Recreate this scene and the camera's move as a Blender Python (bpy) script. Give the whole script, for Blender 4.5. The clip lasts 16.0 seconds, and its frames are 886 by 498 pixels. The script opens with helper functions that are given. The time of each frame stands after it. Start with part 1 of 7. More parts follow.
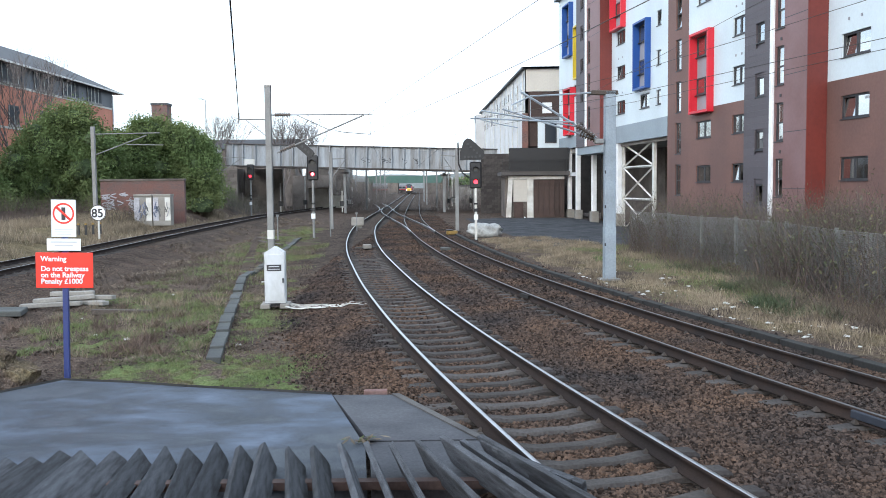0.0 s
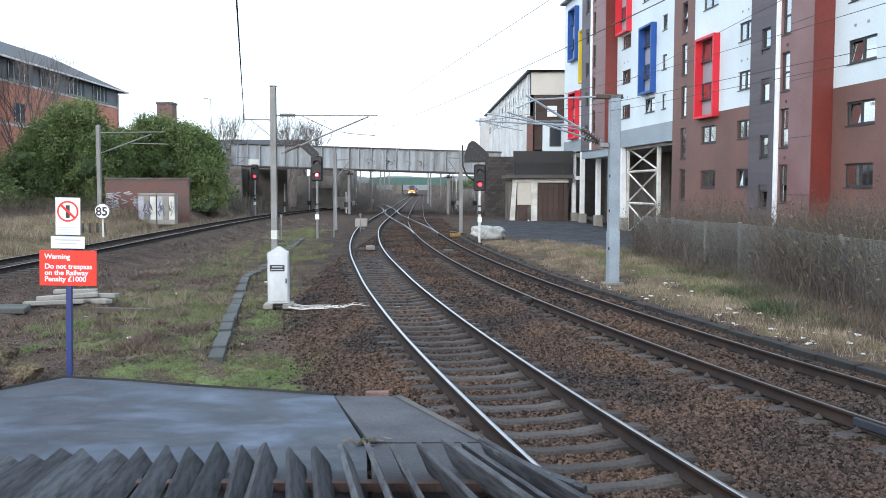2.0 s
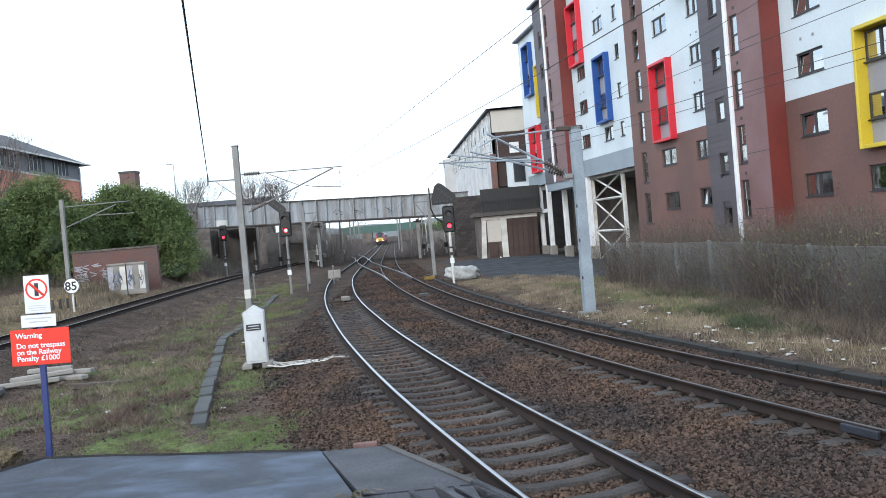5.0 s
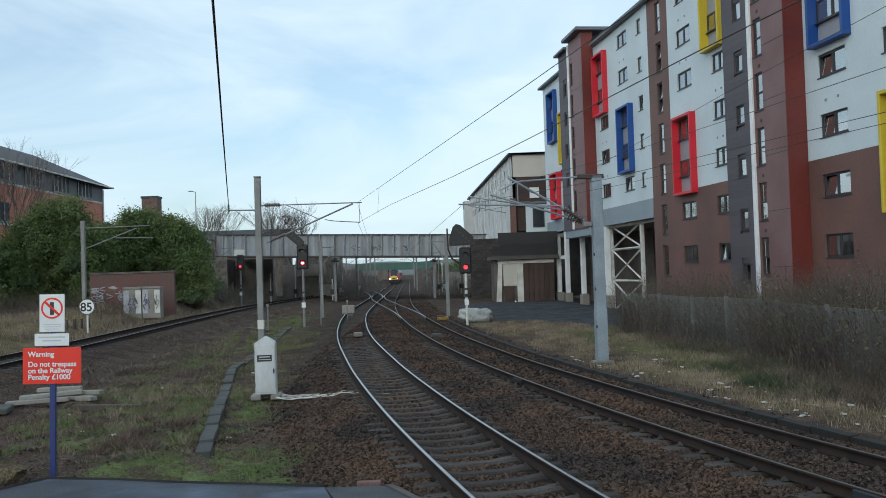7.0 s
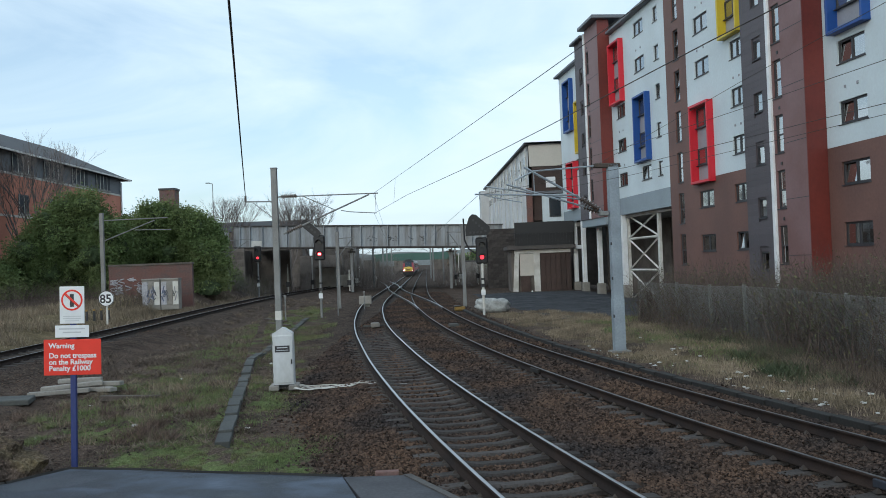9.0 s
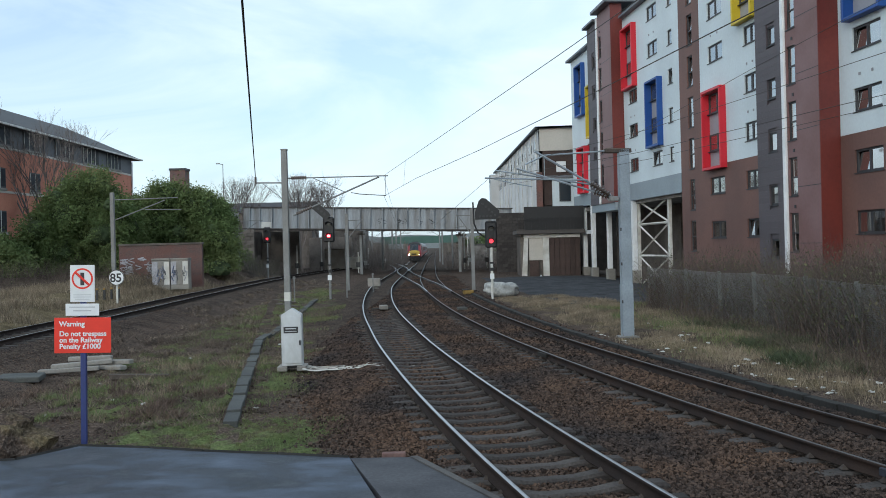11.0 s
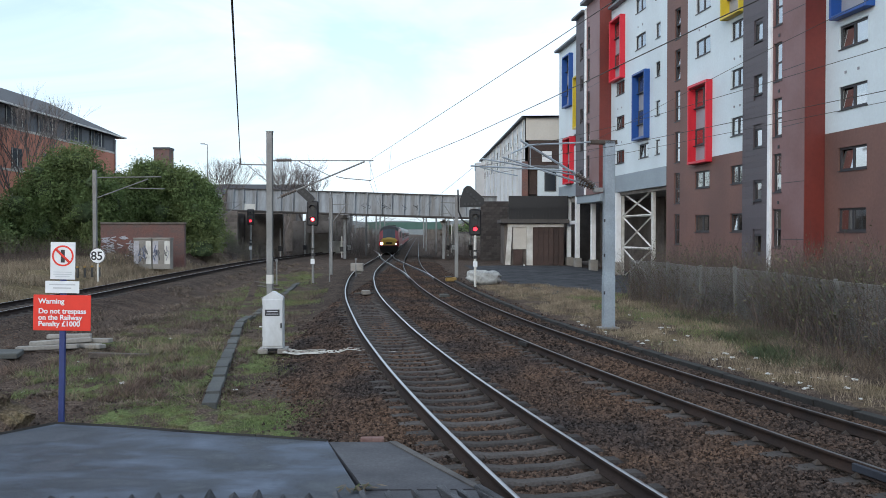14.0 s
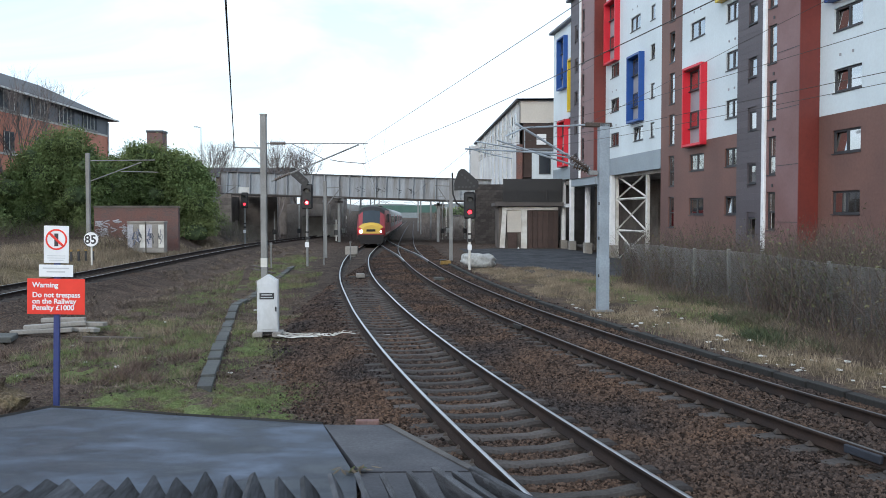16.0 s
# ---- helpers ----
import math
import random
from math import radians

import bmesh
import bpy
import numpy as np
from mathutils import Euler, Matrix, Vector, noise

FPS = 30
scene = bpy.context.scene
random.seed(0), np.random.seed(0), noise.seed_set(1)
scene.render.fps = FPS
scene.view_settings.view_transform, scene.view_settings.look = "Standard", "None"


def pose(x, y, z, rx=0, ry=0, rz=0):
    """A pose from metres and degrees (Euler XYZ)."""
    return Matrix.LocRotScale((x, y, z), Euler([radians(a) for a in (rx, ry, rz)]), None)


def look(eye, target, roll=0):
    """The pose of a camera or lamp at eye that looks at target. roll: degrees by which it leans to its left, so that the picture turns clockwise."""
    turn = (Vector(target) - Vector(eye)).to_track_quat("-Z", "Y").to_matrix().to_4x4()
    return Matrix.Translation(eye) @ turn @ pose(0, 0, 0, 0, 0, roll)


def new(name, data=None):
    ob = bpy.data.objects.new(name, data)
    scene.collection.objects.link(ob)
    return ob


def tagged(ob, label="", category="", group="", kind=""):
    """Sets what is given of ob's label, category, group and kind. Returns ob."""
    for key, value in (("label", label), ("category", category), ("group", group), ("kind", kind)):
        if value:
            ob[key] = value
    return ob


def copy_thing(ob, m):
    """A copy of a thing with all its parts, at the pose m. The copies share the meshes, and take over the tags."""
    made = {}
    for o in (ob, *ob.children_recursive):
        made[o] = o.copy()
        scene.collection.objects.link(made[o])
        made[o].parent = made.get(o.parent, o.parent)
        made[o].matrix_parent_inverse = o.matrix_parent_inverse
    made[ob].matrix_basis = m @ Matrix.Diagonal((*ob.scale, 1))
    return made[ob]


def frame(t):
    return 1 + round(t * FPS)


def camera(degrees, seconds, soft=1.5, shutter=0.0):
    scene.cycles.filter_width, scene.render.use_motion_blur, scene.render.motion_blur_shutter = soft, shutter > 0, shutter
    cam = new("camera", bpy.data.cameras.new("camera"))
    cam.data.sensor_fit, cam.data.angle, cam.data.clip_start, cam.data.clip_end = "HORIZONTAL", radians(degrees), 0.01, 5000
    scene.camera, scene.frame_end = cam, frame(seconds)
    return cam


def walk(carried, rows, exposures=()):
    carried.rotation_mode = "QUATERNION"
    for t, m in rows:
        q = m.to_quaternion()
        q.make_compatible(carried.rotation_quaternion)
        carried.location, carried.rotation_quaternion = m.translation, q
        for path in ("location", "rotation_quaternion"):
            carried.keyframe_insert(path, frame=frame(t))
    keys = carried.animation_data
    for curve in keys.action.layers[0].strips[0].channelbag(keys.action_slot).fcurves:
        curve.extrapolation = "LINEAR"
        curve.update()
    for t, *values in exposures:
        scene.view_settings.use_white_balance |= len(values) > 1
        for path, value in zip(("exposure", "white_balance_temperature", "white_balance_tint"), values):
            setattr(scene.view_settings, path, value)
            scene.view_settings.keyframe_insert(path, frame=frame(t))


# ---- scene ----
cam = camera(52.2, 16.0, soft=0.9)
EYE = (0, 0, 2.75)
walk(cam, [
    (0, pose(*EYE, 86.031, 0.572, -0.040)),
    (0.5, pose(*EYE, 86.084, 0.700, 0.271)),
    (1, pose(*EYE, 86.134, 0.712, 0.438)),
    (1.5, pose(*EYE, 86.069, 0.061, 0.533)),
    (2, pose(*EYE, 86.170, -0.070, 0.216)),
    (2.5, pose(*EYE, 86.365, -0.124, 0.097)),
    (3, pose(*EYE, 86.642, 0.003, -0.037)),
    (5.5, pose(*EYE, 89.707, 5.643, -1.929)),
    (6, pose(*EYE, 90.748, 4.795, -2.895)),
    (6.5, pose(*EYE, 91.567, 2.160, -2.733)),
    (7, pose(*EYE, 91.452, 1.870, -0.670)),
    (7.5, pose(*EYE, 89.453, -0.510, -0.320)),
    (8, pose(*EYE, 90.762, 1.390, -1.733)),
    (8.5, pose(*EYE, 91.221, 0.816, -1.070)),
    (9, pose(*EYE, 90.868, 2.175, 0.377)),
    (11.5, pose(*EYE, 89.749, 1.341, 1.020)),
    (12, pose(*EYE, 89.668, 1.121, 0.819)),
    (12.5, pose(*EYE, 89.572, 0.233, 0.546)),
    (13, pose(*EYE, 89.499, 0.997, 0.086)),
    (13.5, pose(*EYE, 89.327, 0.457, 0.013)),
    (14, pose(*EYE, 88.987, -0.070, -0.067)),
    (14.5, pose(*EYE, 88.631, -0.519, -0.363)),
    (15, pose(*EYE, 88.381, -0.454, -0.499)),
    (15.5, pose(*EYE, 88.178, 0.165, -0.429)),
    (16, pose(*EYE, 87.920, -0.003, -0.418)),
], exposures=((0, 0.85, 5980, 9), (3.2, 0.85, 5980, 9), (5.0, 0.7, 5980, 9), (5.5, 0.36, 5980, 9), (6.0, -0.14, 5950, 6), (7.0, -0.32, 5920, 2), (7.5, -0.27, 5920, 3), (8.0, -0.02, 5950, 5), (8.5, -0.14, 5930, 3), (9.2, -0.25, 5920, 3), (12.5, 0.02, 5980, 7), (14.0, 0.13, 5980, 9), (16.0, 0.31, 5980, 9)))

# ---- world and sun ----
world = bpy.data.worlds.new("sky")
scene.world = world
world.use_nodes = True
wn = world.node_tree
wn.nodes.clear()


def link(tree, a, b):
    tree.links.new(a, b)


def build_world():
    n = wn.nodes
    out = n.new("ShaderNodeOutputWorld")
    sky = n.new("ShaderNodeTexSky")
    sky.sky_type = "NISHITA"
    sky.sun_disc = False
    sky.sun_elevation, sky.sun_rotation = radians(24), radians(205)
    sky.air_density, sky.dust_density, sky.ozone_density = 1.0, 2.0, 1.5
    clear = n.new("ShaderNodeBackground")
    clear.inputs["Strength"].default_value = 0.2
    link(wn, sky.outputs[0], clear.inputs[0])
    cloud = n.new("ShaderNodeBackground")
    cloud.inputs["Color"].default_value = (0.83, 0.915, 0.975, 1)
    cloud.inputs["Strength"].default_value = 1.28
    co = n.new("ShaderNodeTexCoord")
    mp = n.new("ShaderNodeMapping")
    mp.inputs["Scale"].default_value = (1.3, 1.3, 5.0)
    mp.inputs["Rotation"].default_value = (0.12, 0.05, 0.4)
    no = n.new("ShaderNodeTexNoise")
    no.inputs["Scale"].default_value, no.inputs["Detail"].default_value = 1.7, 7
    no.inputs["Roughness"].default_value, no.inputs["Distortion"].default_value = 0.55, 0.6
    rp = n.new("ShaderNodeValToRGB")
    rp.color_ramp.elements[0].position, rp.color_ramp.elements[1].position = 0.38, 0.62
    rp.color_ramp.elements[0].color = (0.38, 0.38, 0.38, 1)
    mix = n.new("ShaderNodeMixShader")
    link(wn, co.outputs["Generated"], mp.inputs[0])
    link(wn, mp.outputs[0], no.inputs["Vector"])
    link(wn, no.outputs[0], rp.inputs[0])
    link(wn, rp.outputs[0], mix.inputs[0])
    link(wn, clear.outputs[0], mix.inputs[1])
    link(wn, cloud.outputs[0], mix.inputs[2])
    link(wn, mix.outputs[0], out.inputs[0])


build_world()
sun = new("sun", bpy.data.lights.new("sun", "SUN"))
sun.data.energy, sun.data.angle, sun.data.color = 0.6, radians(20), (1.0, 0.95, 0.88)
sun.matrix_world = look((-25, -55, 30), (0, 0, 0))


# ---- materials ----
def mat(name, col, rough=0.75, metal=0.0, var=0.25, s1=0.6, s2=14.0, bump=0.2, tint=None, rnd=0.0, island=0.0, emit=0.0, spec=0.5, stretch=None):
    """A surface with variation at two scales, relief, and a second colour in stains."""
    m = bpy.data.materials.new(name)
    m.use_nodes = True
    t = m.node_tree
    n = t.nodes
    b = n["Principled BSDF"]
    co = n.new("ShaderNodeTexCoord")
    vec = co.outputs["Object"]
    if stretch:
        mp = n.new("ShaderNodeMapping")
        mp.inputs["Scale"].default_value = stretch
        link(t, vec, mp.inputs[0])
        vec = mp.outputs[0]
    big, fine = n.new("ShaderNodeTexNoise"), n.new("ShaderNodeTexNoise")
    big.inputs["Scale"].default_value, big.inputs["Detail"].default_value = s1, 5
    fine.inputs["Scale"].default_value, fine.inputs["Detail"].default_value = s2, 6
    fine.inputs["Roughness"].default_value = 0.65
    for q in (big, fine):
        link(t, vec, q.inputs["Vector"])
    mix = n.new("ShaderNodeMix")
    mix.data_type = "RGBA"
    c2 = tint or tuple(c * (1 - var) for c in col)
    mix.inputs[6].default_value, mix.inputs[7].default_value = (*col, 1), (*c2, 1)
    rp = n.new("ShaderNodeMapRange")
    rp.inputs[1].default_value, rp.inputs[2].default_value = 0.38, 0.66
    link(t, big.outputs[0], rp.inputs[0])
    link(t, rp.outputs[0], mix.inputs[0])
    hsv = n.new("ShaderNodeHueSaturation")
    val = n.new("ShaderNodeMapRange")
    val.inputs[1].default_value, val.inputs[2].default_value = 0.25, 0.75
    val.inputs[3].default_value, val.inputs[4].default_value = 1 - var, 1 + var
    link(t, fine.outputs[0], val.inputs[0])
    value = val.outputs[0]
    for amount, source in ((rnd, "ShaderNodeObjectInfo"), (island, "ShaderNodeNewGeometry")):
        if amount:
            info = n.new(source)
            r = n.new("ShaderNodeMapRange")
            r.inputs[3].default_value, r.inputs[4].default_value = 1 - amount, 1 + amount
            link(t, info.outputs["Random" if source.endswith("Info") else "Random Per Island"], r.inputs[0])
            mul = n.new("ShaderNodeMath")
            mul.operation = "MULTIPLY"
            link(t, value, mul.inputs[0])
            link(t, r.outputs[0], mul.inputs[1])
            value = mul.outputs[0]
    link(t, value, hsv.inputs["Value"])
    link(t, mix.outputs[2], hsv.inputs["Color"])
    link(t, hsv.outputs[0], b.inputs["Base Color"])
    b.inputs["Roughness"].default_value, b.inputs["Metallic"].default_value = rough, metal
    b.inputs["Specular IOR Level"].default_value = spec
    if bump:
        bp = n.new("ShaderNodeBump")
        bp.inputs["Strength"].default_value, bp.inputs["Distance"].default_value = bump, 0.02
        link(t, fine.outputs[0], bp.inputs["Height"])
        link(t, bp.outputs[0], b.inputs["Normal"])
    if emit:
        b.inputs["Emission Color"].default_value, b.inputs["Emission Strength"].default_value = (*col, 1), emit
    return m


def glass_mat(name, tint, gloss=0.03):
    m = bpy.data.materials.new(name)
    m.use_nodes = True
    t = m.node_tree
    n = t.nodes
    n.remove(n["Principled BSDF"])
    out = n["Material Output"]
    tr, gl, fr, mx = (n.new("ShaderNode" + k) for k in ("BsdfTransparent", "BsdfGlossy", "Fresnel", "MixShader"))
    tr.inputs[0].default_value = (*tint, 1)
    gl.inputs["Roughness"].default_value = gloss
    fr.inputs[0].default_value = 10.0
    no, bp = n.new("ShaderNodeTexNoise"), n.new("ShaderNodeBump")
    no.inputs["Scale"].default_value = 0.8
    bp.inputs["Strength"].default_value, bp.inputs["Distance"].default_value = 0.06, 0.05
    link(t, no.outputs[0], bp.inputs["Height"])
    link(t, bp.outputs[0], gl.inputs["Normal"])
    link(t, fr.outputs[0], mx.inputs[0])
    link(t, tr.outputs[0], mx.inputs[1])
    link(t, gl.outputs[0], mx.inputs[2])
    link(t, mx.outputs[0], out.inputs[0])
    return m


def ground_mat():
    """Earth with ballast, moss, straw and asphalt where the sheet's own attributes say so."""
    m = bpy.data.materials.new("ground")
    m.use_nodes = True
    t = m.node_tree
    n = t.nodes
    b = n["Principled BSDF"]
    co = n.new("ShaderNodeTexCoord")

    def noise_of(scale, detail=6, rough=0.6):
        q = n.new("ShaderNodeTexNoise")
        q.inputs["Scale"].default_value, q.inputs["Detail"].default_value, q.inputs["Roughness"].default_value = scale, detail, rough
        link(t, co.outputs["Object"], q.inputs["Vector"])
        return q.outputs[0]

    def ramp(src, stops):
        r = n.new("ShaderNodeValToRGB")
        e = r.color_ramp.elements
        while len(e) < len(stops):
            e.new(0.5)
        for el, (p, c) in zip(e, stops):
            el.position, el.color = p, (*c, 1)
        link(t, src, r.inputs[0])
        return r.outputs[0]

    def blend(fac, a, c):
        q = n.new("ShaderNodeMix")
        q.data_type = "RGBA"
        link(t, fac, q.inputs[0])
        link(t, a, q.inputs[6])
        link(t, c, q.inputs[7])
        return q.outputs[2]

    def mask(name):
        a = n.new("ShaderNodeAttribute")
        a.attribute_name = name
        mul, sub, mp = n.new("ShaderNodeMath"), n.new("ShaderNodeMath"), n.new("ShaderNodeMapRange")
        mul.operation, sub.operation = "MULTIPLY_ADD", "ADD"
        mul.inputs[1].default_value, mul.inputs[2].default_value = 0.9, -0.45
        link(t, noise_of(1.6, 7, 0.7), mul.inputs[0])
        link(t, mul.outputs[0], sub.inputs[0])
        link(t, a.outputs["Fac"], sub.inputs[1])
        mp.inputs[1].default_value, mp.inputs[2].default_value = 0.35, 0.65
        link(t, sub.outputs[0], mp.inputs[0])
        return mp.outputs[0]

    fine, mid = noise_of(22, 8, 0.7), noise_of(0.9, 6, 0.65)
    earth = ramp(fine, [(0.25, (0.013, 0.011, 0.010)), (0.5, (0.070, 0.052, 0.042)), (0.75, (0.20, 0.155, 0.125))])
    vor = n.new("ShaderNodeTexVoronoi")
    vor.inputs["Scale"].default_value = 17
    link(t, co.outputs["Object"], vor.inputs["Vector"])
    stone = ramp(vor.outputs["Color"], [(0.1, (0.019, 0.015, 0.013)), (0.5, (0.058, 0.043, 0.034)), (0.9, (0.105, 0.082, 0.068))])
    moss = ramp(fine, [(0.25, (0.028, 0.034, 0.018)), (0.5, (0.096, 0.120, 0.046)), (0.75, (0.20, 0.222, 0.105))])
    straw = ramp(fine, [(0.25, (0.04, 0.032, 0.02)), (0.5, (0.125, 0.098, 0.058)), (0.75, (0.25, 0.205, 0.13))])
    tar = ramp(fine, [(0.3, (0.045, 0.047, 0.052)), (0.7, (0.075, 0.078, 0.085))])
    c = blend(mask("ballast"), earth, stone)
    c = blend(mask("moss"), c, moss)
    c = blend(mask("straw"), c, straw)
    c = blend(mask("asphalt"), c, tar)
    hsv, mr = n.new("ShaderNodeHueSaturation"), n.new("ShaderNodeMapRange")
    mr.inputs[1].default_value, mr.inputs[2].default_value, mr.inputs[3].default_value, mr.inputs[4].default_value = 0.3, 0.7, 0.62, 1.5
    link(t, mid, mr.inputs[0])
    link(t, mr.outputs[0], hsv.inputs["Value"])
    link(t, c, hsv.inputs["Color"])
    link(t, hsv.outputs[0], b.inputs["Base Color"])
    b.inputs["Roughness"].default_value = 1.0
    b.inputs["Specular IOR Level"].default_value = 0.08
    bp = n.new("ShaderNodeBump")
    bp.inputs["Strength"].default_value, bp.inputs["Distance"].default_value = 0.6, 0.05
    link(t, vor.outputs["Distance"], bp.inputs["Height"])
    link(t, bp.outputs[0], b.inputs["Normal"])
    return m


def tarmac_mat():
    """Damp tarmac: dark and smooth where wet, rough in pale streaks of painted sheen and scuffs, with fine grit."""
    m = mat("wet dark tarmac", (0.036, 0.043, 0.058), 0.5, var=0.35, s1=1.6, s2=60, tint=(0.023, 0.028, 0.038), bump=0.5, spec=0.3)
    t = m.node_tree
    n = t.nodes
    b = n["Principled BSDF"]
    base = b.inputs["Base Color"].links[0].from_socket
    co, mp, no = n.new("ShaderNodeTexCoord"), n.new("ShaderNodeMapping"), n.new("ShaderNodeTexNoise")
    mp.inputs["Scale"].default_value, mp.inputs["Rotation"].default_value = (0.65, 1.15, 1), (0, 0, 0.35)
    no.inputs["Scale"].default_value, no.inputs["Detail"].default_value = 1.0, 9
    no.inputs["Roughness"].default_value, no.inputs["Distortion"].default_value = 0.62, 0.3
    link(t, co.outputs["Object"], mp.inputs[0])
    link(t, mp.outputs[0], no.inputs["Vector"])
    f, r, mx = n.new("ShaderNodeMapRange"), n.new("ShaderNodeMapRange"), n.new("ShaderNodeMix")
    f.inputs[1].default_value, f.inputs[2].default_value = 0.47, 0.68
    r.inputs[1].default_value, r.inputs[2].default_value, r.inputs[3].default_value, r.inputs[4].default_value = 0.38, 0.62, 0.48, 0.75
    mx.data_type = "RGBA"
    # pale blue: wet sheen mixed into the base colour together with scuffs
    mx.inputs[7].default_value = (0.118, 0.142, 0.190, 1)
    link(t, no.outputs[0], f.inputs[0])
    link(t, no.outputs[0], r.inputs[0])
    link(t, f.outputs[0], mx.inputs[0])
    link(t, base, mx.inputs[6])
    link(t, mx.outputs[2], b.inputs["Base Color"])
    link(t, r.outputs[0], b.inputs["Roughness"])
    return m


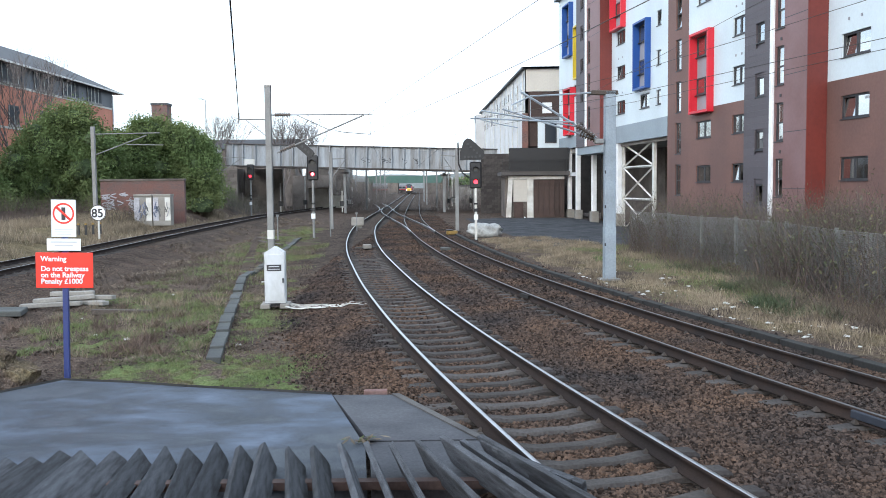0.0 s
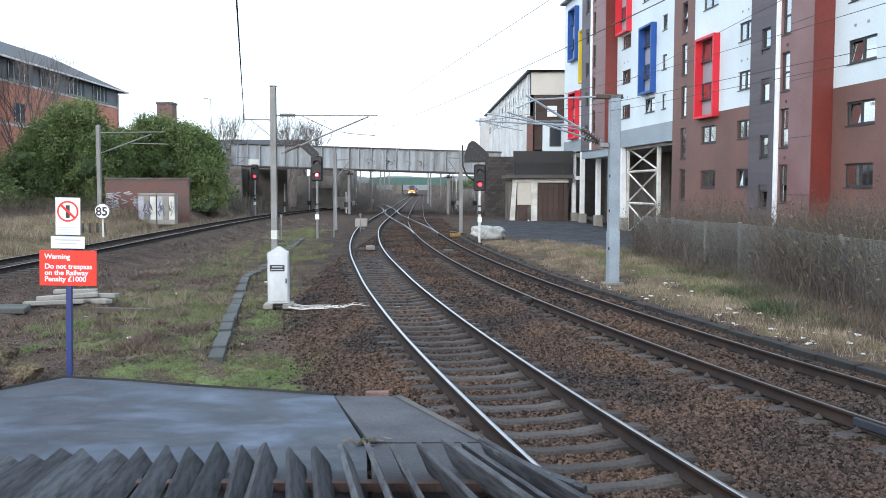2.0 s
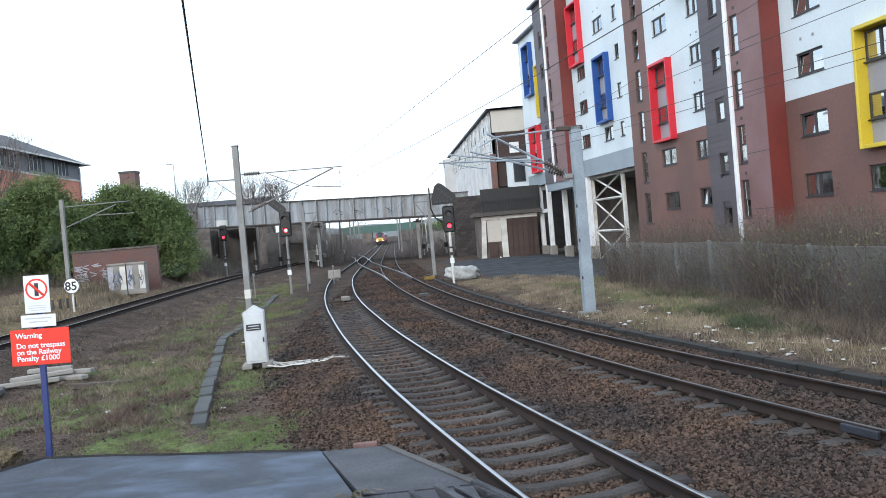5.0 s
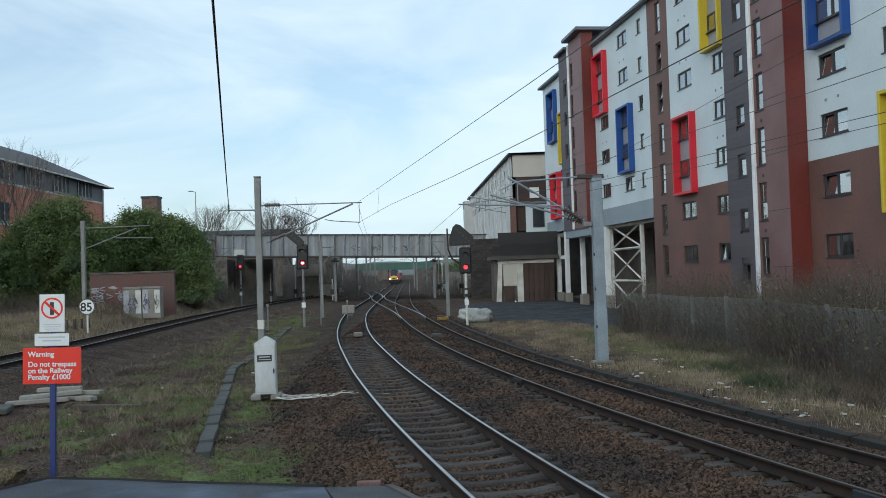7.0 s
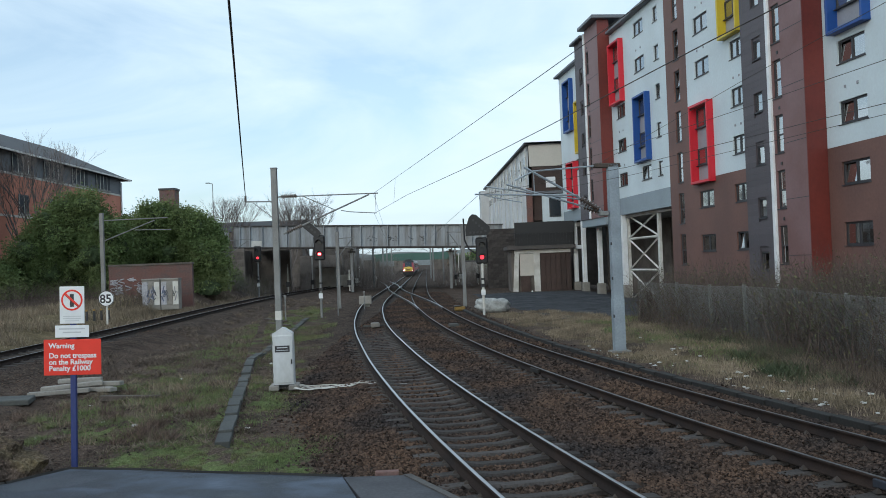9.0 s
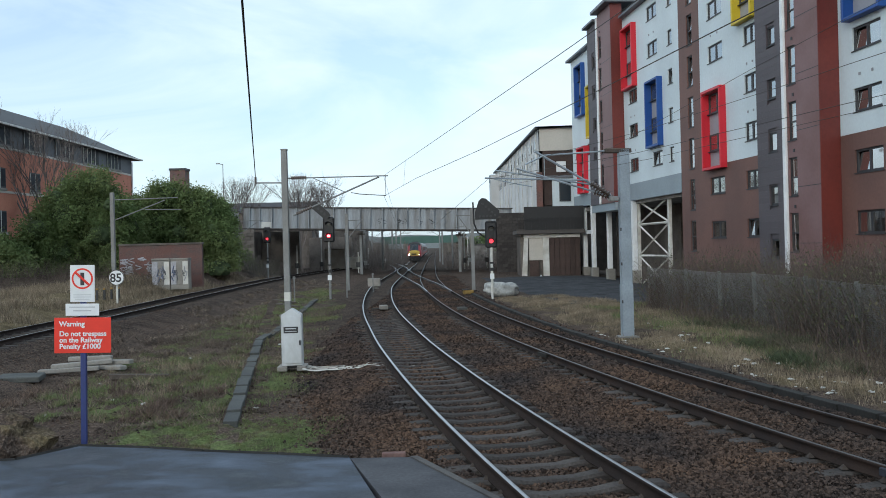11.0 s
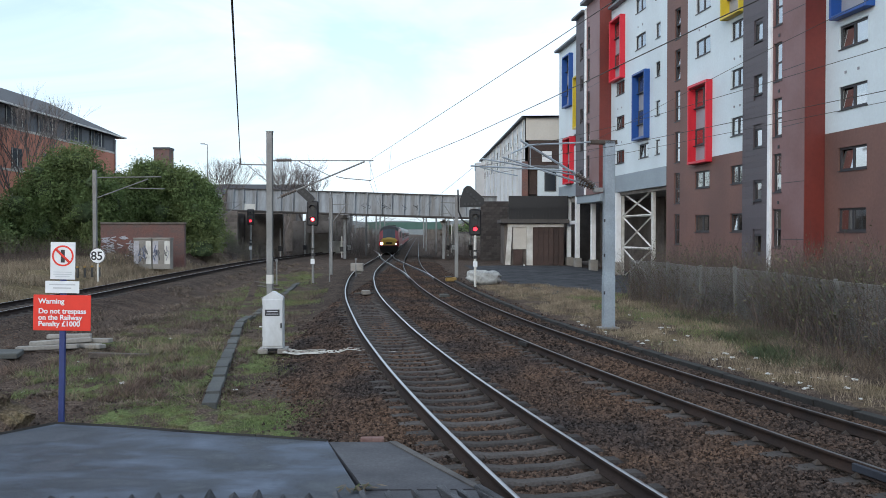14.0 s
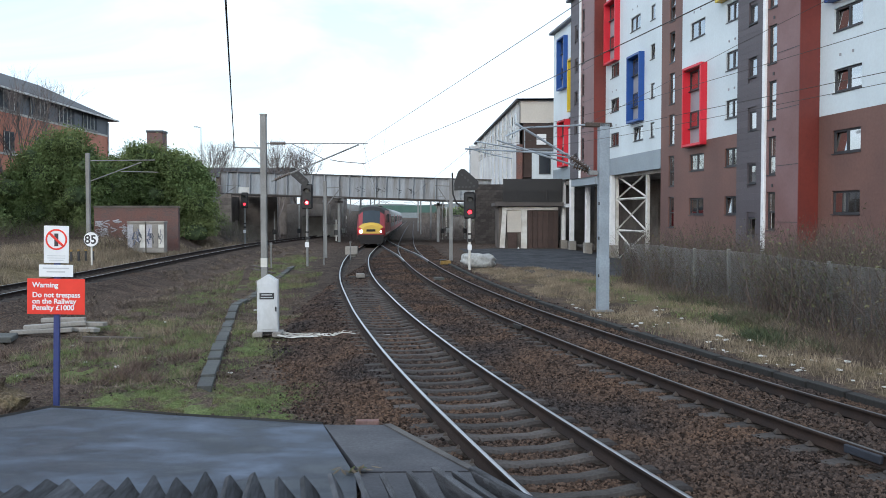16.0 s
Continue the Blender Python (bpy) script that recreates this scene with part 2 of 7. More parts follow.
M = {
    "ground": ground_mat(),
    "stone": mat("ballast stone", (0.080, 0.051, 0.036), 0.95, var=0.3, s1=0.4, s2=30, tint=(0.038, 0.031, 0.029), island=0.8, spec=0.15),
    "sleeper": mat("weathered concrete sleeper", (0.082, 0.073, 0.068), 0.9, var=0.4, s1=1.2, s2=25, tint=(0.046, 0.040, 0.038), rnd=0.25, spec=0.2),
    "rail_top": mat("polished rail head", (0.38, 0.385, 0.40), 0.33, 0.95, var=0.12, s1=2, s2=40, bump=0.03),
    "rail_side": mat("rusty rail steel", (0.022, 0.017, 0.016), 0.85, 0.0, var=0.3, s1=1.5, s2=30, tint=(0.034, 0.023, 0.019), spec=0.15),
    "dull_top": mat("dull rail head", (0.135, 0.13, 0.13), 0.5, 0.6, var=0.2, s1=2, s2=40, bump=0.05, spec=0.25),
    "clip": mat("rusty rail fastening", (0.055, 0.042, 0.034), 0.8, 0.2, var=0.3, s2=30, island=0.3),
    "slab": tarmac_mat(),
    "panel": mat("grey rubber walkway panel", (0.046, 0.046, 0.054), 0.65, var=0.35, s1=1.2, s2=30, tint=(0.078, 0.078, 0.088), bump=0.15, rnd=0.1, spec=0.2),
    "timber": mat("weathered grey timber", (0.088, 0.092, 0.103), 0.85, var=0.4, s1=2.5, s2=26, tint=(0.036, 0.036, 0.040), bump=0.9, rnd=0.35, stretch=(6, 0.9, 6), spec=0.2),
    "edge_strip": mat("worn brown edging", (0.085, 0.078, 0.074), 0.8, var=0.3, s1=1.5, s2=20, tint=(0.05, 0.046, 0.046)),
    "bearer": mat("rusty red bearer", (0.075, 0.045, 0.038), 0.8, var=0.3, s2=20),
    "concrete": mat("weathered concrete", (0.30, 0.285, 0.26), 0.85, var=0.22, s1=0.8, s2=18, tint=(0.20, 0.185, 0.165), rnd=0.08),
    "post_grey": mat("lichen-grey concrete", (0.20, 0.20, 0.185), 0.9, var=0.3, s1=1.5, s2=18, tint=(0.12, 0.125, 0.11)),
    "trough": mat("dark concrete trough lid", (0.056, 0.059, 0.059), 0.85, var=0.3, s1=1.5, s2=20, tint=(0.08, 0.082, 0.075), rnd=0.2),
    "kerb": mat("dark trough wall", (0.021, 0.020, 0.019), 0.95, var=0.45, s1=1.0, s2=20),
    "mast": mat("weathered galvanised steel", (0.245, 0.25, 0.25), 0.6, 0.2, var=0.2, s1=0.7, s2=16, tint=(0.175, 0.172, 0.168)),
    "mast_blue": mat("pale galvanised steel", (0.31, 0.36, 0.41), 0.55, 0.2, var=0.18, s1=0.9, s2=16, tint=(0.21, 0.24, 0.27)),
    "dark_metal": mat("dark painted metal", (0.055, 0.055, 0.058), 0.55, 0.3, var=0.25, s2=20),
    "black": mat("black signal paint", (0.018, 0.018, 0.02), 0.5, var=0.2, s2=20, bump=0.05),
    "wire": mat("dark copper wire", (0.06, 0.055, 0.05), 0.6, 0.5, var=0.1, bump=0),
    "insulator": mat("brown porcelain", (0.07, 0.05, 0.04), 0.3, var=0.1),
    "cabinet": mat("chalky white cabinet paint", (0.56, 0.58, 0.60), 0.6, var=0.1, s1=1.6, s2=9, tint=(0.44, 0.45, 0.45), stretch=(1, 1, 0.5)),
    "white": mat("white enamel paint", (0.78, 0.80, 0.82), 0.4, var=0.05, s1=1.5, s2=9, bump=0.04, tint=(0.68, 0.70, 0.72)),
    "white_dirty": mat("weathered white paint", (0.66, 0.66, 0.63), 0.6, var=0.14, s1=1.0, s2=8, tint=(0.46, 0.44, 0.40)),
    "red_sign": mat("red enamel sign", (0.74, 0.035, 0.018), 0.4, var=0.05, s2=10, bump=0.03),
    "joint_blue": mat("dark blue-grey insulating joint", (0.020, 0.024, 0.036), 0.7, var=0.2, s2=12),
    "blue_post": mat("dark blue paint", (0.025, 0.04, 0.16), 0.45, var=0.2, s2=12, bump=0.05),
    "ink": mat("black lettering", (0.03, 0.03, 0.035), 0.5, var=0.05, bump=0),
    "faint": mat("pale grey lettering", (0.50, 0.52, 0.55), 0.5, var=0.05, bump=0),
    "red_lamp": mat("red signal light", (1.0, 0.03, 0.05), 0.3, var=0.0, emit=2.6, bump=0),
    "white_core": mat("bright signal core", (1.0, 0.75, 0.75), 0.3, var=0.0, emit=8, bump=0),
    "headlight": mat("lit headlight", (1.0, 0.95, 0.78), 0.3, var=0.0, emit=30, bump=0),
    "taillight": mat("dim marker light", (1.0, 0.95, 0.85), 0.3, var=0.0, emit=2.5, bump=0),
    "render_white": mat("off-white wall render", (0.63, 0.71, 0.755), 0.7, var=0.06, s1=0.25, s2=6, tint=(0.55, 0.62, 0.66), bump=0.08),
    "brown": mat("brown cladding", (0.168, 0.088, 0.072), 0.65, var=0.16, s1=0.3, s2=7, tint=(0.128, 0.070, 0.060), bump=0.1),
    "brown_light": mat("rosy brown panel cladding", (0.215, 0.125, 0.125), 0.55, var=0.1, s1=0.3, s2=6, tint=(0.165, 0.080, 0.072), bump=0.06, rnd=0.06),
    "dark_red": mat("dark red cladding", (0.155, 0.027, 0.020), 0.5, var=0.14, s1=0.4, s2=6, bump=0.06, tint=(0.115, 0.020, 0.016)),
    "grey_clad": mat("dark grey weatherboard", (0.092, 0.079, 0.090), 0.6, var=0.14, s1=0.5, s2=9, bump=0.12, rnd=0.1),
    "band": mat("blue-grey steel band", (0.27, 0.32, 0.36), 0.5, var=0.1, s1=0.5, s2=8, bump=0.05),
    "spandrel": mat("grey spandrel panel", (0.30, 0.30, 0.33), 0.5, var=0.08, s2=8, bump=0.04),
    "box_red": mat("bright red window surround", (0.58, 0.016, 0.034), 0.45, var=0.07, s2=8, bump=0.03),
    "box_blue": mat("bright blue window surround", (0.013, 0.070, 0.29), 0.45, var=0.07, s2=8, bump=0.03),
    "box_yellow": mat("bright yellow window surround", (0.60, 0.46, 0.03), 0.45, var=0.07, s2=8, bump=0.03),
    "frame": mat("dark grey window frame", (0.035, 0.036, 0.042), 0.5, var=0.1, bump=0.02),
    # dark grey backing: the dimness of rooms is put into its colour
    "inside": mat("dark backing for room shade", (0.11, 0.10, 0.095), 0.9, var=0.4, s1=0.5, s2=2, bump=0),
    "curtain": mat("pale curtain", (0.42, 0.40, 0.38), 0.9, var=0.25, s1=1.5, s2=6, rnd=0.3),
    "glass": glass_mat("window glass", (0.55, 0.58, 0.6)),
    "roof": mat("slate grey roofing", (0.058, 0.058, 0.064), 0.7, var=0.2, s1=0.4, s2=9),
    "soffit": mat("grey metal roof edge", (0.14, 0.15, 0.17), 0.5, var=0.15, s2=6),
    "bridge": mat("weathered grey-white steel plate", (0.35, 0.38, 0.41), 0.6, 0.0, var=0.25, s1=0.6, s2=7, tint=(0.19, 0.185, 0.18), stretch=(2.4, 1, 0.22)),
    "bridge_dark": mat("dark brown-grey steel", (0.10, 0.09, 0.085), 0.8, 0.1, var=0.25, s2=9),
    "stonework": mat("sooty stone masonry", (0.19, 0.165, 0.145), 0.9, var=0.3, s1=0.6, s2=9, tint=(0.095, 0.08, 0.07), rnd=0.35),
    "soot": mat("soot-blackened stone", (0.062, 0.055, 0.052), 0.95, var=0.35, s1=0.7, s2=9, tint=(0.032, 0.029, 0.029), rnd=0.3),
    "brick": mat("red brick", (0.52, 0.215, 0.14), 0.85, var=0.22, s1=0.4, s2=14, tint=(0.40, 0.155, 0.105)),
    "brick_old": mat("weathered red brick wall", (0.175, 0.088, 0.074), 0.9, var=0.4, s1=0.8, s2=12, tint=(0.125, 0.095, 0.090)),
    "spray_blue": mat("faded blue spray paint", (0.16, 0.19, 0.29), 0.7, var=0.3, s1=2, s2=9),
    "spray_grey": mat("faded grey spray paint", (0.17, 0.17, 0.18), 0.7, var=0.3, s1=2, s2=9),
    "paint_pale": mat("pale spray paint", (0.44, 0.44, 0.48), 0.7, var=0.3, s1=2, s2=9),
    "shed": mat("white corrugated sheeting", (0.60, 0.61, 0.62), 0.6, var=0.1, s1=0.3, s2=6, tint=(0.50, 0.50, 0.50), rnd=0.07),
    "shed_end": mat("beige panel", (0.55, 0.52, 0.47), 0.7, var=0.08, s1=0.4, s2=6),
    "brown_dark": mat("dark brown timber gate", (0.065, 0.042, 0.036), 0.8, var=0.3, s1=1, s2=12, rnd=0.2),
    "ivy": mat("evergreen leaf", (0.118, 0.168, 0.062), 0.7, var=0.3, s1=0.3, s2=1.6, tint=(0.16, 0.195, 0.077), island=0.22, bump=0, spec=0.15),
    # leaf green darkened: the shade inside the crowns is put into the colour
    "ivy_dark": mat("foliage darkened as inner shade", (0.062, 0.092, 0.036), 0.9, var=0.4, s1=0.6, s2=5),
    "bark": mat("grey-brown bark", (0.085, 0.068, 0.058), 0.9, var=0.3, s1=2, s2=20),
    "twig": mat("thin bare twig", (0.112, 0.084, 0.074), 0.9, var=0.3, s2=10, island=0.3),
    # twig colour lightened so that distance haze is painted in
    "far_twig": mat("twig paled with painted haze", (0.195, 0.170, 0.160), 0.95, var=0.3, s2=4, island=0.4, spec=0.1),
    "strip": mat("dark window strip", (0.10, 0.105, 0.12), 0.6, var=0.15, s2=6),
    "straw": mat("dry straw grass", (0.29, 0.235, 0.165), 0.85, var=0.25, s1=0.7, s2=5, tint=(0.13, 0.102, 0.072), island=0.45, bump=0),
    "grass": mat("short green grass", (0.130, 0.172, 0.060), 0.75, var=0.3, s1=0.9, s2=5, tint=(0.14, 0.135, 0.06), island=0.45, bump=0),
    "weed": mat("dead brown weed", (0.175, 0.138, 0.105), 0.9, var=0.3, s1=0.5, s2=5, tint=(0.085, 0.065, 0.052), island=0.65, bump=0),
    "dark_weed": mat("dark green weed", (0.052, 0.072, 0.032), 0.8, var=0.3, s1=0.6, s2=5, tint=(0.072, 0.076, 0.04), island=0.5, bump=0),
    "rust_weed": mat("rust-brown dead stem", (0.155, 0.110, 0.086), 0.9, var=0.3, s1=0.5, s2=5, tint=(0.10, 0.068, 0.054), island=0.6, bump=0),
    "berryleaf": mat("sparse autumn leaf", (0.105, 0.088, 0.045), 0.8, var=0.3, s1=0.6, s2=5, tint=(0.072, 0.088, 0.042), island=0.5, bump=0),
    "litter": mat("pale litter", (0.50, 0.50, 0.48), 0.7, var=0.25, island=0.2),
    "bag": mat("white woven bulk bag", (0.42, 0.43, 0.42), 0.8, var=0.3, s1=3, s2=10, bump=0.5),
    "train_red": mat("train red paint", (0.27, 0.020, 0.026), 0.4, var=0.12, s2=6, bump=0.02),
    "train_yellow": mat("warning yellow paint", (0.62, 0.41, 0.05), 0.4, var=0.07, s2=6, bump=0.02),
    "train_grey": mat("silver-grey coach paint", (0.15, 0.15, 0.165), 0.4, 0.2, var=0.1, s2=6, bump=0.02),
    "train_dark": mat("dark underframe grime", (0.018, 0.016, 0.016), 0.8, var=0.3, s2=8),
    "dark_pane": mat("dark office pane", (0.03, 0.035, 0.045), 0.5, var=0.3, s1=0.8, s2=3, bump=0, spec=0.08),
    "train_glass": mat("dark windscreen", (0.02, 0.03, 0.04), 0.18, var=0.1, bump=0),
    "green_bridge": mat("faded green girder", (0.060, 0.125, 0.105), 0.7, var=0.15, s1=0.3, s2=3),
    "orange": mat("orange-yellow fitting", (0.30, 0.19, 0.05), 0.6, var=0.3, s2=9),
    # grey-blue of the hills is haze put into the base colour
    "haze_hill": mat("wooded hill tinted with haze", (0.24, 0.27, 0.285), 0.95, var=0.2, s1=0.02, s2=0.3),
}


# ---- tools ----
def mesh_of(bm, name):
    me = bpy.data.meshes.new(name)
    bm.normal_update()
    bm.to_mesh(me)
    bm.free()
    return me


def part(name, bm, material, parent=None, label="", kind=""):
    """One mesh object from a bmesh, under a thing or a part."""
    me = mesh_of(bm, name)
    for m in material if isinstance(material, (list, tuple)) else [material]:
        me.materials.append(M[m])
    ob = new(name, me)
    ob.parent = parent
    return tagged(ob, label, kind=kind)


def shared(name, me, parent, m):
    ob = new(name, me)
    ob.parent = parent
    ob.matrix_basis = m
    return ob


def thing(name, m, label, category, group="", kind=""):
    ob = new(name)
    ob.matrix_basis = m
    return tagged(ob, label, category, group, kind)


def box(bm, x0, x1, y0, y1, z0, z1, bevel=0.0, mi=0):
    v = [bm.verts.new(p) for p in ((x0, y0, z0), (x1, y0, z0), (x1, y1, z0), (x0, y1, z0), (x0, y0, z1), (x1, y0, z1), (x1, y1, z1), (x0, y1, z1))]
    fs = [bm.faces.new([v[i] for i in q]) for q in ((3, 2, 1, 0), (4, 5, 6, 7), (0, 1, 5, 4), (1, 2, 6, 5), (2, 3, 7, 6), (3, 0, 4, 7))]
    for f in fs:
        f.material_index = mi
    if bevel:
        es = list({e for f in fs for e in f.edges})
        bmesh.ops.bevel(bm, geom=es, offset=bevel, segments=1, affect="EDGES")
    return bm


def boxes(*rows, bevel=0.0):
    bm = bmesh.new()
    for r in rows:
        box(bm, *r, bevel=bevel)
    return bm


def tube(bm, pts, r, sides=6, r1=None, cap=True):
    """A round bar along points, tapering to r1."""
    pts = [Vector(p) for p in pts]
    rings = []
    for i, p in enumerate(pts):
        d = (pts[min(i + 1, len(pts) - 1)] - pts[max(i - 1, 0)]).normalized()
        a = d.cross(Vector((0, 0, 1)) if abs(d.z) < 0.9 else Vector((1, 0, 0))).normalized()
        c = a.cross(d)
        rr = r if r1 is None else r + (r1 - r) * i / (len(pts) - 1)
        rings.append([bm.verts.new(p + (a * math.cos(2 * math.pi * k / sides) + c * math.sin(2 * math.pi * k / sides)) * rr) for k in range(sides)])
    for u, w in zip(rings, rings[1:]):
        for k in range(sides):
            bm.faces.new((u[k], u[(k + 1) % sides], w[(k + 1) % sides], w[k]))
    if cap and sides > 2:
        bm.faces.new(rings[0][::-1])
        bm.faces.new(rings[-1])
    return bm


def bar(bm, a, b, w):
    """A square bar from a to b."""
    return tube(bm, (a, b), w * 0.7071, 4)


def disc(bm, c, r, y0, y1, n=24, rin=0.0):
    """A flat round plate (or ring) that faces -y."""
    def ring(rr, y):
        return [bm.verts.new((c[0] + rr * math.cos(2 * math.pi * k / n), y, c[1] + rr * math.sin(2 * math.pi * k / n))) for k in range(n)]
    o0, o1 = ring(r, y0), ring(r, y1)
    for k in range(n):
        bm.faces.new((o0[k], o1[k], o1[(k + 1) % n], o0[(k + 1) % n]))
    if rin:
        i0, i1 = ring(rin, y0), ring(rin, y1)
        for k in range(n):
            j = (k + 1) % n
            bm.faces.new((o0[k], o0[j], i0[j], i0[k]))
            bm.faces.new((o1[k], i1[k], i1[j], o1[j]))
            bm.faces.new((i0[k], i0[j], i1[j], i1[k]))
    else:
        bm.faces.new(o0)
        bm.faces.new(o1[::-1])
    return bm


def raw(name, verts, faces, material, parent=None, label="", kind=""):
    """A large joined mesh from arrays: verts n x 3, faces m x 3 or m x 4."""
    me = bpy.data.meshes.new(name)
    k = faces.shape[1]
    me.vertices.add(len(verts))
    me.vertices.foreach_set("co", np.ascontiguousarray(verts, dtype=np.float32).ravel())
    me.loops.add(faces.size)
    me.loops.foreach_set("vertex_index", faces.astype(np.int32).ravel())
    me.polygons.add(len(faces))
    me.polygons.foreach_set("loop_start", np.arange(0, faces.size, k, dtype=np.int32))
    me.update(calc_edges=True)
    me.materials.append(M[material])
    ob = new(name, me)
    ob.parent = parent
    return tagged(ob, label, kind=kind)


def lettering(text, size, material, name, parent, m):
    """Words in the built-in font, as a thin mesh that faces -y."""
    cu = bpy.data.curves.new("letters", "FONT")
    cu.body, cu.size, cu.extrude, cu.offset = text, size, 0.002, size * 0.022
    tmp = bpy.data.objects.new("letters", cu)
    me = bpy.data.meshes.new_from_object(tmp)
    bpy.data.objects.remove(tmp)
    me.materials.clear()
    me.materials.append(M[material])
    ob = new(name, me)
    ob.parent = parent
    ob.matrix_basis = m @ pose(0, 0, 0, 90)
    return ob


# ---- the lines of the tracks: y and x along each centre line ----
MAIN = [(-6, 5.6), (0, 3.9), (7, 2.1), (8.3, 1.8), (12, 0.94), (17.7, -0.22), (25.8, -1.6), (37.2, -3.2), (44.8, -4.05), (54.8, -4.9), (64, -5.5), (75, -5.9), (91, -6.3), (110, -6.8), (145, -7.65), (208, -9.4), (250, -10.6), (340, -12.9), (480, -16.4)]
RIGHT = [(-6, 12.2), (0, 9.6), (7, 7.0), (10, 6.05), (12.4, 5.35), (16.7, 4.25), (20.1, 3.5), (25, 2.5), (28.2, 1.94), (33.8, 1.1), (38, 0.54), (46.5, -0.4), (59, -1.5), (74, -2.4), (91, -3.05), (140, -4.4), (220, -6.4), (340, -9.4), (480, -12.9)]
LEFT = [(-6, -12.3), (0, -12.7), (15, -13.7), (28, -14.45), (38, -14.75), (48, -15.3), (65, -16.0), (80, -16.3), (98, -15.6), (115, -14.6), (140, -13.9), (200, -14.6), (340, -18.0), (480, -21.5)]


def smooth_line(pts):
    ys = np.array([p[0] for p in pts], float)
    xs = np.array([p[1] for p in pts], float)
    y = np.arange(ys[0], ys[-1], 0.25)
    x = np.interp(y, ys, xs)
    for w in (9, 17, 13):
        pad = np.concatenate([x[0] - (x[1:w + 1] - x[0])[::-1], x, x[-1] - (x[-w - 1:-1] - x[-1])[::-1]])
        k = np.hanning(2 * w + 3)[1:-1]
        x = np.convolve(pad, k / k.sum(), "valid")
    return np.stack([x, y], 1)


LINES = {"main": smooth_line(MAIN), "right": smooth_line(RIGHT), "left": smooth_line(LEFT)}
RAIL_Z = {"main": 0.0, "right": 0.0, "left": 0.3}


def line_x(key, y):
    a = LINES[key]
    return np.interp(y, a[:, 1], a[:, 0])


def line_at(key, s0, s):
    """Place and heading on a line, s metres on from the point at y = s0."""
    a = LINES[key]
    arc = np.concatenate([[0], np.cumsum(np.hypot(*np.diff(a, axis=0).T))])
    u = np.interp(s0, a[:, 1], arc) + s
    x, y = np.interp(u, arc, a[:, 0]), np.interp(u, arc, a[:, 1])
    x2, y2 = np.interp(u + 0.5, arc, a[:, 0]), np.interp(u + 0.5, arc, a[:, 1])
    return x, y, math.atan2(y2 - y, x2 - x)


# ---- ground ----
def sstep(a, b, x):
    q = np.clip((x - a) / (b - a), 0, 1)
    return q * q * (3 - 2 * q)


def waves(x, y, s, k=0):
    return np.sin(x * s + 1.3 + k) * np.cos(y * s * 0.83 - 0.7 * k) * 0.5 + np.sin(x * s * 2.7 + y * s * 1.9 + k) * 0.3 + np.sin(x * s * 5.3 - y * s * 4.1 + 2 * k) * 0.2


def height(x, y):
    dm, dr, dl = (x - line_x(k, y) for k in ("main", "right", "left"))
    near = np.minimum(np.abs(dm), np.abs(dr))
    z = -0.25 + 0.02 * sstep(1.0, 1.4, near) - 0.10 * sstep(1.5, 2.8, near) + 0.025 * waves(x, y, 1.7) * sstep(1.5, 3, near)
    z += (0.06 * waves(x, y, 4.3, 3) + 0.035 * waves(x, y, 9.1, 5)) * sstep(2.4, 3.6, near) * (1 - sstep(40, 70, y))
    z += 0.06 * waves(x, y, 0.35, 1) * sstep(2.5, 5, near)
    z += 0.06 * sstep(-1.5, -1.3, dm) * (1 - sstep(-0.95, -0.85, dm)) + 0.02 * sstep(-1.5, -1.3, dr) * (1 - sstep(-1.05, -0.85, dr))
    z += 0.075 * (1 - sstep(0.62, 0.74, np.abs(dr))) * (np.abs(dr) < 1)
    z = z + (0.11 - z) * (1 - sstep(1.7, 3.6, np.abs(dl)))
    z += sstep(2.6, 7, -dl) * (0.75 + 0.02 * (y - 40).clip(0, 60)) * (1 - sstep(88, 100, y)) + 0.5 * sstep(8, 20, -dl)
    z += sstep(3.2, 6.5, dr) * (1 - sstep(38, 60, y)) * 0.10
    z -= sstep(10.5, 17, x) * 0.45 * sstep(10, 40, y)
    return z


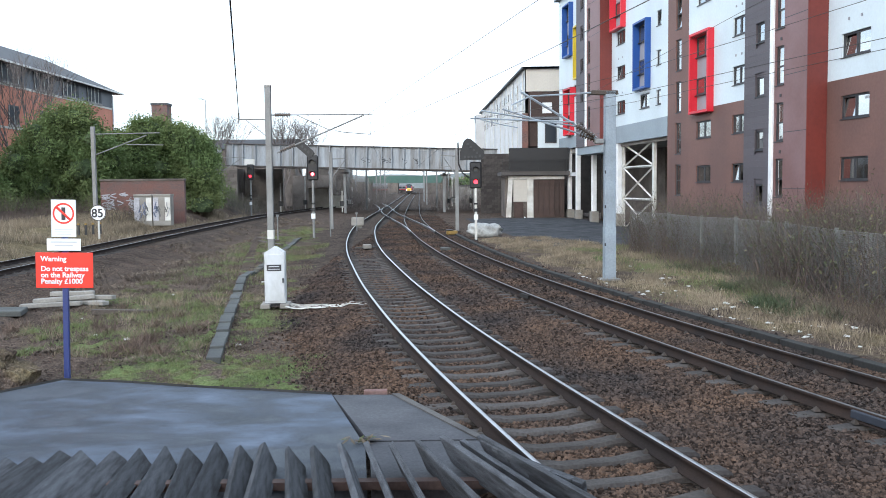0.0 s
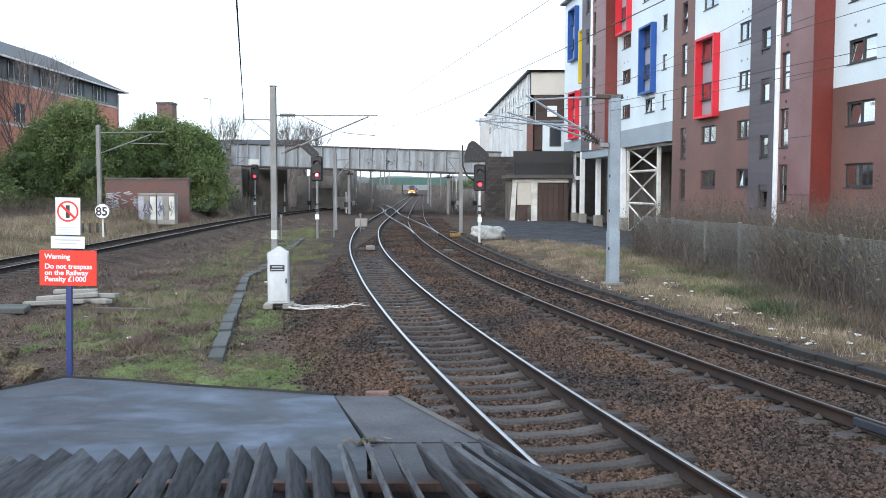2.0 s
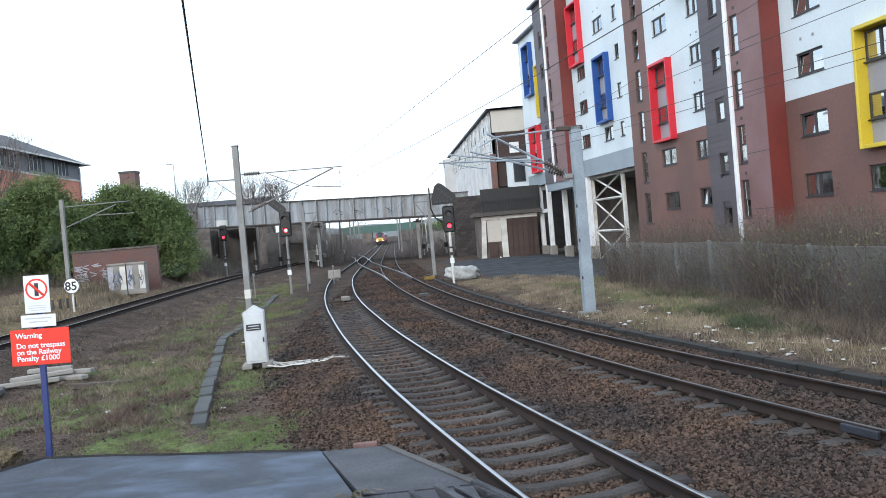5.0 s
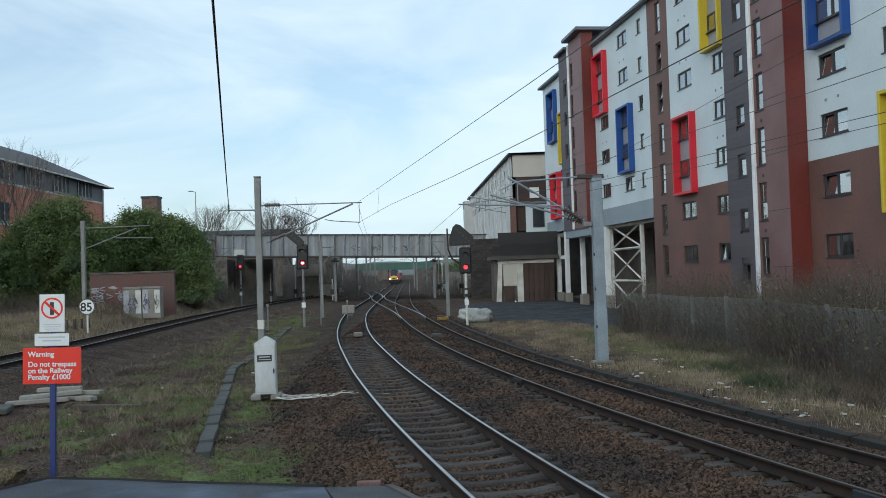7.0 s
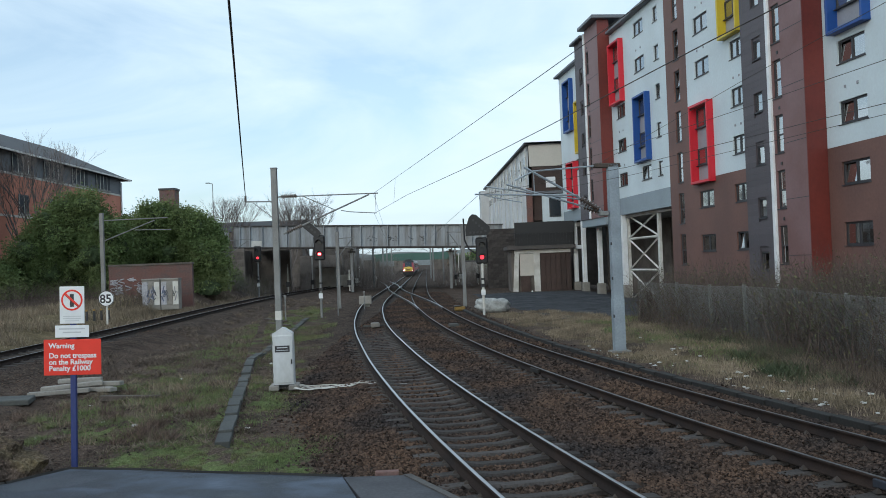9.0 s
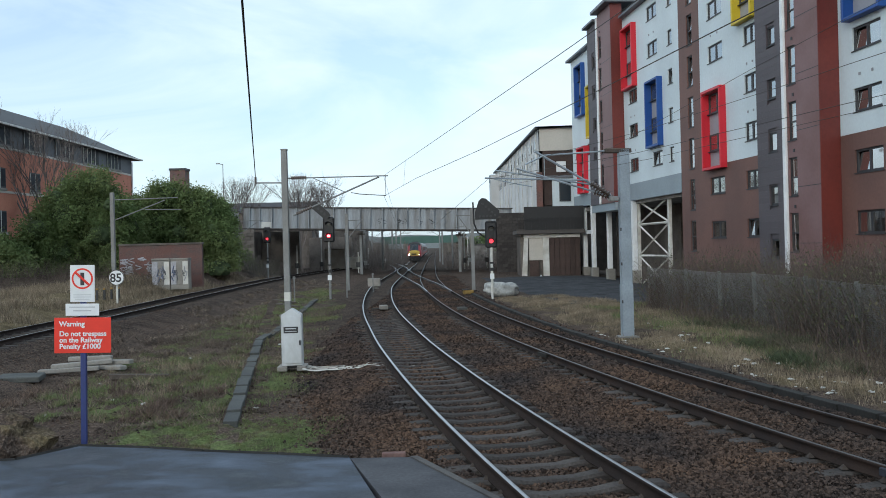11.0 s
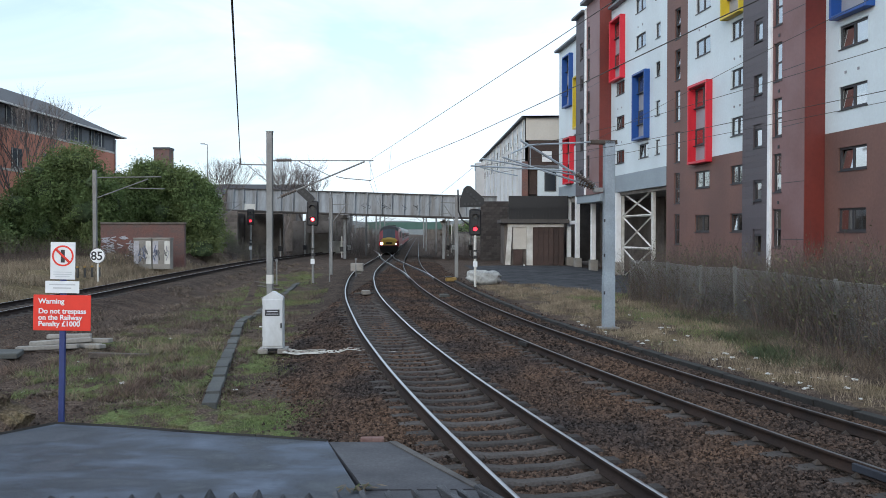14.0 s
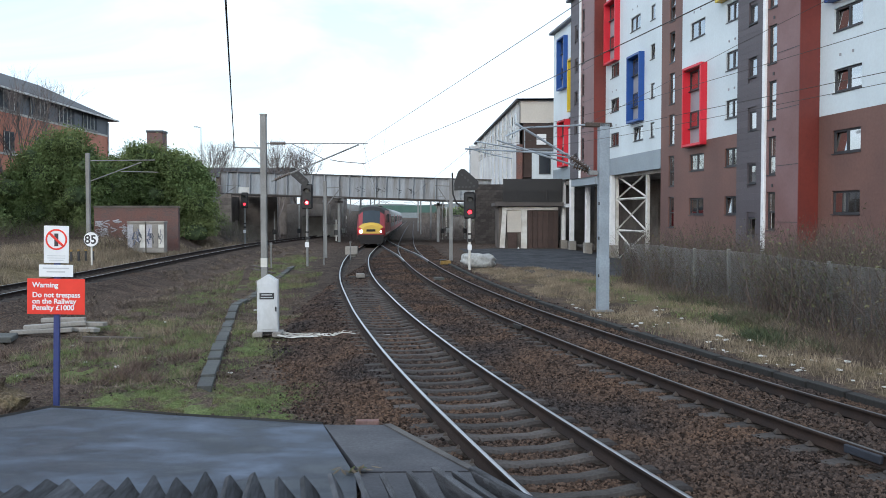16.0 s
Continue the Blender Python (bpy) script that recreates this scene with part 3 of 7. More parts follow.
def build_ground():
    xs = np.unique(np.concatenate([np.linspace(-900, -60, 22), np.linspace(-60, -24, 50), np.linspace(-24, 13, 260), np.linspace(13, 40, 40), np.linspace(40, 900, 22)]))
    ys = np.unique(np.concatenate([np.linspace(-60, 5, 20), np.linspace(5, 30, 180), np.linspace(30, 70, 130), np.linspace(70, 140, 70), np.linspace(140, 400, 40), np.linspace(400, 3000, 20)]))
    X, Y = np.meshgrid(xs, ys)
    Z = height(X, Y)
    v = np.stack([X, Y, Z], -1).reshape(-1, 3)
    nx, ny = len(xs), len(ys)
    i = (np.arange(ny - 1)[:, None] * nx + np.arange(nx - 1)[None]).ravel()
    ob = raw("ground", v, np.stack([i, i + 1, i + nx + 1, i + nx], 1), "ground")
    tagged(ob, "brown earth with ballast, moss and dry grass beside railway tracks", "ground", kind="structure")
    me = ob.data
    me.polygons.foreach_set("use_smooth", np.ones(len(me.polygons), dtype=bool))
    x, y = v[:, 0], v[:, 1]
    dm, dr, dl = (x - line_x(k, y) for k in ("main", "right", "left"))
    near = np.minimum(np.minimum(np.abs(dm), np.abs(dr)), np.abs(dl) + 0.2)
    ballast = 1 - sstep(2.0, 3.4, near)
    ballast = np.maximum(ballast, ((dm > 0) & (dr < 0)) * 1.0)
    patch = sstep(-0.2, 0.5, waves(x, y, 0.55, 2))
    moss = sstep(12.3, 12.9, y) * (1 - sstep(15.4, 17.0, y)) * sstep(-6.6, -5.4, x) * (1 - sstep(-2.3, -1.5, x + 0.12 * (y - 12)))
    moss = np.maximum(moss, 0.85 * patch * sstep(19, 23, y) * (1 - sstep(48, 60, y)) * sstep(-11, -9, x) * (1 - sstep(-5.4, -4.4, x + 0.06 * (y - 20))))
    moss = np.maximum(moss, 0.62 * sstep(4.2, 5.2, dr) * (1 - sstep(6.5, 8, dr)) * sstep(24, 30, y) * (1 - sstep(48, 56, y)))
    moss *= 0.62 + 0.55 * waves(x, y, 2.1, 4) + 0.3 * waves(x, y, 0.9, 7)
    moss = np.maximum(moss, 0.75 * sstep(0.0, 0.5, waves(x, y, 1.3, 9)) * sstep(15, 18, y) * (1 - sstep(24, 30, y)) * sstep(-8.2, -7, x) * (1 - sstep(-4.0, -3.2, x + 0.05 * (y - 16))))
    straw = (0.5 + 0.32 * waves(x, y, 1.1, 3)) * sstep(2.6, 3.3, dr) * (1 - sstep(11, 13, dr)) * (1 - sstep(50, 60, y))
    straw = np.maximum(straw, 0.5 * sstep(-0.1, 0.6, waves(x, y, 0.8, 6)) * sstep(18, 22, y) * (1 - sstep(42, 50, y)) * sstep(-11, -9, x) * (1 - sstep(-5.4, -4.4, x + 0.06 * (y - 20))))
    straw = np.maximum(straw, 0.75 * sstep(2.6, 3.4, -dl) * (1 - sstep(10, 13, -dl)) * sstep(8, 12, y) * (1 - sstep(62, 80, y)))
    asphalt = sstep(5.2, 6.0, dr + 0.02 * (y - 50)) * sstep(44, 47, y) * (1 - sstep(84, 88, y))
    for name, val in (("ballast", ballast), ("moss", moss), ("straw", straw), ("asphalt", asphalt)):
        me.attributes.new(name, "FLOAT", "POINT").data.foreach_set("value", val.astype(np.float32))


build_ground()


# ---- tracks ----
def ribbon(key, off, prof, ya, yb, dz, step=0.5):
    """Sweep a closed profile (across, up) along a track line, off metres to its right."""
    ys = np.arange(ya, yb, step)
    p = np.stack([line_x(key, ys), ys], 1)
    d = np.gradient(p, axis=0)
    d /= np.linalg.norm(d, axis=1, keepdims=True)
    nrm = np.stack([d[:, 1], -d[:, 0]], 1)
    pr = np.array(prof, float)
    k = len(pr)
    xy = p[:, None] + nrm[:, None] * (off + pr[None, :, :1])
    z = np.broadcast_to(pr[None, :, 1:] + dz, (len(ys), k, 1))
    v = np.concatenate([xy, z], 2).reshape(-1, 3)
    i = np.arange(len(ys) - 1)[:, None] * k
    j = np.arange(k)[None]
    q = np.stack([i + j, i + (j + 1) % k, i + k + (j + 1) % k, i + k + j], -1).reshape(-1, 4)
    return v, q


RAIL = [(-0.075, -0.16), (0.075, -0.16), (0.075, -0.145), (0.012, -0.12), (0.012, -0.045), (0.035, -0.035), (0.036, -0.006), (0.026, 0.0), (-0.026, 0.0), (-0.036, -0.006), (-0.035, -0.035), (-0.012, -0.045), (-0.012, -0.12), (-0.075, -0.145)]


def sleeper_mesh():
    bm = bmesh.new()
    secs = [(-1.25, 0.0, 0.15), (-1.2, 0.035, 0.16), (-0.9, 0.045, 0.16), (-0.6, 0.04, 0.155), (-0.3, 0.0, 0.14), (0.3, 0.0, 0.14), (0.6, 0.04, 0.155), (0.9, 0.045, 0.16), (1.2, 0.035, 0.16), (1.25, 0.0, 0.15)]
    rings = []
    for x, z, w in secs:
        rings.append([bm.verts.new(p) for p in ((x, -w / 1.25, z - 0.035), (x, w / 1.25, z - 0.035), (x, w * 0.62, z), (x, -w * 0.62, z))])
        rings[-1] += [bm.verts.new((x, w * 0.8, z - 0.17)), bm.verts.new((x, -w * 0.8, z - 0.17))]
    for u, w in zip(rings, rings[1:]):
        for a, b in ((3, 2), (2, 1), (1, 4), (5, 0), (0, 3)):
            bm.faces.new((u[a], u[b], w[b], w[a]))
    for r, s in ((rings[0], 1), (rings[-1], -1)):
        bm.faces.new([r[i] for i in (5, 4, 1, 2, 3, 0)][::s])
    bmesh.ops.recalc_face_normals(bm, faces=bm.faces)
    me = mesh_of(bm, "sleeper")
    me.materials.append(M["sleeper"])
    return me


SLEEPER = sleeper_mesh()


def build_track(key, label, top, ya, yb):
    z = RAIL_Z[key]
    t = thing("railway_track", Matrix(), label, "railway track", "running lines", "structure")
    for side in (-0.7525, 0.7525):
        v, q = ribbon(key, side, RAIL, -5, 470, z)
        ob = raw("rail", v, q, "rail_side", t, "steel rail with a worn running surface")
        ob.data.materials.append(M[top])
        k = len(RAIL)
        idx = np.arange(len(q)) % k
        ob.data.polygons.foreach_set("material_index", np.isin(idx, (7,)).astype(np.int32))
    s = 0.0
    clips = bmesh.new()
    while True:
        x, y, h = line_at(key, ya, s)
        if y > yb:
            break
        j = random.uniform(-0.02, 0.02)
        m = Matrix.Translation((x + random.uniform(-0.02, 0.02), y + j, z - 0.2)) @ Matrix.Rotation(h - math.pi / 2 + random.uniform(-0.012, 0.012), 4, "Z")
        low = -0.07 * float(sstep(36, 46, np.array(y))) - (0.03 if key == "right" else 0.0)
        shared("sleeper", SLEEPER, t, Matrix.Translation((0, 0, low)) @ m)
        if y < 45:
            for e in (-0.7525, 0.7525):
                for g in (-0.1, 0.1):
                    c = m @ Vector((e + g, 0, 0.06))
                    r = 0.045
                    vs = [clips.verts.new(c + Vector((a * r, b * r * 1.3, h2))) for a, b, h2 in ((-1, -1, -0.03), (1, -1, -0.03), (1, 1, -0.03), (-1, 1, -0.03), (0, 0, 0.035))]
                    for tri in ((0, 1, 4), (1, 2, 4), (2, 3, 4), (3, 0, 4)):
                        clips.faces.new([vs[i] for i in tri])
        s += 0.66
    part("rail_fastenings", clips, "clip", t, "rusty spring clips", "stuff")
    return t


build_track("main", "curved track of concrete sleepers and shining steel rails", "rail_top", 5.0, 135)
build_track("right", "curved track with rust-brown rails in ballast", "dull_top", 6.0, 120)
build_track("left", "farther track with concrete sleepers and steel rails", "rail_top", 16.0, 120)


def crossover(label, key_a, key_b, ya, yb):
    """A link of two rails that leaves one line and runs smoothly into another."""
    t = thing("crossover_track", Matrix(), label, "railway track", "running lines", "structure")
    ys = np.arange(ya, yb + 0.1, 1.0)
    e = sstep(ya, yb, ys)
    xs = line_x(key_a, ys) * (1 - e) + line_x(key_b, ys) * e
    for off in (-0.7525, 0.7525):
        bm = bmesh.new()
        prev = None
        for x, y in zip(xs + off, ys):
            ring = [bm.verts.new((x + u, y, 0.003 + z)) for u, z in ((-0.034, 0), (0.034, 0), (0.034, -0.16), (-0.034, -0.16))]
            if prev:
                for k in range(4):
                    bm.faces.new((prev[k], prev[(k + 1) % 4], ring[(k + 1) % 4], ring[k]))
            prev = ring
        part("rail", bm, "rail_top", t)
    return t


crossover("diagonal crossover rails linking two curved tracks", "right", "main", 56, 116)
crossover("diagonal crossover rails to the farther line", "main", "left", 104, 200)


# ---- loose ballast ----
def scatter_stones(n, seed, y0, y1, size):
    r = np.random.RandomState(seed)
    y = y0 + (y1 - y0) * r.rand(n * 3) ** 1.5
    x = -4.5 + 13.5 * r.rand(n * 3)
    dm, dr = x - line_x("main", y), x - line_x("right", y)
    keep = (dm > -2.5 + 0.35 * r.randn(n * 3)) & (dr < 2.45 + 0.2 * r.randn(n * 3)) & ((x > 0.7 - (y - 9.9) * 0.49) | (y > 12.4))
    for d in (dm, dr):
        keep &= np.abs(np.abs(d) - 0.7525) > 0.09
    # few stones lie on the sleepers
    for key, start in (("main", 5.0), ("right", 6.0)):
        a = LINES[key]
        arc = np.concatenate([[0], np.cumsum(np.hypot(*np.diff(a, axis=0).T))])
        d = x - line_x(key, y)
        slope = np.gradient(a[:, 0], a[:, 1])
        sl = np.interp(y, a[:, 1], slope)
        s = np.interp(y + d * sl / (1 + sl * sl), a[:, 1], arc) - np.interp(start, a[:, 1], arc)
        near_mid = np.abs((s + 0.33) % 0.66 - 0.33) < 0.135
        keep &= ~(near_mid & (np.abs(d) < 1.3) & (r.rand(n * 3) > (0.16 if key == "main" else 0.45)))
    x, y = x[keep][:n], y[keep][:n]
    n = len(x)
    z = height(x, y)
    base = np.array([(1, 0, 0), (0, 1, 0), (-1, 0, 0), (0, -1, 0), (0, 0, 1), (0.7, 0.7, 0.45), (-0.6, -0.6, 0.5)], float)
    tris = np.array([(0, 5, 4), (0, 1, 5), (5, 1, 4), (1, 2, 4), (2, 6, 4), (2, 3, 6), (6, 3, 4), (3, 0, 4)])
    sc = size * (0.55 + 0.9 * r.rand(n, 1, 1)) * (0.7 + 0.6 * r.rand(n, 1, 3))
    v = base[None] * sc * (0.8 + 0.4 * r.rand(n, 7, 1))
    a, b = r.rand(n) * 6.28, r.randn(n) * 0.6
    ca, sa, cb, sb = np.cos(a), np.sin(a), np.cos(b), np.sin(b)
    v = np.stack([v[..., 0], v[..., 1] * cb[:, None] - v[..., 2] * sb[:, None], v[..., 1] * sb[:, None] + v[..., 2] * cb[:, None]], -1)
    v = np.stack([v[..., 0] * ca[:, None] - v[..., 1] * sa[:, None], v[..., 0] * sa[:, None] + v[..., 1] * ca[:, None], v[..., 2]], -1)
    v += np.stack([x, y, z + size * 0.2], -1)[:, None]
    f = (np.arange(n)[:, None, None] * 7 + tris[None]).reshape(-1, 3)
    return v.reshape(-1, 3), f


for cnt, sd, y0, y1, sz in ((92000, 3, 7.0, 22, 0.026), (60000, 4, 18, 92, 0.040)):
    v, f = scatter_stones(cnt, sd, y0, y1, sz)
    tagged(raw("loose_ballast", v, f, "stone"), "brown and grey crushed stone ballast between rails", "ballast", kind="stuff")


def clods(n, seed):
    """Crumbs of earth and small stones on the rough ground beside the tarmac."""
    r = np.random.RandomState(seed)
    y = 13.0 + 30 * r.rand(n) ** 1.6
    x = -13 + 11.5 * r.rand(n) - 0.06 * (y - 13)
    ok = (x < line_x("main", y) - 2.2) & ~((y < 16.5) & (x > -5.8) & (r.rand(n) > 0.08)) & ~((y < 13.6) & (x > -9))
    x, y = x[ok], y[ok]
    n = len(x)
    base = np.array([(1, 0, 0), (0, 1, 0), (-1, 0, 0), (0, -1, 0), (0, 0, 0.8)], float)
    tris = np.array([(0, 1, 4), (1, 2, 4), (2, 3, 4), (3, 0, 4)])
    v = base[None] * (0.009 + 0.028 * r.rand(n, 1, 1) ** 2) * (0.6 + 0.8 * r.rand(n, 5, 3))
    v += np.stack([x, y, height(x, y)], -1)[:, None]
    return v.reshape(-1, 3), (np.arange(n)[:, None, None] * 5 + tris[None]).reshape(-1, 3)


v, f = clods(42000, 8)
tagged(raw("earth_crumbs", v, f, "stone"), "crumbs of dark earth and small stones on rough ground", "earth", kind="stuff")


# ---- grass and weeds ----
def blades(name, label, material, spots, n, seed, h, w, lean=0.35):
    """Thin upright blades in spots (x, y, radius x, radius y, weight)."""
    r = np.random.RandomState(seed)
    wt = np.array([s[4] for s in spots], float)
    k = r.choice(len(spots), n, p=wt / wt.sum())
    s = np.array(spots)[k]
    x, y = s[:, 0] + s[:, 2] * np.clip(r.randn(n), -2, 2) * 0.6, s[:, 1] + s[:, 3] * np.clip(r.randn(n), -2, 2) * 0.6
    dm, dr, dl = (np.abs(x - line_x(q, y)) for q in ("main", "right", "left"))
    ok = (np.abs(x + 4.1 + 0.1853 * (y - 15.9)) > 0.2) & (dm > 1.7) & (dr > 1.9) & (dl > 1.6) & ~((y < 13.2) & (x < 0.6))
    x, y = x[ok], y[ok]
    n = len(x)
    z = height(x, y) - 0.02
    hh = h * (0.4 + 0.9 * r.rand(n))
    a = r.rand(n) * 6.28
    dx, dy = np.cos(a) * w * 0.5, np.sin(a) * w * 0.5
    lx, ly = r.randn(n) * lean * hh, r.randn(n) * lean * hh
    p0 = np.stack([x - dx, y - dy, z], -1)
    p1 = np.stack([x + dx, y + dy, z], -1)
    p2 = np.stack([x + lx, y + ly, z + hh], -1)
    v = np.stack([p0, p1, p2], 1).reshape(-1, 3)
    ob = raw(name, v, np.arange(3 * n).reshape(-1, 3), material)
    return tagged(ob, label, "weeds" if "weed" in material else "grass", kind="stuff")


def spread(seed, n, x0, x1, y0, y1, rx, ry):
    r = random.Random(seed)
    return [(r.uniform(x0, x1), r.uniform(y0, y1), rx * r.uniform(0.5, 1.5), ry * r.uniform(0.5, 1.5), r.uniform(0.4, 1)) for _ in range(n)]


blades("green_grass", "short green mossy grass beyond the tarmac edge", "grass", spread(1, 70, -5.9, -2.2, 13.1, 16.6, 0.38, 0.32), 34000, 11, 0.05, 0.012)
blades("green_grass", "patchy green grass on rough ground between tracks", "grass", [(x - 0.07 * (y - 20), y, a, b, c) for x, y, a, b, c in spread(2, 60, -8.5, -4.3, 19, 48, 0.7, 1.2)], 26000, 12, 0.12, 0.016)
blades("green_grass", "green grass strip below the wire fence", "grass", spread(3, 40, 6.2, 9.4, 24, 44, 0.5, 1.2), 11000, 13, 0.14, 0.018)
blades("dry_grass", "straw-coloured dry grass on the lineside verge", "straw", [(line_x("right", y) + 3.4 + x, y, a, b, c) for x, y, a, b, c in spread(4, 130, 0, 4.5, 11, 52, 0.5, 1.0)], 60000, 14, 0.17, 0.016)
blades("dry_grass", "straw-coloured dry grass on the far bank", "straw", spread(5, 60, -26, -18.5, 28, 66, 0.9, 1.6), 30000, 15, 0.4, 0.03)
blades("dead_weeds", "clumps of dead brown weeds on rough ground", "weed", [(x - 0.05 * (y - 16), y, a, b, c) for x, y, a, b, c in spread(6, 95, -9.5, -3.6, 15.8, 32, 0.22, 0.22)], 24000, 16, 0.085, 0.026, 1.3)
blades("dry_grass", "straw-coloured tufts on rough ground between tracks", "straw", [(x - 0.05 * (y - 16), y, a, b, c) for x, y, a, b, c in spread(8, 60, -9.0, -4.3, 15.6, 27, 0.16, 0.16)], 3600, 18, 0.15, 0.012, 0.7)
blades("green_grass", "yellow-green weeds on rough ground between tracks", "grass", [(x - 0.05 * (y - 16), y, a, b, c) for x, y, a, b, c in spread(9, 70, -9.0, -3.9, 16.5, 30, 0.24, 0.26)], 14000, 19, 0.12, 0.014, 0.6)
blades("dead_weeds", "rust-brown dead dock stems beside the cable trough", "rust_weed", spread(31, 12, -6.2, -5.2, 16.2, 19.5, 0.12, 0.14) + spread(32, 16, -9.8, -6.2, 18.5, 25, 0.2, 0.2), 3200, 32, 0.25, 0.015, 0.7)
blades("dead_weeds", "pale dead stalks among the weeds", "straw", spread(33, 30, -9.6, -5.4, 16.5, 26, 0.18, 0.18), 1200, 33, 0.36, 0.011, 0.6)
blades("dead_weeds", "brown bramble stems between the tracks", "weed", [(x - 0.06 * (y - 26), y, a, b, c) for x, y, a, b, c in spread(34, 40, -10.5, -5.0, 26, 46, 0.4, 0.5)], 5000, 34, 0.24, 0.018, 0.6)
blades("green_grass", "short green grass either side of the cable trough", "grass", spread(35, 34, -7.2, -3.6, 16.5, 24, 0.35, 0.5), 17000, 35, 0.06, 0.013, 0.5)
blades("dry_grass", "pale dry grass on the bank below the bridge end", "straw", spread(36, 46, -25.5, -18.8, 70, 101, 0.8, 1.6), 14000, 36, 0.4, 0.045, 0.5)
blades("dead_weeds", "brown weeds along the edge of the farther track", "weed", [(float(line_x("left", y)) + 2.2 + x, y, a, b, c) for x, y, a, b, c in spread(37, 60, 0, 3.4, 28, 84, 0.4, 1.2)], 12000, 37, 0.13, 0.04, 1.0)
blades("green_grass", "patchy green grass between the farther tracks", "grass", [(float(line_x("main", y)) - 3.4 - x, y, a, b, c) for x, y, a, b, c in spread(38, 40, 0, 3.2, 44, 70, 0.5, 1.4)], 9000, 38, 0.11, 0.035, 0.8)
blades("dead_weeds", "dead brown weeds under the wire fence", "weed", spread(7, 40, 8.6, 10.6, 18, 42, 0.4, 0.8), 9000, 17, 0.32, 0.016, 0.6)
blades("green_grass", "dark green weeds at the foot of the wire fence", "dark_weed", spread(10, 26, 7.9, 9.9, 20, 32, 0.35, 0.6), 8000, 20, 0.24, 0.03, 0.9)


# ---- the block of flats ----
FLATS = thing("apartment_building", pose(23.15, 0, 0, 0, 0, 97.0), "six-storey apartment block in white, brown and grey cladding", "apartment building")


def cladding(name, u0, u1, z0, z1, y, holes, material, depth=0.3, label=""):
    """A wall sheet with real openings, whose front stands at y."""
    us = sorted({u0, u1, *(c for h in holes for c in h[:2])})
    zs = sorted({z0, z1, *(c for h in holes for c in h[2:4])})
    us, zs = [u for u in us if u0 <= u <= u1], [z for z in zs if z0 <= z <= z1]
    bm = bmesh.new()
    grid = {}

    def vert(u, z):
        if (u, z) not in grid:
            grid[u, z] = bm.verts.new((u, y, z))
        return grid[u, z]

    for a, b in zip(us, us[1:]):
        for c, d in zip(zs, zs[1:]):
            mu, mz = (a + b) / 2, (c + d) / 2
            if any(h[0] < mu < h[1] and h[2] < mz < h[3] for h in holes):
                continue
            bm.faces.new((vert(b, c), vert(a, c), vert(a, d), vert(b, d)))
    r = bmesh.ops.extrude_face_region(bm, geom=list(bm.faces))
    bmesh.ops.translate(bm, verts=[v for v in r["geom"] if isinstance(v, bmesh.types.BMVert)], vec=(0, -depth, 0))
    bmesh.ops.recalc_face_normals(bm, faces=bm.faces)
    return part(name, bm, material, FLATS, label)


rng = random.Random(5)


def window(u0, u1, z0, z1, y, mullions=1, transom=False, tilt=False):
    """Frame, panes and a sill set back in the wall, with a curtain behind some."""
    t = 0.095
    bm = boxes((u0, u1, y - 0.16, y - 0.08, z0, z0 + t), (u0, u1, y - 0.16, y - 0.08, z1 - t, z1), (u0, u0 + t, y - 0.16, y - 0.08, z0 + t, z1 - t), (u1 - t, u1, y - 0.16, y - 0.08, z0 + t, z1 - t))
    cuts = [u0 + t]
    for i in range(mullions):
        c = u0 + (u1 - u0) * (i + 1) / (mullions + 1)
        box(bm, c - 0.075, c + 0.075, y - 0.155, y - 0.075, z0 + t, z1 - t)
        cuts += [c - 0.075, c + 0.075]
    cuts.append(u1 - t)
    zc = [z0 + t, z1 - t]
    if transom:
        m = z0 + (z1 - z0) * 0.48
        box(bm, u0 + t, u1 - t, y - 0.155, y - 0.075, m - 0.04, m + 0.04)
        zc = [z0 + t, m - 0.04, m + 0.04, z1 - t]
    win = part("window", bm, "frame", FLATS)
    for a, b in zip(cuts[::2], cuts[1::2]):
        for c, d in zip(zc[::2], zc[1::2]):
            p = part("pane", boxes((-0.0, b - a, -0.004, 0.004, 0, d - c)), "glass", win)
            lean = 7 if (tilt and a == cuts[-2]) else rng.uniform(-0.6, 0.6)
            p.matrix_basis = pose(a, y - 0.12, c, lean, 0, rng.uniform(-0.5, 0.5))
            p.visible_shadow = False
    part("sill", boxes((u0 - 0.04, u1 + 0.04, y - 0.1, y + 0.05, z0 - 0.05, z0 - 0.004)), "frame", win)
    if rng.random() < 0.45:
        e = rng.uniform(0.25, 0.6)
        part("curtain", boxes((u0 + 0.05, u0 + (u1 - u0) * e, y - 0.36, y - 0.33, z0 + 0.02, z1 - 0.02)), "curtain", win)
    return win


def surround(u0, u1, z0, z1, material, proud=0.42):
    """A coloured box frame round two storeys of window, with spandrel panels."""
    t = 0.17
    s = part("window_surround", boxes((u0, u0 + t, -0.25, proud, z0, z1), (u1 - t, u1, -0.25, proud, z0, z1), (u0 + t, u1 - t, -0.25, proud, z0, z0 + 0.17), (u0 + t, u1 - t, -0.25, proud, z1 - 0.17, z1), bevel=0.02), material, FLATS, material.split("_")[1] + " projecting box surround")
    return s


SILL = 2.84


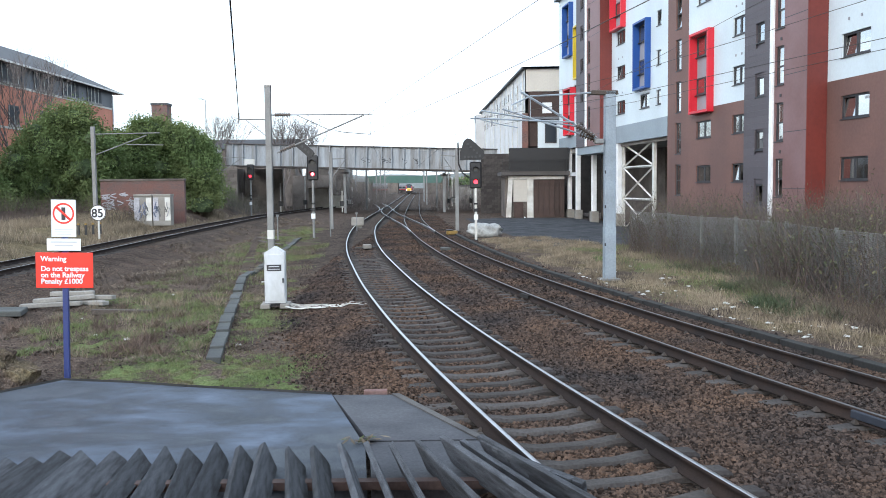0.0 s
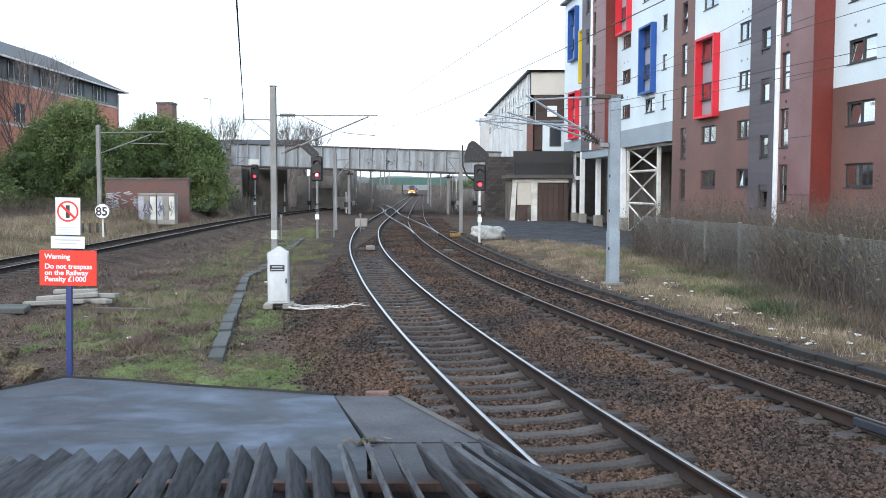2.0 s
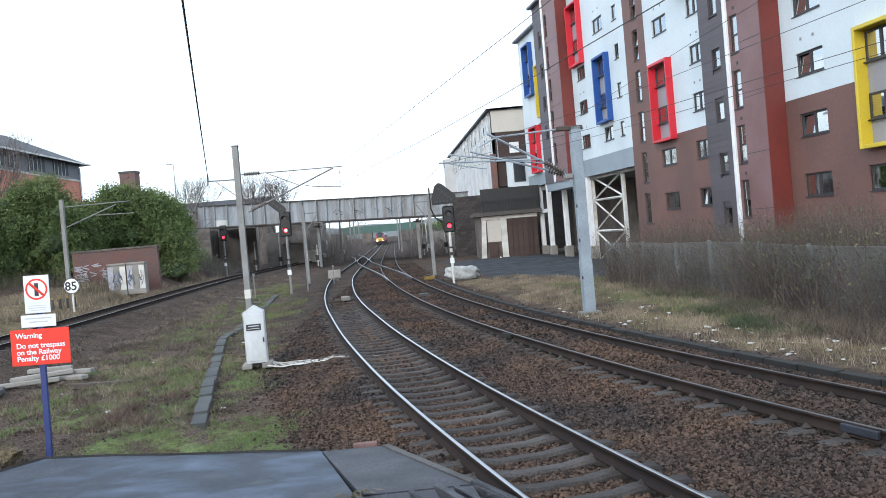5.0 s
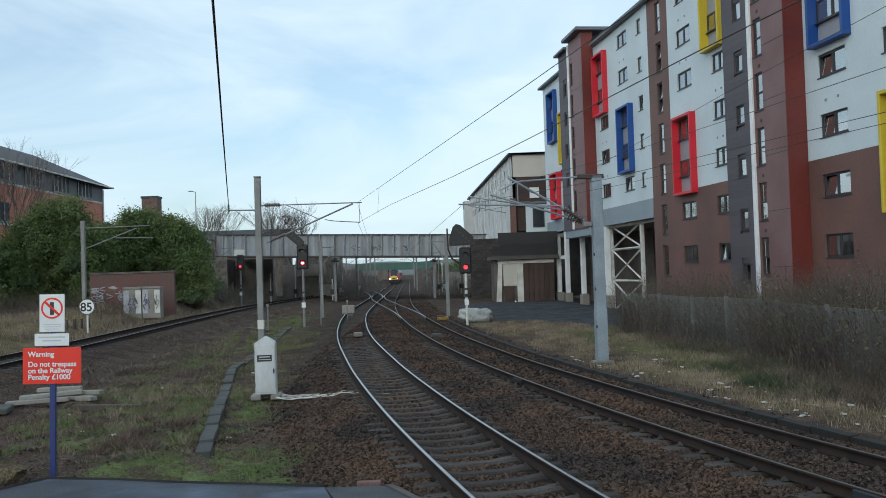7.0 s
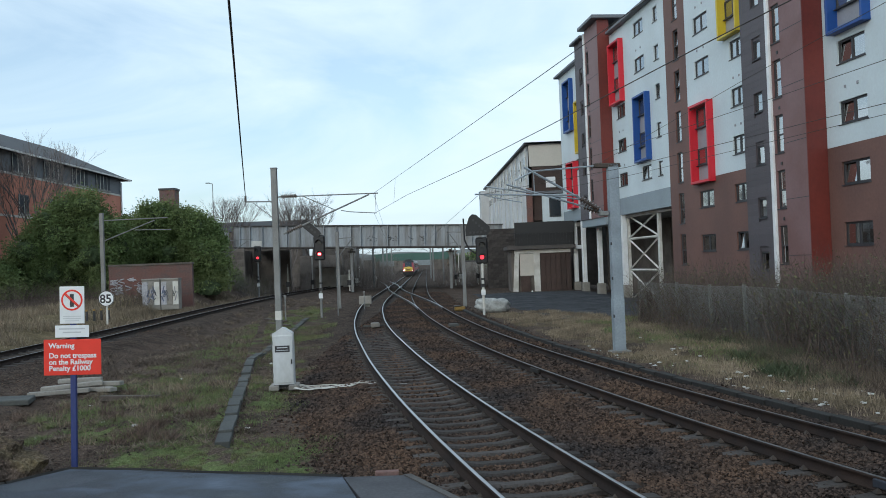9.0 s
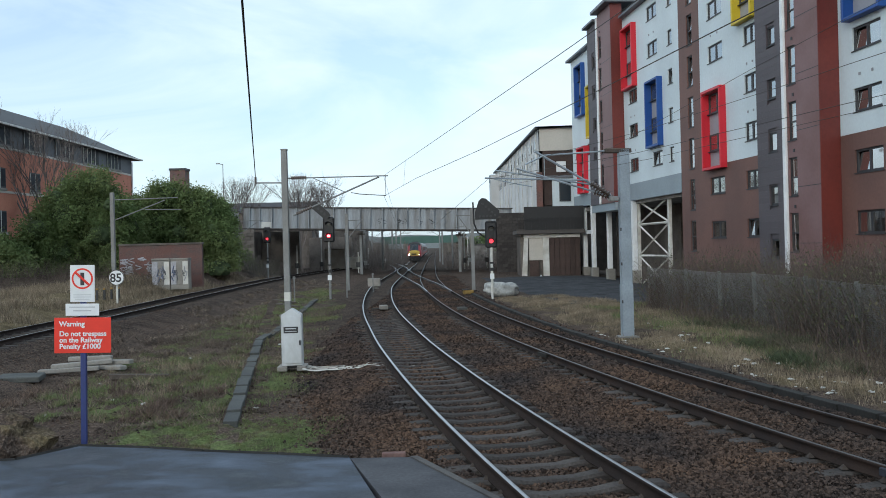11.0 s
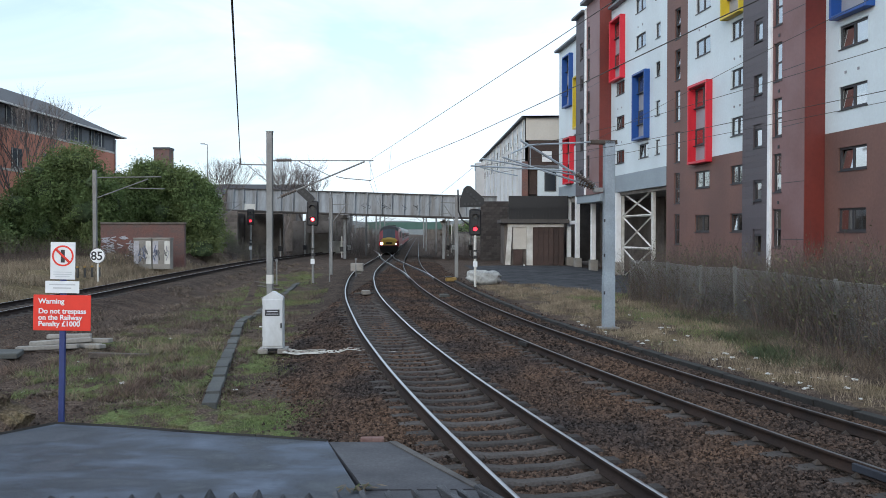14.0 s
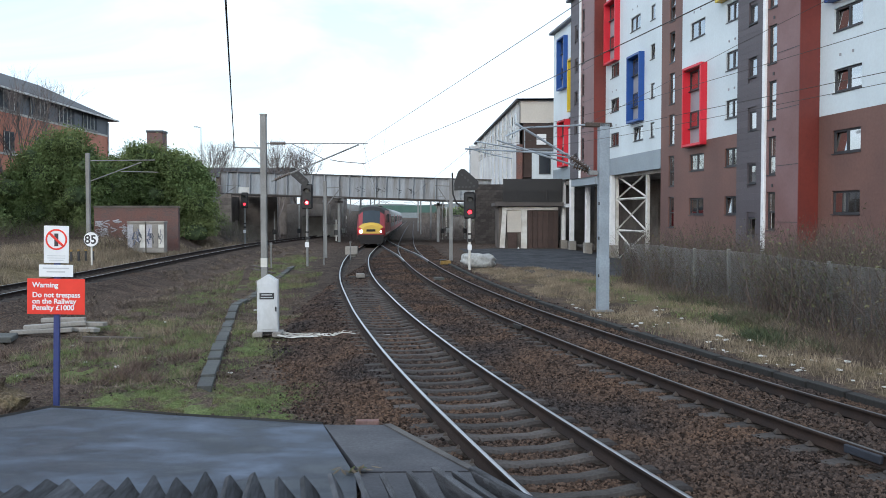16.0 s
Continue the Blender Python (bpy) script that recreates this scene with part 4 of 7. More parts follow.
def bay(name, u0, u1, low, wins, boxed):
    """One stretch of the main wall: brown or open below, white above."""
    holes = [(a, b, c, d) for a, b, c, d, *_ in wins]
    for a, b, c, d, colour in boxed:
        holes.append((a + 0.165, b - 0.165, c + 0.165, d - 0.165))
    split = 7.4
    cladding(name, u0, u1, split, 21.0, 0.0, [h for h in holes if h[3] > split], "render_white", label="off-white rendered wall")
    if low:
        cladding(name, u0, u1, -1.2, split - 0.003, 0.003, [h for h in holes if h[2] < split], low, label="brown clad lower wall")
    for a, b, c, d, mul in wins:
        window(a, b, c, d, 0.0, mul, tilt=rng.random() < 0.3)
        for e in (0.3, 0.75) if mul and d > 8 else ():
            u = a + (b - a) * e
            part("vent", boxes((u - 0.06, u + 0.06, 0.004, 0.04, d + 0.55, d + 0.67)), "spandrel", FLATS)
    for a, b, c, d, colour in boxed:
        surround(a, b, c, d, colour)
        u, w = a + 0.173, b - 0.173
        mid = (c + d) / 2
        window(u, w, d - 1.45, d - 0.22, 0.02, 1)
        part("spandrel", boxes((u - 0.03, w + 0.03, -0.2, -0.1, mid - 0.25, d - 1.45)), "spandrel", FLATS)
        window(u, w, mid - 1.3, mid - 0.25, 0.02, 1)
        part("spandrel", boxes((u - 0.03, w + 0.03, -0.2, -0.1, c + 0.19, mid - 1.3)), "spandrel", FLATS)


def w_col(u0, u1, ks, mul=1, z=SILL):
    return [(u0, u1, z + 2.75 * k, z + 2.75 * k + 1.05, mul) for k in ks]


# the stretch nearest the platform
bay("wall", 24.0, 42.75, "brown", w_col(39.4, 41.6, (0, 1, 2, 3, 6)) + w_col(34.6, 36.8, (0, 3, 4, 5, 6)) + w_col(29.5, 31.7, (0, 1, 2, 4, 5)) + w_col(25.4, 27.4, range(7)),
    [(38.9, 41.8, 12.45, 17.4, "box_blue"), (34.3, 36.7, 4.55, 9.5, "box_yellow")])
bay("wall", 49.2, 59.3, "brown", w_col(51.15, 52.8, (0, 1, 2, 3, 4)) + w_col(55.75, 57.95, (0, 1, 4, 5, 6)),
    [(55.4, 58.3, 7.1, 12.1, "box_red"), (51.0, 53.5, 15.15, 20.1, "box_yellow")])
bay("wall", 62.9, 75.4, None, w_col(72.0, 74.1, (2, 3, 4)) + w_col(67.2, 69.4, (5, 6)) + w_col(66.5, 68.6, (2,)) + w_col(64.2, 65.1, range(2, 7), 0),
    [(71.9, 74.8, 15.0, 20.0, "box_red"), (66.3, 69.1, 9.7, 14.7, "box_blue")])
bay("wall", 82.6, 92.4, None, w_col(86.2, 87.0, (4, 3), 0) + w_col(90.2, 91.6, (3, 5), 0),
    [(87.3, 90.0, 15.0, 20.0, "box_blue"), (83.5, 86.0, 12.5, 17.4, "box_yellow"), (86.9, 89.6, 7.5, 12.0, "box_red")])
# slim brown strip with tall windows
slim = [(60.5, 61.45, 2.0 + 2.74 * k, 4.05 + 2.74 * k) for k in range(7)]
cladding("wall", 59.3, 62.9, -1.2, 21.0, 0.006, slim, "brown", label="brown clad strip with tall windows")
for s in slim:
    window(*s, 0.0, 0, True, rng.random() < 0.25)


def tower(u0, u1, u2, base):
    """A stair tower that stands a metre proud: panelled front, weatherboarded flank, red side and a white rain pipe."""
    y = 1.0
    front = [(u1 - 0.95, u1 - 0.12, z, z + 1.9) for z in (2.05 + 2.75 * k for k in range(7)) if z > base]
    cladding("wall", u0 + 0.05, u1, base, 22.4, y, front, "brown_light", label="rosy brown stair tower front")
    for k in range(int((22.4 - base) / 2.75)):
        z = base + 0.9 + 2.75 * k
        part("panel_joint", boxes((u0 + 0.05, u1 - 1.0, y + 0.001, y + 0.012, z, z + 0.03)), "frame", FLATS)
    for f in front:
        window(*f, y, 0, True, rng.random() < 0.2)
        part("vent", boxes((f[0] + 0.2, f[0] + 0.35, y + 0.002, y + 0.03, f[3] + 0.25, f[3] + 0.4)), "frame", FLATS)
    part("side_wall", boxes((u0 - 0.003, u0 + 0.05, 0.012, y, base, 22.4)), "dark_red", FLATS, "dark red clad side of the stair tower")
    part("rain_pipe", boxes((u1 + 0.02, u1 + 0.32, y - 0.1, y + 0.12, base, 22.2), bevel=0.03), "white", FLATS, "white boxed rain pipe")
    a, b = u1 + 0.34, u2
    wins = [(a + 0.75, a + 1.7, z, z + 1.0) for z in (1.70 + 2.75 * k for k in range(7)) if z > base]
    z = base
    boards = {}
    while z < 21.9:
        z1 = min(z + 0.32, 21.9)
        cut = [w for w in wins if w[2] < z1 - 0.01 and w[3] > z + 0.01]
        for p, q in ([(a, b)] if not cut else [(a, cut[0][0]), (cut[0][1], b)]):
            key = (round(q - p, 3), round(z1 - z, 3))
            if key not in boards:
                me = mesh_of(boxes((0, q - p, -0.06, 0, 0.007, z1 - z)), "board")
                me.materials.append(M["grey_clad"])
                boards[key] = me
            shared("board", boards[key], FLATS, Matrix.Translation((p, y + 0.004, z)))
        z = z1
    cladding("wall", a, b, base, 21.9, y - 0.07, wins, "grey_clad", 0.2, "dark grey weatherboarded strip")
    for w in wins:
        window(*w, y - 0.02, 0)
    part("side_wall", boxes((b - 0.05, b, 0.012, y - 0.08, base, 21.9)), "grey_clad", FLATS)
    part("roof_edge", boxes((u0 - 0.45, u1 + 0.3, -4, y + 0.55, 22.42, 22.72), bevel=0.04), "soffit", FLATS, "overhanging tower roof edge")
    part("roof_edge", boxes((u1 + 0.32, u2 + 0.3, -4, y + 0.4, 21.92, 22.15), bevel=0.04), "soffit", FLATS)


tower(42.75, 45.9, 49.2, -1.2)
tower(75.4, 79.2, 82.6, 6.05)
for a, b in ((23.6, 42.3), (49.55, 75.0), (82.95, 93.0)):
    part("roof_edge", boxes((a, b, -13, 0.45, 21.02, 21.25), bevel=0.03), "soffit", FLATS, "dark grey overhanging roof edge")
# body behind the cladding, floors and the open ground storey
# solid block close behind the panes, coloured dark for unlit rooms
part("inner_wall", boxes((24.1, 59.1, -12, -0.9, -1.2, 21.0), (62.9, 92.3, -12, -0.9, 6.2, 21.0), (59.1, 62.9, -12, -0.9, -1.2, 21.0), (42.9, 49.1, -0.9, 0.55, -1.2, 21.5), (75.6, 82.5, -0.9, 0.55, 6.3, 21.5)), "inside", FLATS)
part("end_wall", boxes((23.7, 24.0, -12.3, 0.0, -1.2, 21.0)), "brown", FLATS)
part("end_wall", boxes((92.4, 92.6, -12.3, 0.0, 6.05, 21.0)), "render_white", FLATS)
part("steel_band", boxes((62.9, 75.4, -0.3, 0.04, 6.05, 7.39), (75.4, 82.6, -0.3, 0.9, 5.4, 6.04), (82.6, 92.5, -0.3, 0.04, 6.3, 7.39)), "band", FLATS, "blue-grey steel band over the open storey")
part("floor_slab", boxes((62.8, 92.5, -12, -0.32, 5.8, 6.18)), "concrete", FLATS)
part("back_wall", boxes((62.6, 92.5, -9.5, -9.2, -1.4, 5.78)), "brown_dark", FLATS)
part("back_wall", boxes((74.6, 92.5, -4.5, -4.3, -1.4, 5.78)), "stonework", FLATS, "grey-brown wall behind the columns")
for u in (89.4, 86.3, 81.1, 74.1):
    part("column", boxes((u - 0.22, u + 0.22, -0.4, 0.0, 0.4, 6.28), bevel=0.03), "white", FLATS, "white steel column")
    part("plinth", boxes((u - 0.38, u + 0.38, -0.55, 0.1, -1.2, 0.4), bevel=0.03), "concrete", FLATS, "grey concrete plinth")
part("tie_beam", boxes((86.54, 89.16, -0.3, -0.05, 3.6, 3.95)), "white", FLATS)


def lattice_frame(ua, ub, yy, w):
    """A braced bay of the open storey: two posts, rails and three tiers of crosses."""
    for u in (ua, ub):
        part("lattice_post", boxes((u - 1.4 * w, u + 1.4 * w, yy - w, yy + w, -1.2, 6.03), bevel=0.02), "white_dirty", FLATS)
    for z0, z1 in ((-0.9, 1.6), (1.6, 4.1), (4.1, 6.0)):
        for p, q in (((ua, yy, z0), (ub, yy, z1)), ((ub, yy + 0.02, z0), (ua, yy + 0.02, z1))):
            bm = bmesh.new()
            bar(bm, p, q, w)
            part("lattice_brace", bm, "white_dirty", FLATS, "white steel cross brace")
        bm = bmesh.new()
        bar(bm, (ua, yy - 0.02, z0), (ub, yy - 0.02, z0), w * 1.1)
        part("lattice_rail", bm, "white_dirty", FLATS)


lattice_frame(66.9, 74.0, -0.55, 0.12)
lattice_frame(63.6, 67.2, -2.8, 0.11)
lattice_frame(68.2, 74.6, -5.6, 0.11)


# ---- tarmac end, panels and timber guard ----
def prism(bm, pts, z0, z1, mi=0):
    lo, hi = [bm.verts.new((x, y, z0)) for x, y in pts], [bm.verts.new((x, y, z1)) for x, y in pts]
    n = len(pts)
    bm.faces.new(hi)
    bm.faces.new(lo[::-1])
    for i in range(n):
        bm.faces.new((lo[i], lo[(i + 1) % n], hi[(i + 1) % n], hi[i]))
    bmesh.ops.recalc_face_normals(bm, faces=bm.faces)
    return bm


edge = [(-8.5, 12.1), (-6.3, 12.62), (-5.75, 13.45), (-4.6, 13.2), (-3.72, 12.9), (-2.6, 12.62), (-1.56, 12.32)]
apron = part("pavement", prism(bmesh.new(), [(-8.5, 8.5), (-0.75, 8.5), (-0.88, 9.8)] + edge[::-1], -0.5, -0.1), "slab")
tagged(apron, "damp dark grey tarmac apron with pale scuffs and painted sheen", "pavement", kind="structure")
walkway = thing("walkway_panels", Matrix(), "two grey flat panels laid beside the tarmac", "walkway", kind="structure")
part("panel", prism(bmesh.new(), [(-0.85, 9.95), (0.36, 9.98), (-0.72, 12.2), (-1.53, 12.22)], -0.4, -0.085), "panel", walkway)
part("panel", prism(bmesh.new(), [(-0.71, 8.5), (0.8, 8.5), (0.38, 9.94), (-0.84, 9.91)], -0.4, -0.09), "panel", walkway, "paler grey panel")
part("edge_strip", prism(bmesh.new(), [(-0.72, 12.2), (-0.62, 12.22), (0.48, 9.96), (0.38, 9.96)], -0.4, -0.07), "edge_strip", walkway, "worn brown edging strip")

kerb = thing("edging", Matrix(), "thin dark edging along the tarmac with a brick at its end", "kerb", kind="structure")
for (xa, ya), (xb, yb) in zip(edge, edge[1:]):
    bm = bmesh.new()
    d = Vector((xb - xa, yb - ya, 0)).normalized() * 0.01
    bar(bm, Vector((xa, ya, -0.115)) + d, Vector((xb, yb, -0.115)) - d, 0.06)
    part("edge_board", bm, "kerb", kerb)
bk_ = part("brick", boxes((-0.16, 0.16, -0.06, 0.06, -0.04, 0.05), bevel=0.01), "brick_old", kerb, "loose red brick")
bk_.matrix_basis = pose(-0.95, 12.35, -0.1, 0, 0, 4)
lf = thing("dead_leaf_clump", pose(-0.9, 9.9, -0.09), "small clump of yellow-green dead leaves", "leaves")
q = random.Random(4)
for k in range(26):
    bm = bmesh.new()
    a = q.uniform(0, 6.28)
    c = Vector((q.gauss(0, 0.12), q.gauss(0, 0.05), q.uniform(0.0, 0.06)))
    u, w = Vector((math.cos(a), math.sin(a), q.uniform(-0.3, 0.5))) * 0.07, Vector((-math.sin(a), math.cos(a), q.uniform(-0.3, 0.3))) * 0.022
    bm.faces.new([bm.verts.new(c + o) for o in (-u, w, u, -w)])
    bmesh.ops.solidify(bm, geom=list(bm.faces), thickness=0.002)
    part("leaf", bm, "straw" if k % 3 else "grass", lf)

guard = thing("trespass_guard", Matrix(), "row of sharp-edged grey timbers on a rusty bearer", "trespass guard")
part("bearer", boxes((-7.2, 0.55, 8.34, 8.46, -0.1, -0.02)), "bearer", guard)
part("bearer", boxes((-7.2, 0.9, 7.5, 7.64, -0.1, -0.02)), "bearer", guard)


def plank_mesh(seed, half, n=2.2):
    """A flat board whose far end is cut on the slant, one corner reaching farthest."""
    r = random.Random(seed)
    bm = bmesh.new()
    w, h = half * r.uniform(0.88, 1.1), 0.055
    k = r.uniform(0.12, 0.3)
    prism(bm, [(-w, -n), (w, -n), (w, -k), (w * 0.5, -k * r.uniform(0.5, 0.8)), (-w * 0.9, 0.0), (-w, -0.02)], -h, 0)
    for v in bm.verts:
        v.co += Vector((r.uniform(-1, 1) * 0.008, 0, r.uniform(-1, 1) * 0.006))
    me = mesh_of(bm, "timber")
    me.materials.append(M["timber"])
    return me


wide, slim_boards = [plank_mesh(s, 0.145) for s in range(9)], [plank_mesh(s, 0.112) for s in range(20, 29)]
x = -7.2
i = 0
while x < 0.42:
    f = min(max((x + 4.8) / 2.6, 0), 1)
    g = max((x + 0.35) / 0.7, 0)
    e = min(max((x + 1.5) / 1.2, 0), 1)
    roll = 5 + 42 * f + 30 * e + random.uniform(-6, 6) * (0.4 + 0.6 * f)
    w = 0.145 if f < 0.5 else 0.112
    turn = random.uniform(-9, 5) * (1 - f) + 9 * f + 16 * min(max((x + 0.7) / 1.1, 0), 1) + random.uniform(-2.5, 2.5)
    shared("timber", (wide if f < 0.5 else slim_boards)[i * 4 % 9], guard, pose(x, 9.15 + random.uniform(-0.1, 0.1), -0.035 + w * math.sin(radians(roll)), random.uniform(-1.0, 0.3), roll, turn))
    x += 0.258 - 0.09 * g
    i += 1
stub_boards = [plank_mesh(s, 0.115, 0.95) for s in range(40, 44)]
for k in range(6):
    shared("timber", stub_boards[k % 4], guard, pose(0.42 + 0.055 * k, 9.12 - 0.12 * k, 0.06, 0, 80 + random.uniform(-3, 3), 25 + 2 * k))


# ---- signs ----
def board(name, x0, x1, z0, z1, y, material, parent, label=""):
    return part(name, boxes((x0, x1, y, y + 0.012, z0, z1), bevel=0.004), material, parent, label)


warn = thing("warning_sign", pose(-6.0, 14.2, -0.22, 0, 1.2, 4), "red railway warning board and white plates on a blue post", "sign")
part("post", boxes((-0.045, 0.045, 0, 0.06, -0.05, 2.78), bevel=0.008), "blue_post", warn, "dark blue steel post")
rb = board("warning_board", -0.44, 0.44, 1.43, 1.99, -0.02, "red_sign", warn, "red enamel board with white wording")
for txt, zz in (("Warning", 1.855), ("Do not trespass", 1.70), ("on the Railway", 1.60), ("Penalty £1000", 1.50)):
    lettering(txt, 0.112, "white", "lettering", rb, pose(-0.36, -0.026, zz))
wp = board("notice_plate", -0.26, 0.26, 2.02, 2.21, -0.03, "white", warn, "white plate with faint small print")
part("small_print", boxes((-0.2, 0.2, -0.034, -0.032, 2.145, 2.165), (-0.14, 0.14, -0.034, -0.032, 2.09, 2.11)), "faint", wp)
np_ = board("prohibition_plate", -0.19, 0.19, 2.235, 2.82, -0.02, "white", warn, "white plate with a red ring and slash")
part("red_ring", disc(bmesh.new(), (0, 2.605), 0.165, -0.024, -0.021, 32, 0.138), "red_sign", np_)
part("pictogram_bar", boxes((-0.03, 0.03, -0.0235, -0.021, 2.50, 2.70)), "ink", np_)
bm = bmesh.new()
bar(bm, (-0.105, -0.026, 2.705), (0.105, -0.026, 2.505), 0.026)
part("slash", bm, "red_sign", np_)
part("small_print", boxes((-0.14, 0.14, -0.024, -0.021, 2.345, 2.355), (-0.14, 0.14, -0.024, -0.021, 2.31, 2.32), (-0.11, 0.11, -0.024, -0.021, 2.275, 2.285)), "faint", np_)

speed = thing("speed_sign", pose(-17.9, 47, 0.5), "round white speed sign with black figures on a post", "sign")
part("post", boxes((-0.04, 0.04, 0.02, 0.1, -0.3, 1.2)), "white_dirty", speed)
pl = part("disc", disc(bmesh.new(), (0, 1.05), 0.41, -0.01, 0.01, 36), "white", speed, "white disc")
lettering("85", 0.62, "ink", "lettering", pl, pose(-0.34, -0.016, 0.83))
part("rim", disc(bmesh.new(), (0, 1.05), 0.41, -0.014, -0.011, 36, 0.375), "ink", pl)

# ---- trackside cabinet with its cables ----
cab = thing("trackside_cabinet", pose(-4.23, 22.7, -0.24, 0, 0, 5), "white trackside equipment cabinet with a peaked top", "equipment cabinet")
part("base", boxes((-0.25, 0.25, -0.2, 0.22, 0.04, 0.11)), "kerb", cab, "dark plinth")
for sx in (-1, 1):
    part("foot", boxes((0.24 * sx - 0.12, 0.24 * sx + 0.12, -0.34, 0.3, -0.02, 0.10), bevel=0.015), "concrete", cab, "pale concrete foot")
bm = bmesh.new()
prof = [(-0.255, 0.11), (0.255, 0.11), (0.255, 1.35), (0.245, 1.38), (0.03, 1.515), (-0.03, 1.515), (-0.245, 1.38), (-0.255, 1.35)]
lo, hi = [bm.verts.new((x, -0.2, z)) for x, z in prof], [bm.verts.new((x, 0.22, z)) for x, z in prof]
bm.faces.new(lo)
bm.faces.new(hi[::-1])
for k in range(8):
    bm.faces.new((lo[k], hi[k], hi[(k + 1) % 8], lo[(k + 1) % 8]))
bmesh.ops.recalc_face_normals(bm, faces=bm.faces)
part("body", bm, "cabinet", cab)
door = part("door", boxes((-0.238, 0.238, -0.222, -0.203, 0.16, 1.33), bevel=0.006), "cabinet", cab)
plate = part("label_plate", boxes((-0.19, 0.17, -0.23, -0.2225, 0.92, 1.08)), "ink", door, "black name plate with illegible writing")
part("lettering", boxes((-0.14, 0.12, -0.234, -0.2305, 1.02, 1.045), (-0.16, 0.14, -0.234, -0.2305, 0.96, 0.975)), "faint", plate)
part("handle", boxes((0.19, 0.225, -0.255, -0.223, 0.62, 0.74), bevel=0.005), "ink", door, "black door handle")
part("hinge", boxes((-0.263, -0.24, -0.225, -0.19, 1.1, 1.2), (-0.263, -0.24, -0.225, -0.19, 0.3, 0.4)), "mast", door)
for q in range(9):
    r = random.Random(q)
    bm = bmesh.new()
    pts = []
    for k in range(15):
        f = k / 14
        xx = -3.9 + 2.75 * f
        pts.append((xx, 22.5 - 0.1 * f + 0.42 * math.sin(3 + (4 + q % 3) * f + q * 1.7) * (1 - f) ** 0.7 + r.uniform(-0.03, 0.03), float(height(np.array(xx), np.array(22.5))) + 0.03 + 0.12 * math.exp(-7 * f) + r.uniform(0, 0.02)))
    tube(bm, pts if q < 2 else pts[:5 + q % 5], 0.009, 5)
    tagged(part("cable", bm, "white_dirty"), "white cable lying on the ballast beside the cabinet", "cable", "cabinet cables")


# ---- cable troughs ----
def trough(path, width, z, lid, label, material, seglen=0.95, hgt=0.18):
    t = thing("cable_trough", Matrix(), label, "cable trough", kind="structure")
    me = mesh_of(boxes((-width / 2, width / 2, 0, seglen - 0.012, -hgt, 0), bevel=0.01), "lid")
    me.materials.append(M[material])
    for (x0, y0), (x1, y1) in zip(path, path[1:]):
        d = math.hypot(x1 - x0, y1 - y0)
        n = max(1, int(d / seglen))
        a = math.degrees(math.atan2(y1 - y0, x1 - x0)) - 90
        for k in range(n):
            f = k / n
            xx, yy = x0 + (x1 - x0) * f, y0 + (y1 - y0) * f
            zz = z if z is not None else float(height(np.array(xx), np.array(yy))) + 0.10
            shared("lid", me, t, pose(xx, yy, zz + random.uniform(-0.012, 0.012), random.uniform(-0.6, 0.6), random.uniform(-1.5, 1.5), a + random.uniform(-0.7, 0.7)))
    return t


trough([(-4.1, 15.9), (-6.75, 30.2), (-6.95, 34.4), (-8.6, 54)], 0.26, None, True, "line of grey concrete cable trough lids over rough ground", "trough")
edge_pts = [(float(line_x("right", y)) + 1.95, float(y)) for y in np.arange(8, 58, 0.95)]
trough(edge_pts, 0.2, -0.12, True, "dark low trough wall along the outer rail", "kerb", hgt=0.3)

# ---- lumber, litter, bulk bag, small lineside things ----
lum = thing("concrete_beams", pose(-9.75, 23.6, -0.27, 0, 0, 4), "small heap of pale concrete trough pieces on rough ground", "concrete pieces")
for dx, dy, dz, ln, a in ((-0.45, -0.25, 0, 1.5, 6), (0.1, 0.15, 0, 1.4, -8), (-0.2, 0.0, 0.12, 1.5, 14), (0.55, 0.3, 0.11, 1.0, -16), (-0.1, 0.35, 0.22, 1.1, 4), (0.7, -0.1, 0.0, 0.6, -35)):
    p = part("beam", boxes((-ln / 2, ln / 2, -0.11, 0.11, 0, 0.11), bevel=0.015), "concrete", lum)
    p.matrix_basis = pose(dx, dy, dz, random.uniform(-3, 3), random.uniform(-3, 3), a)
slb = thing("concrete_slab", pose(-10.9, 22.1, -0.24, 2, 1, 12), "weathered grey concrete slab lying on the ground", "concrete slab")
part("slab", boxes((-0.75, 0.55, -0.35, 0.35, -0.06, 0.08), bevel=0.02), "trough", slb)
old = thing("spare_timber", pose(-7.9, 22.1, -0.27, 0, 1, -2), "grey old timber lying among dead weeds", "timber", "spare timbers")
part("beam", boxes((-0.75, 0.75, -0.08, 0.08, -0.06, 0.07), bevel=0.01), "bark", old)
mound = bmesh.new()
bmesh.ops.create_icosphere(mound, subdivisions=4, radius=1)
for v in mound.verts:
    v.co *= 1 + 0.25 * noise.noise(v.co * 2.2) + 0.12 * noise.noise(v.co * 7)
    v.co = Vector((v.co.x * 0.95, v.co.y * 0.7, max(v.co.z * 0.55, -0.1)))
mo = part("soil_mound", mound, "ground")
mo.matrix_basis = pose(-7.35, 13.75, -0.2)
tagged(mo, "small heap of brown soil and stones", "soil heap")
moa = mo.data.attributes.new("straw", "FLOAT", "POINT")
moa.data.foreach_set("value", np.array([0.2 + 0.3 * math.sin(7 * v.co.x + 9 * v.co.z) for v in mo.data.vertices], dtype=np.float32))


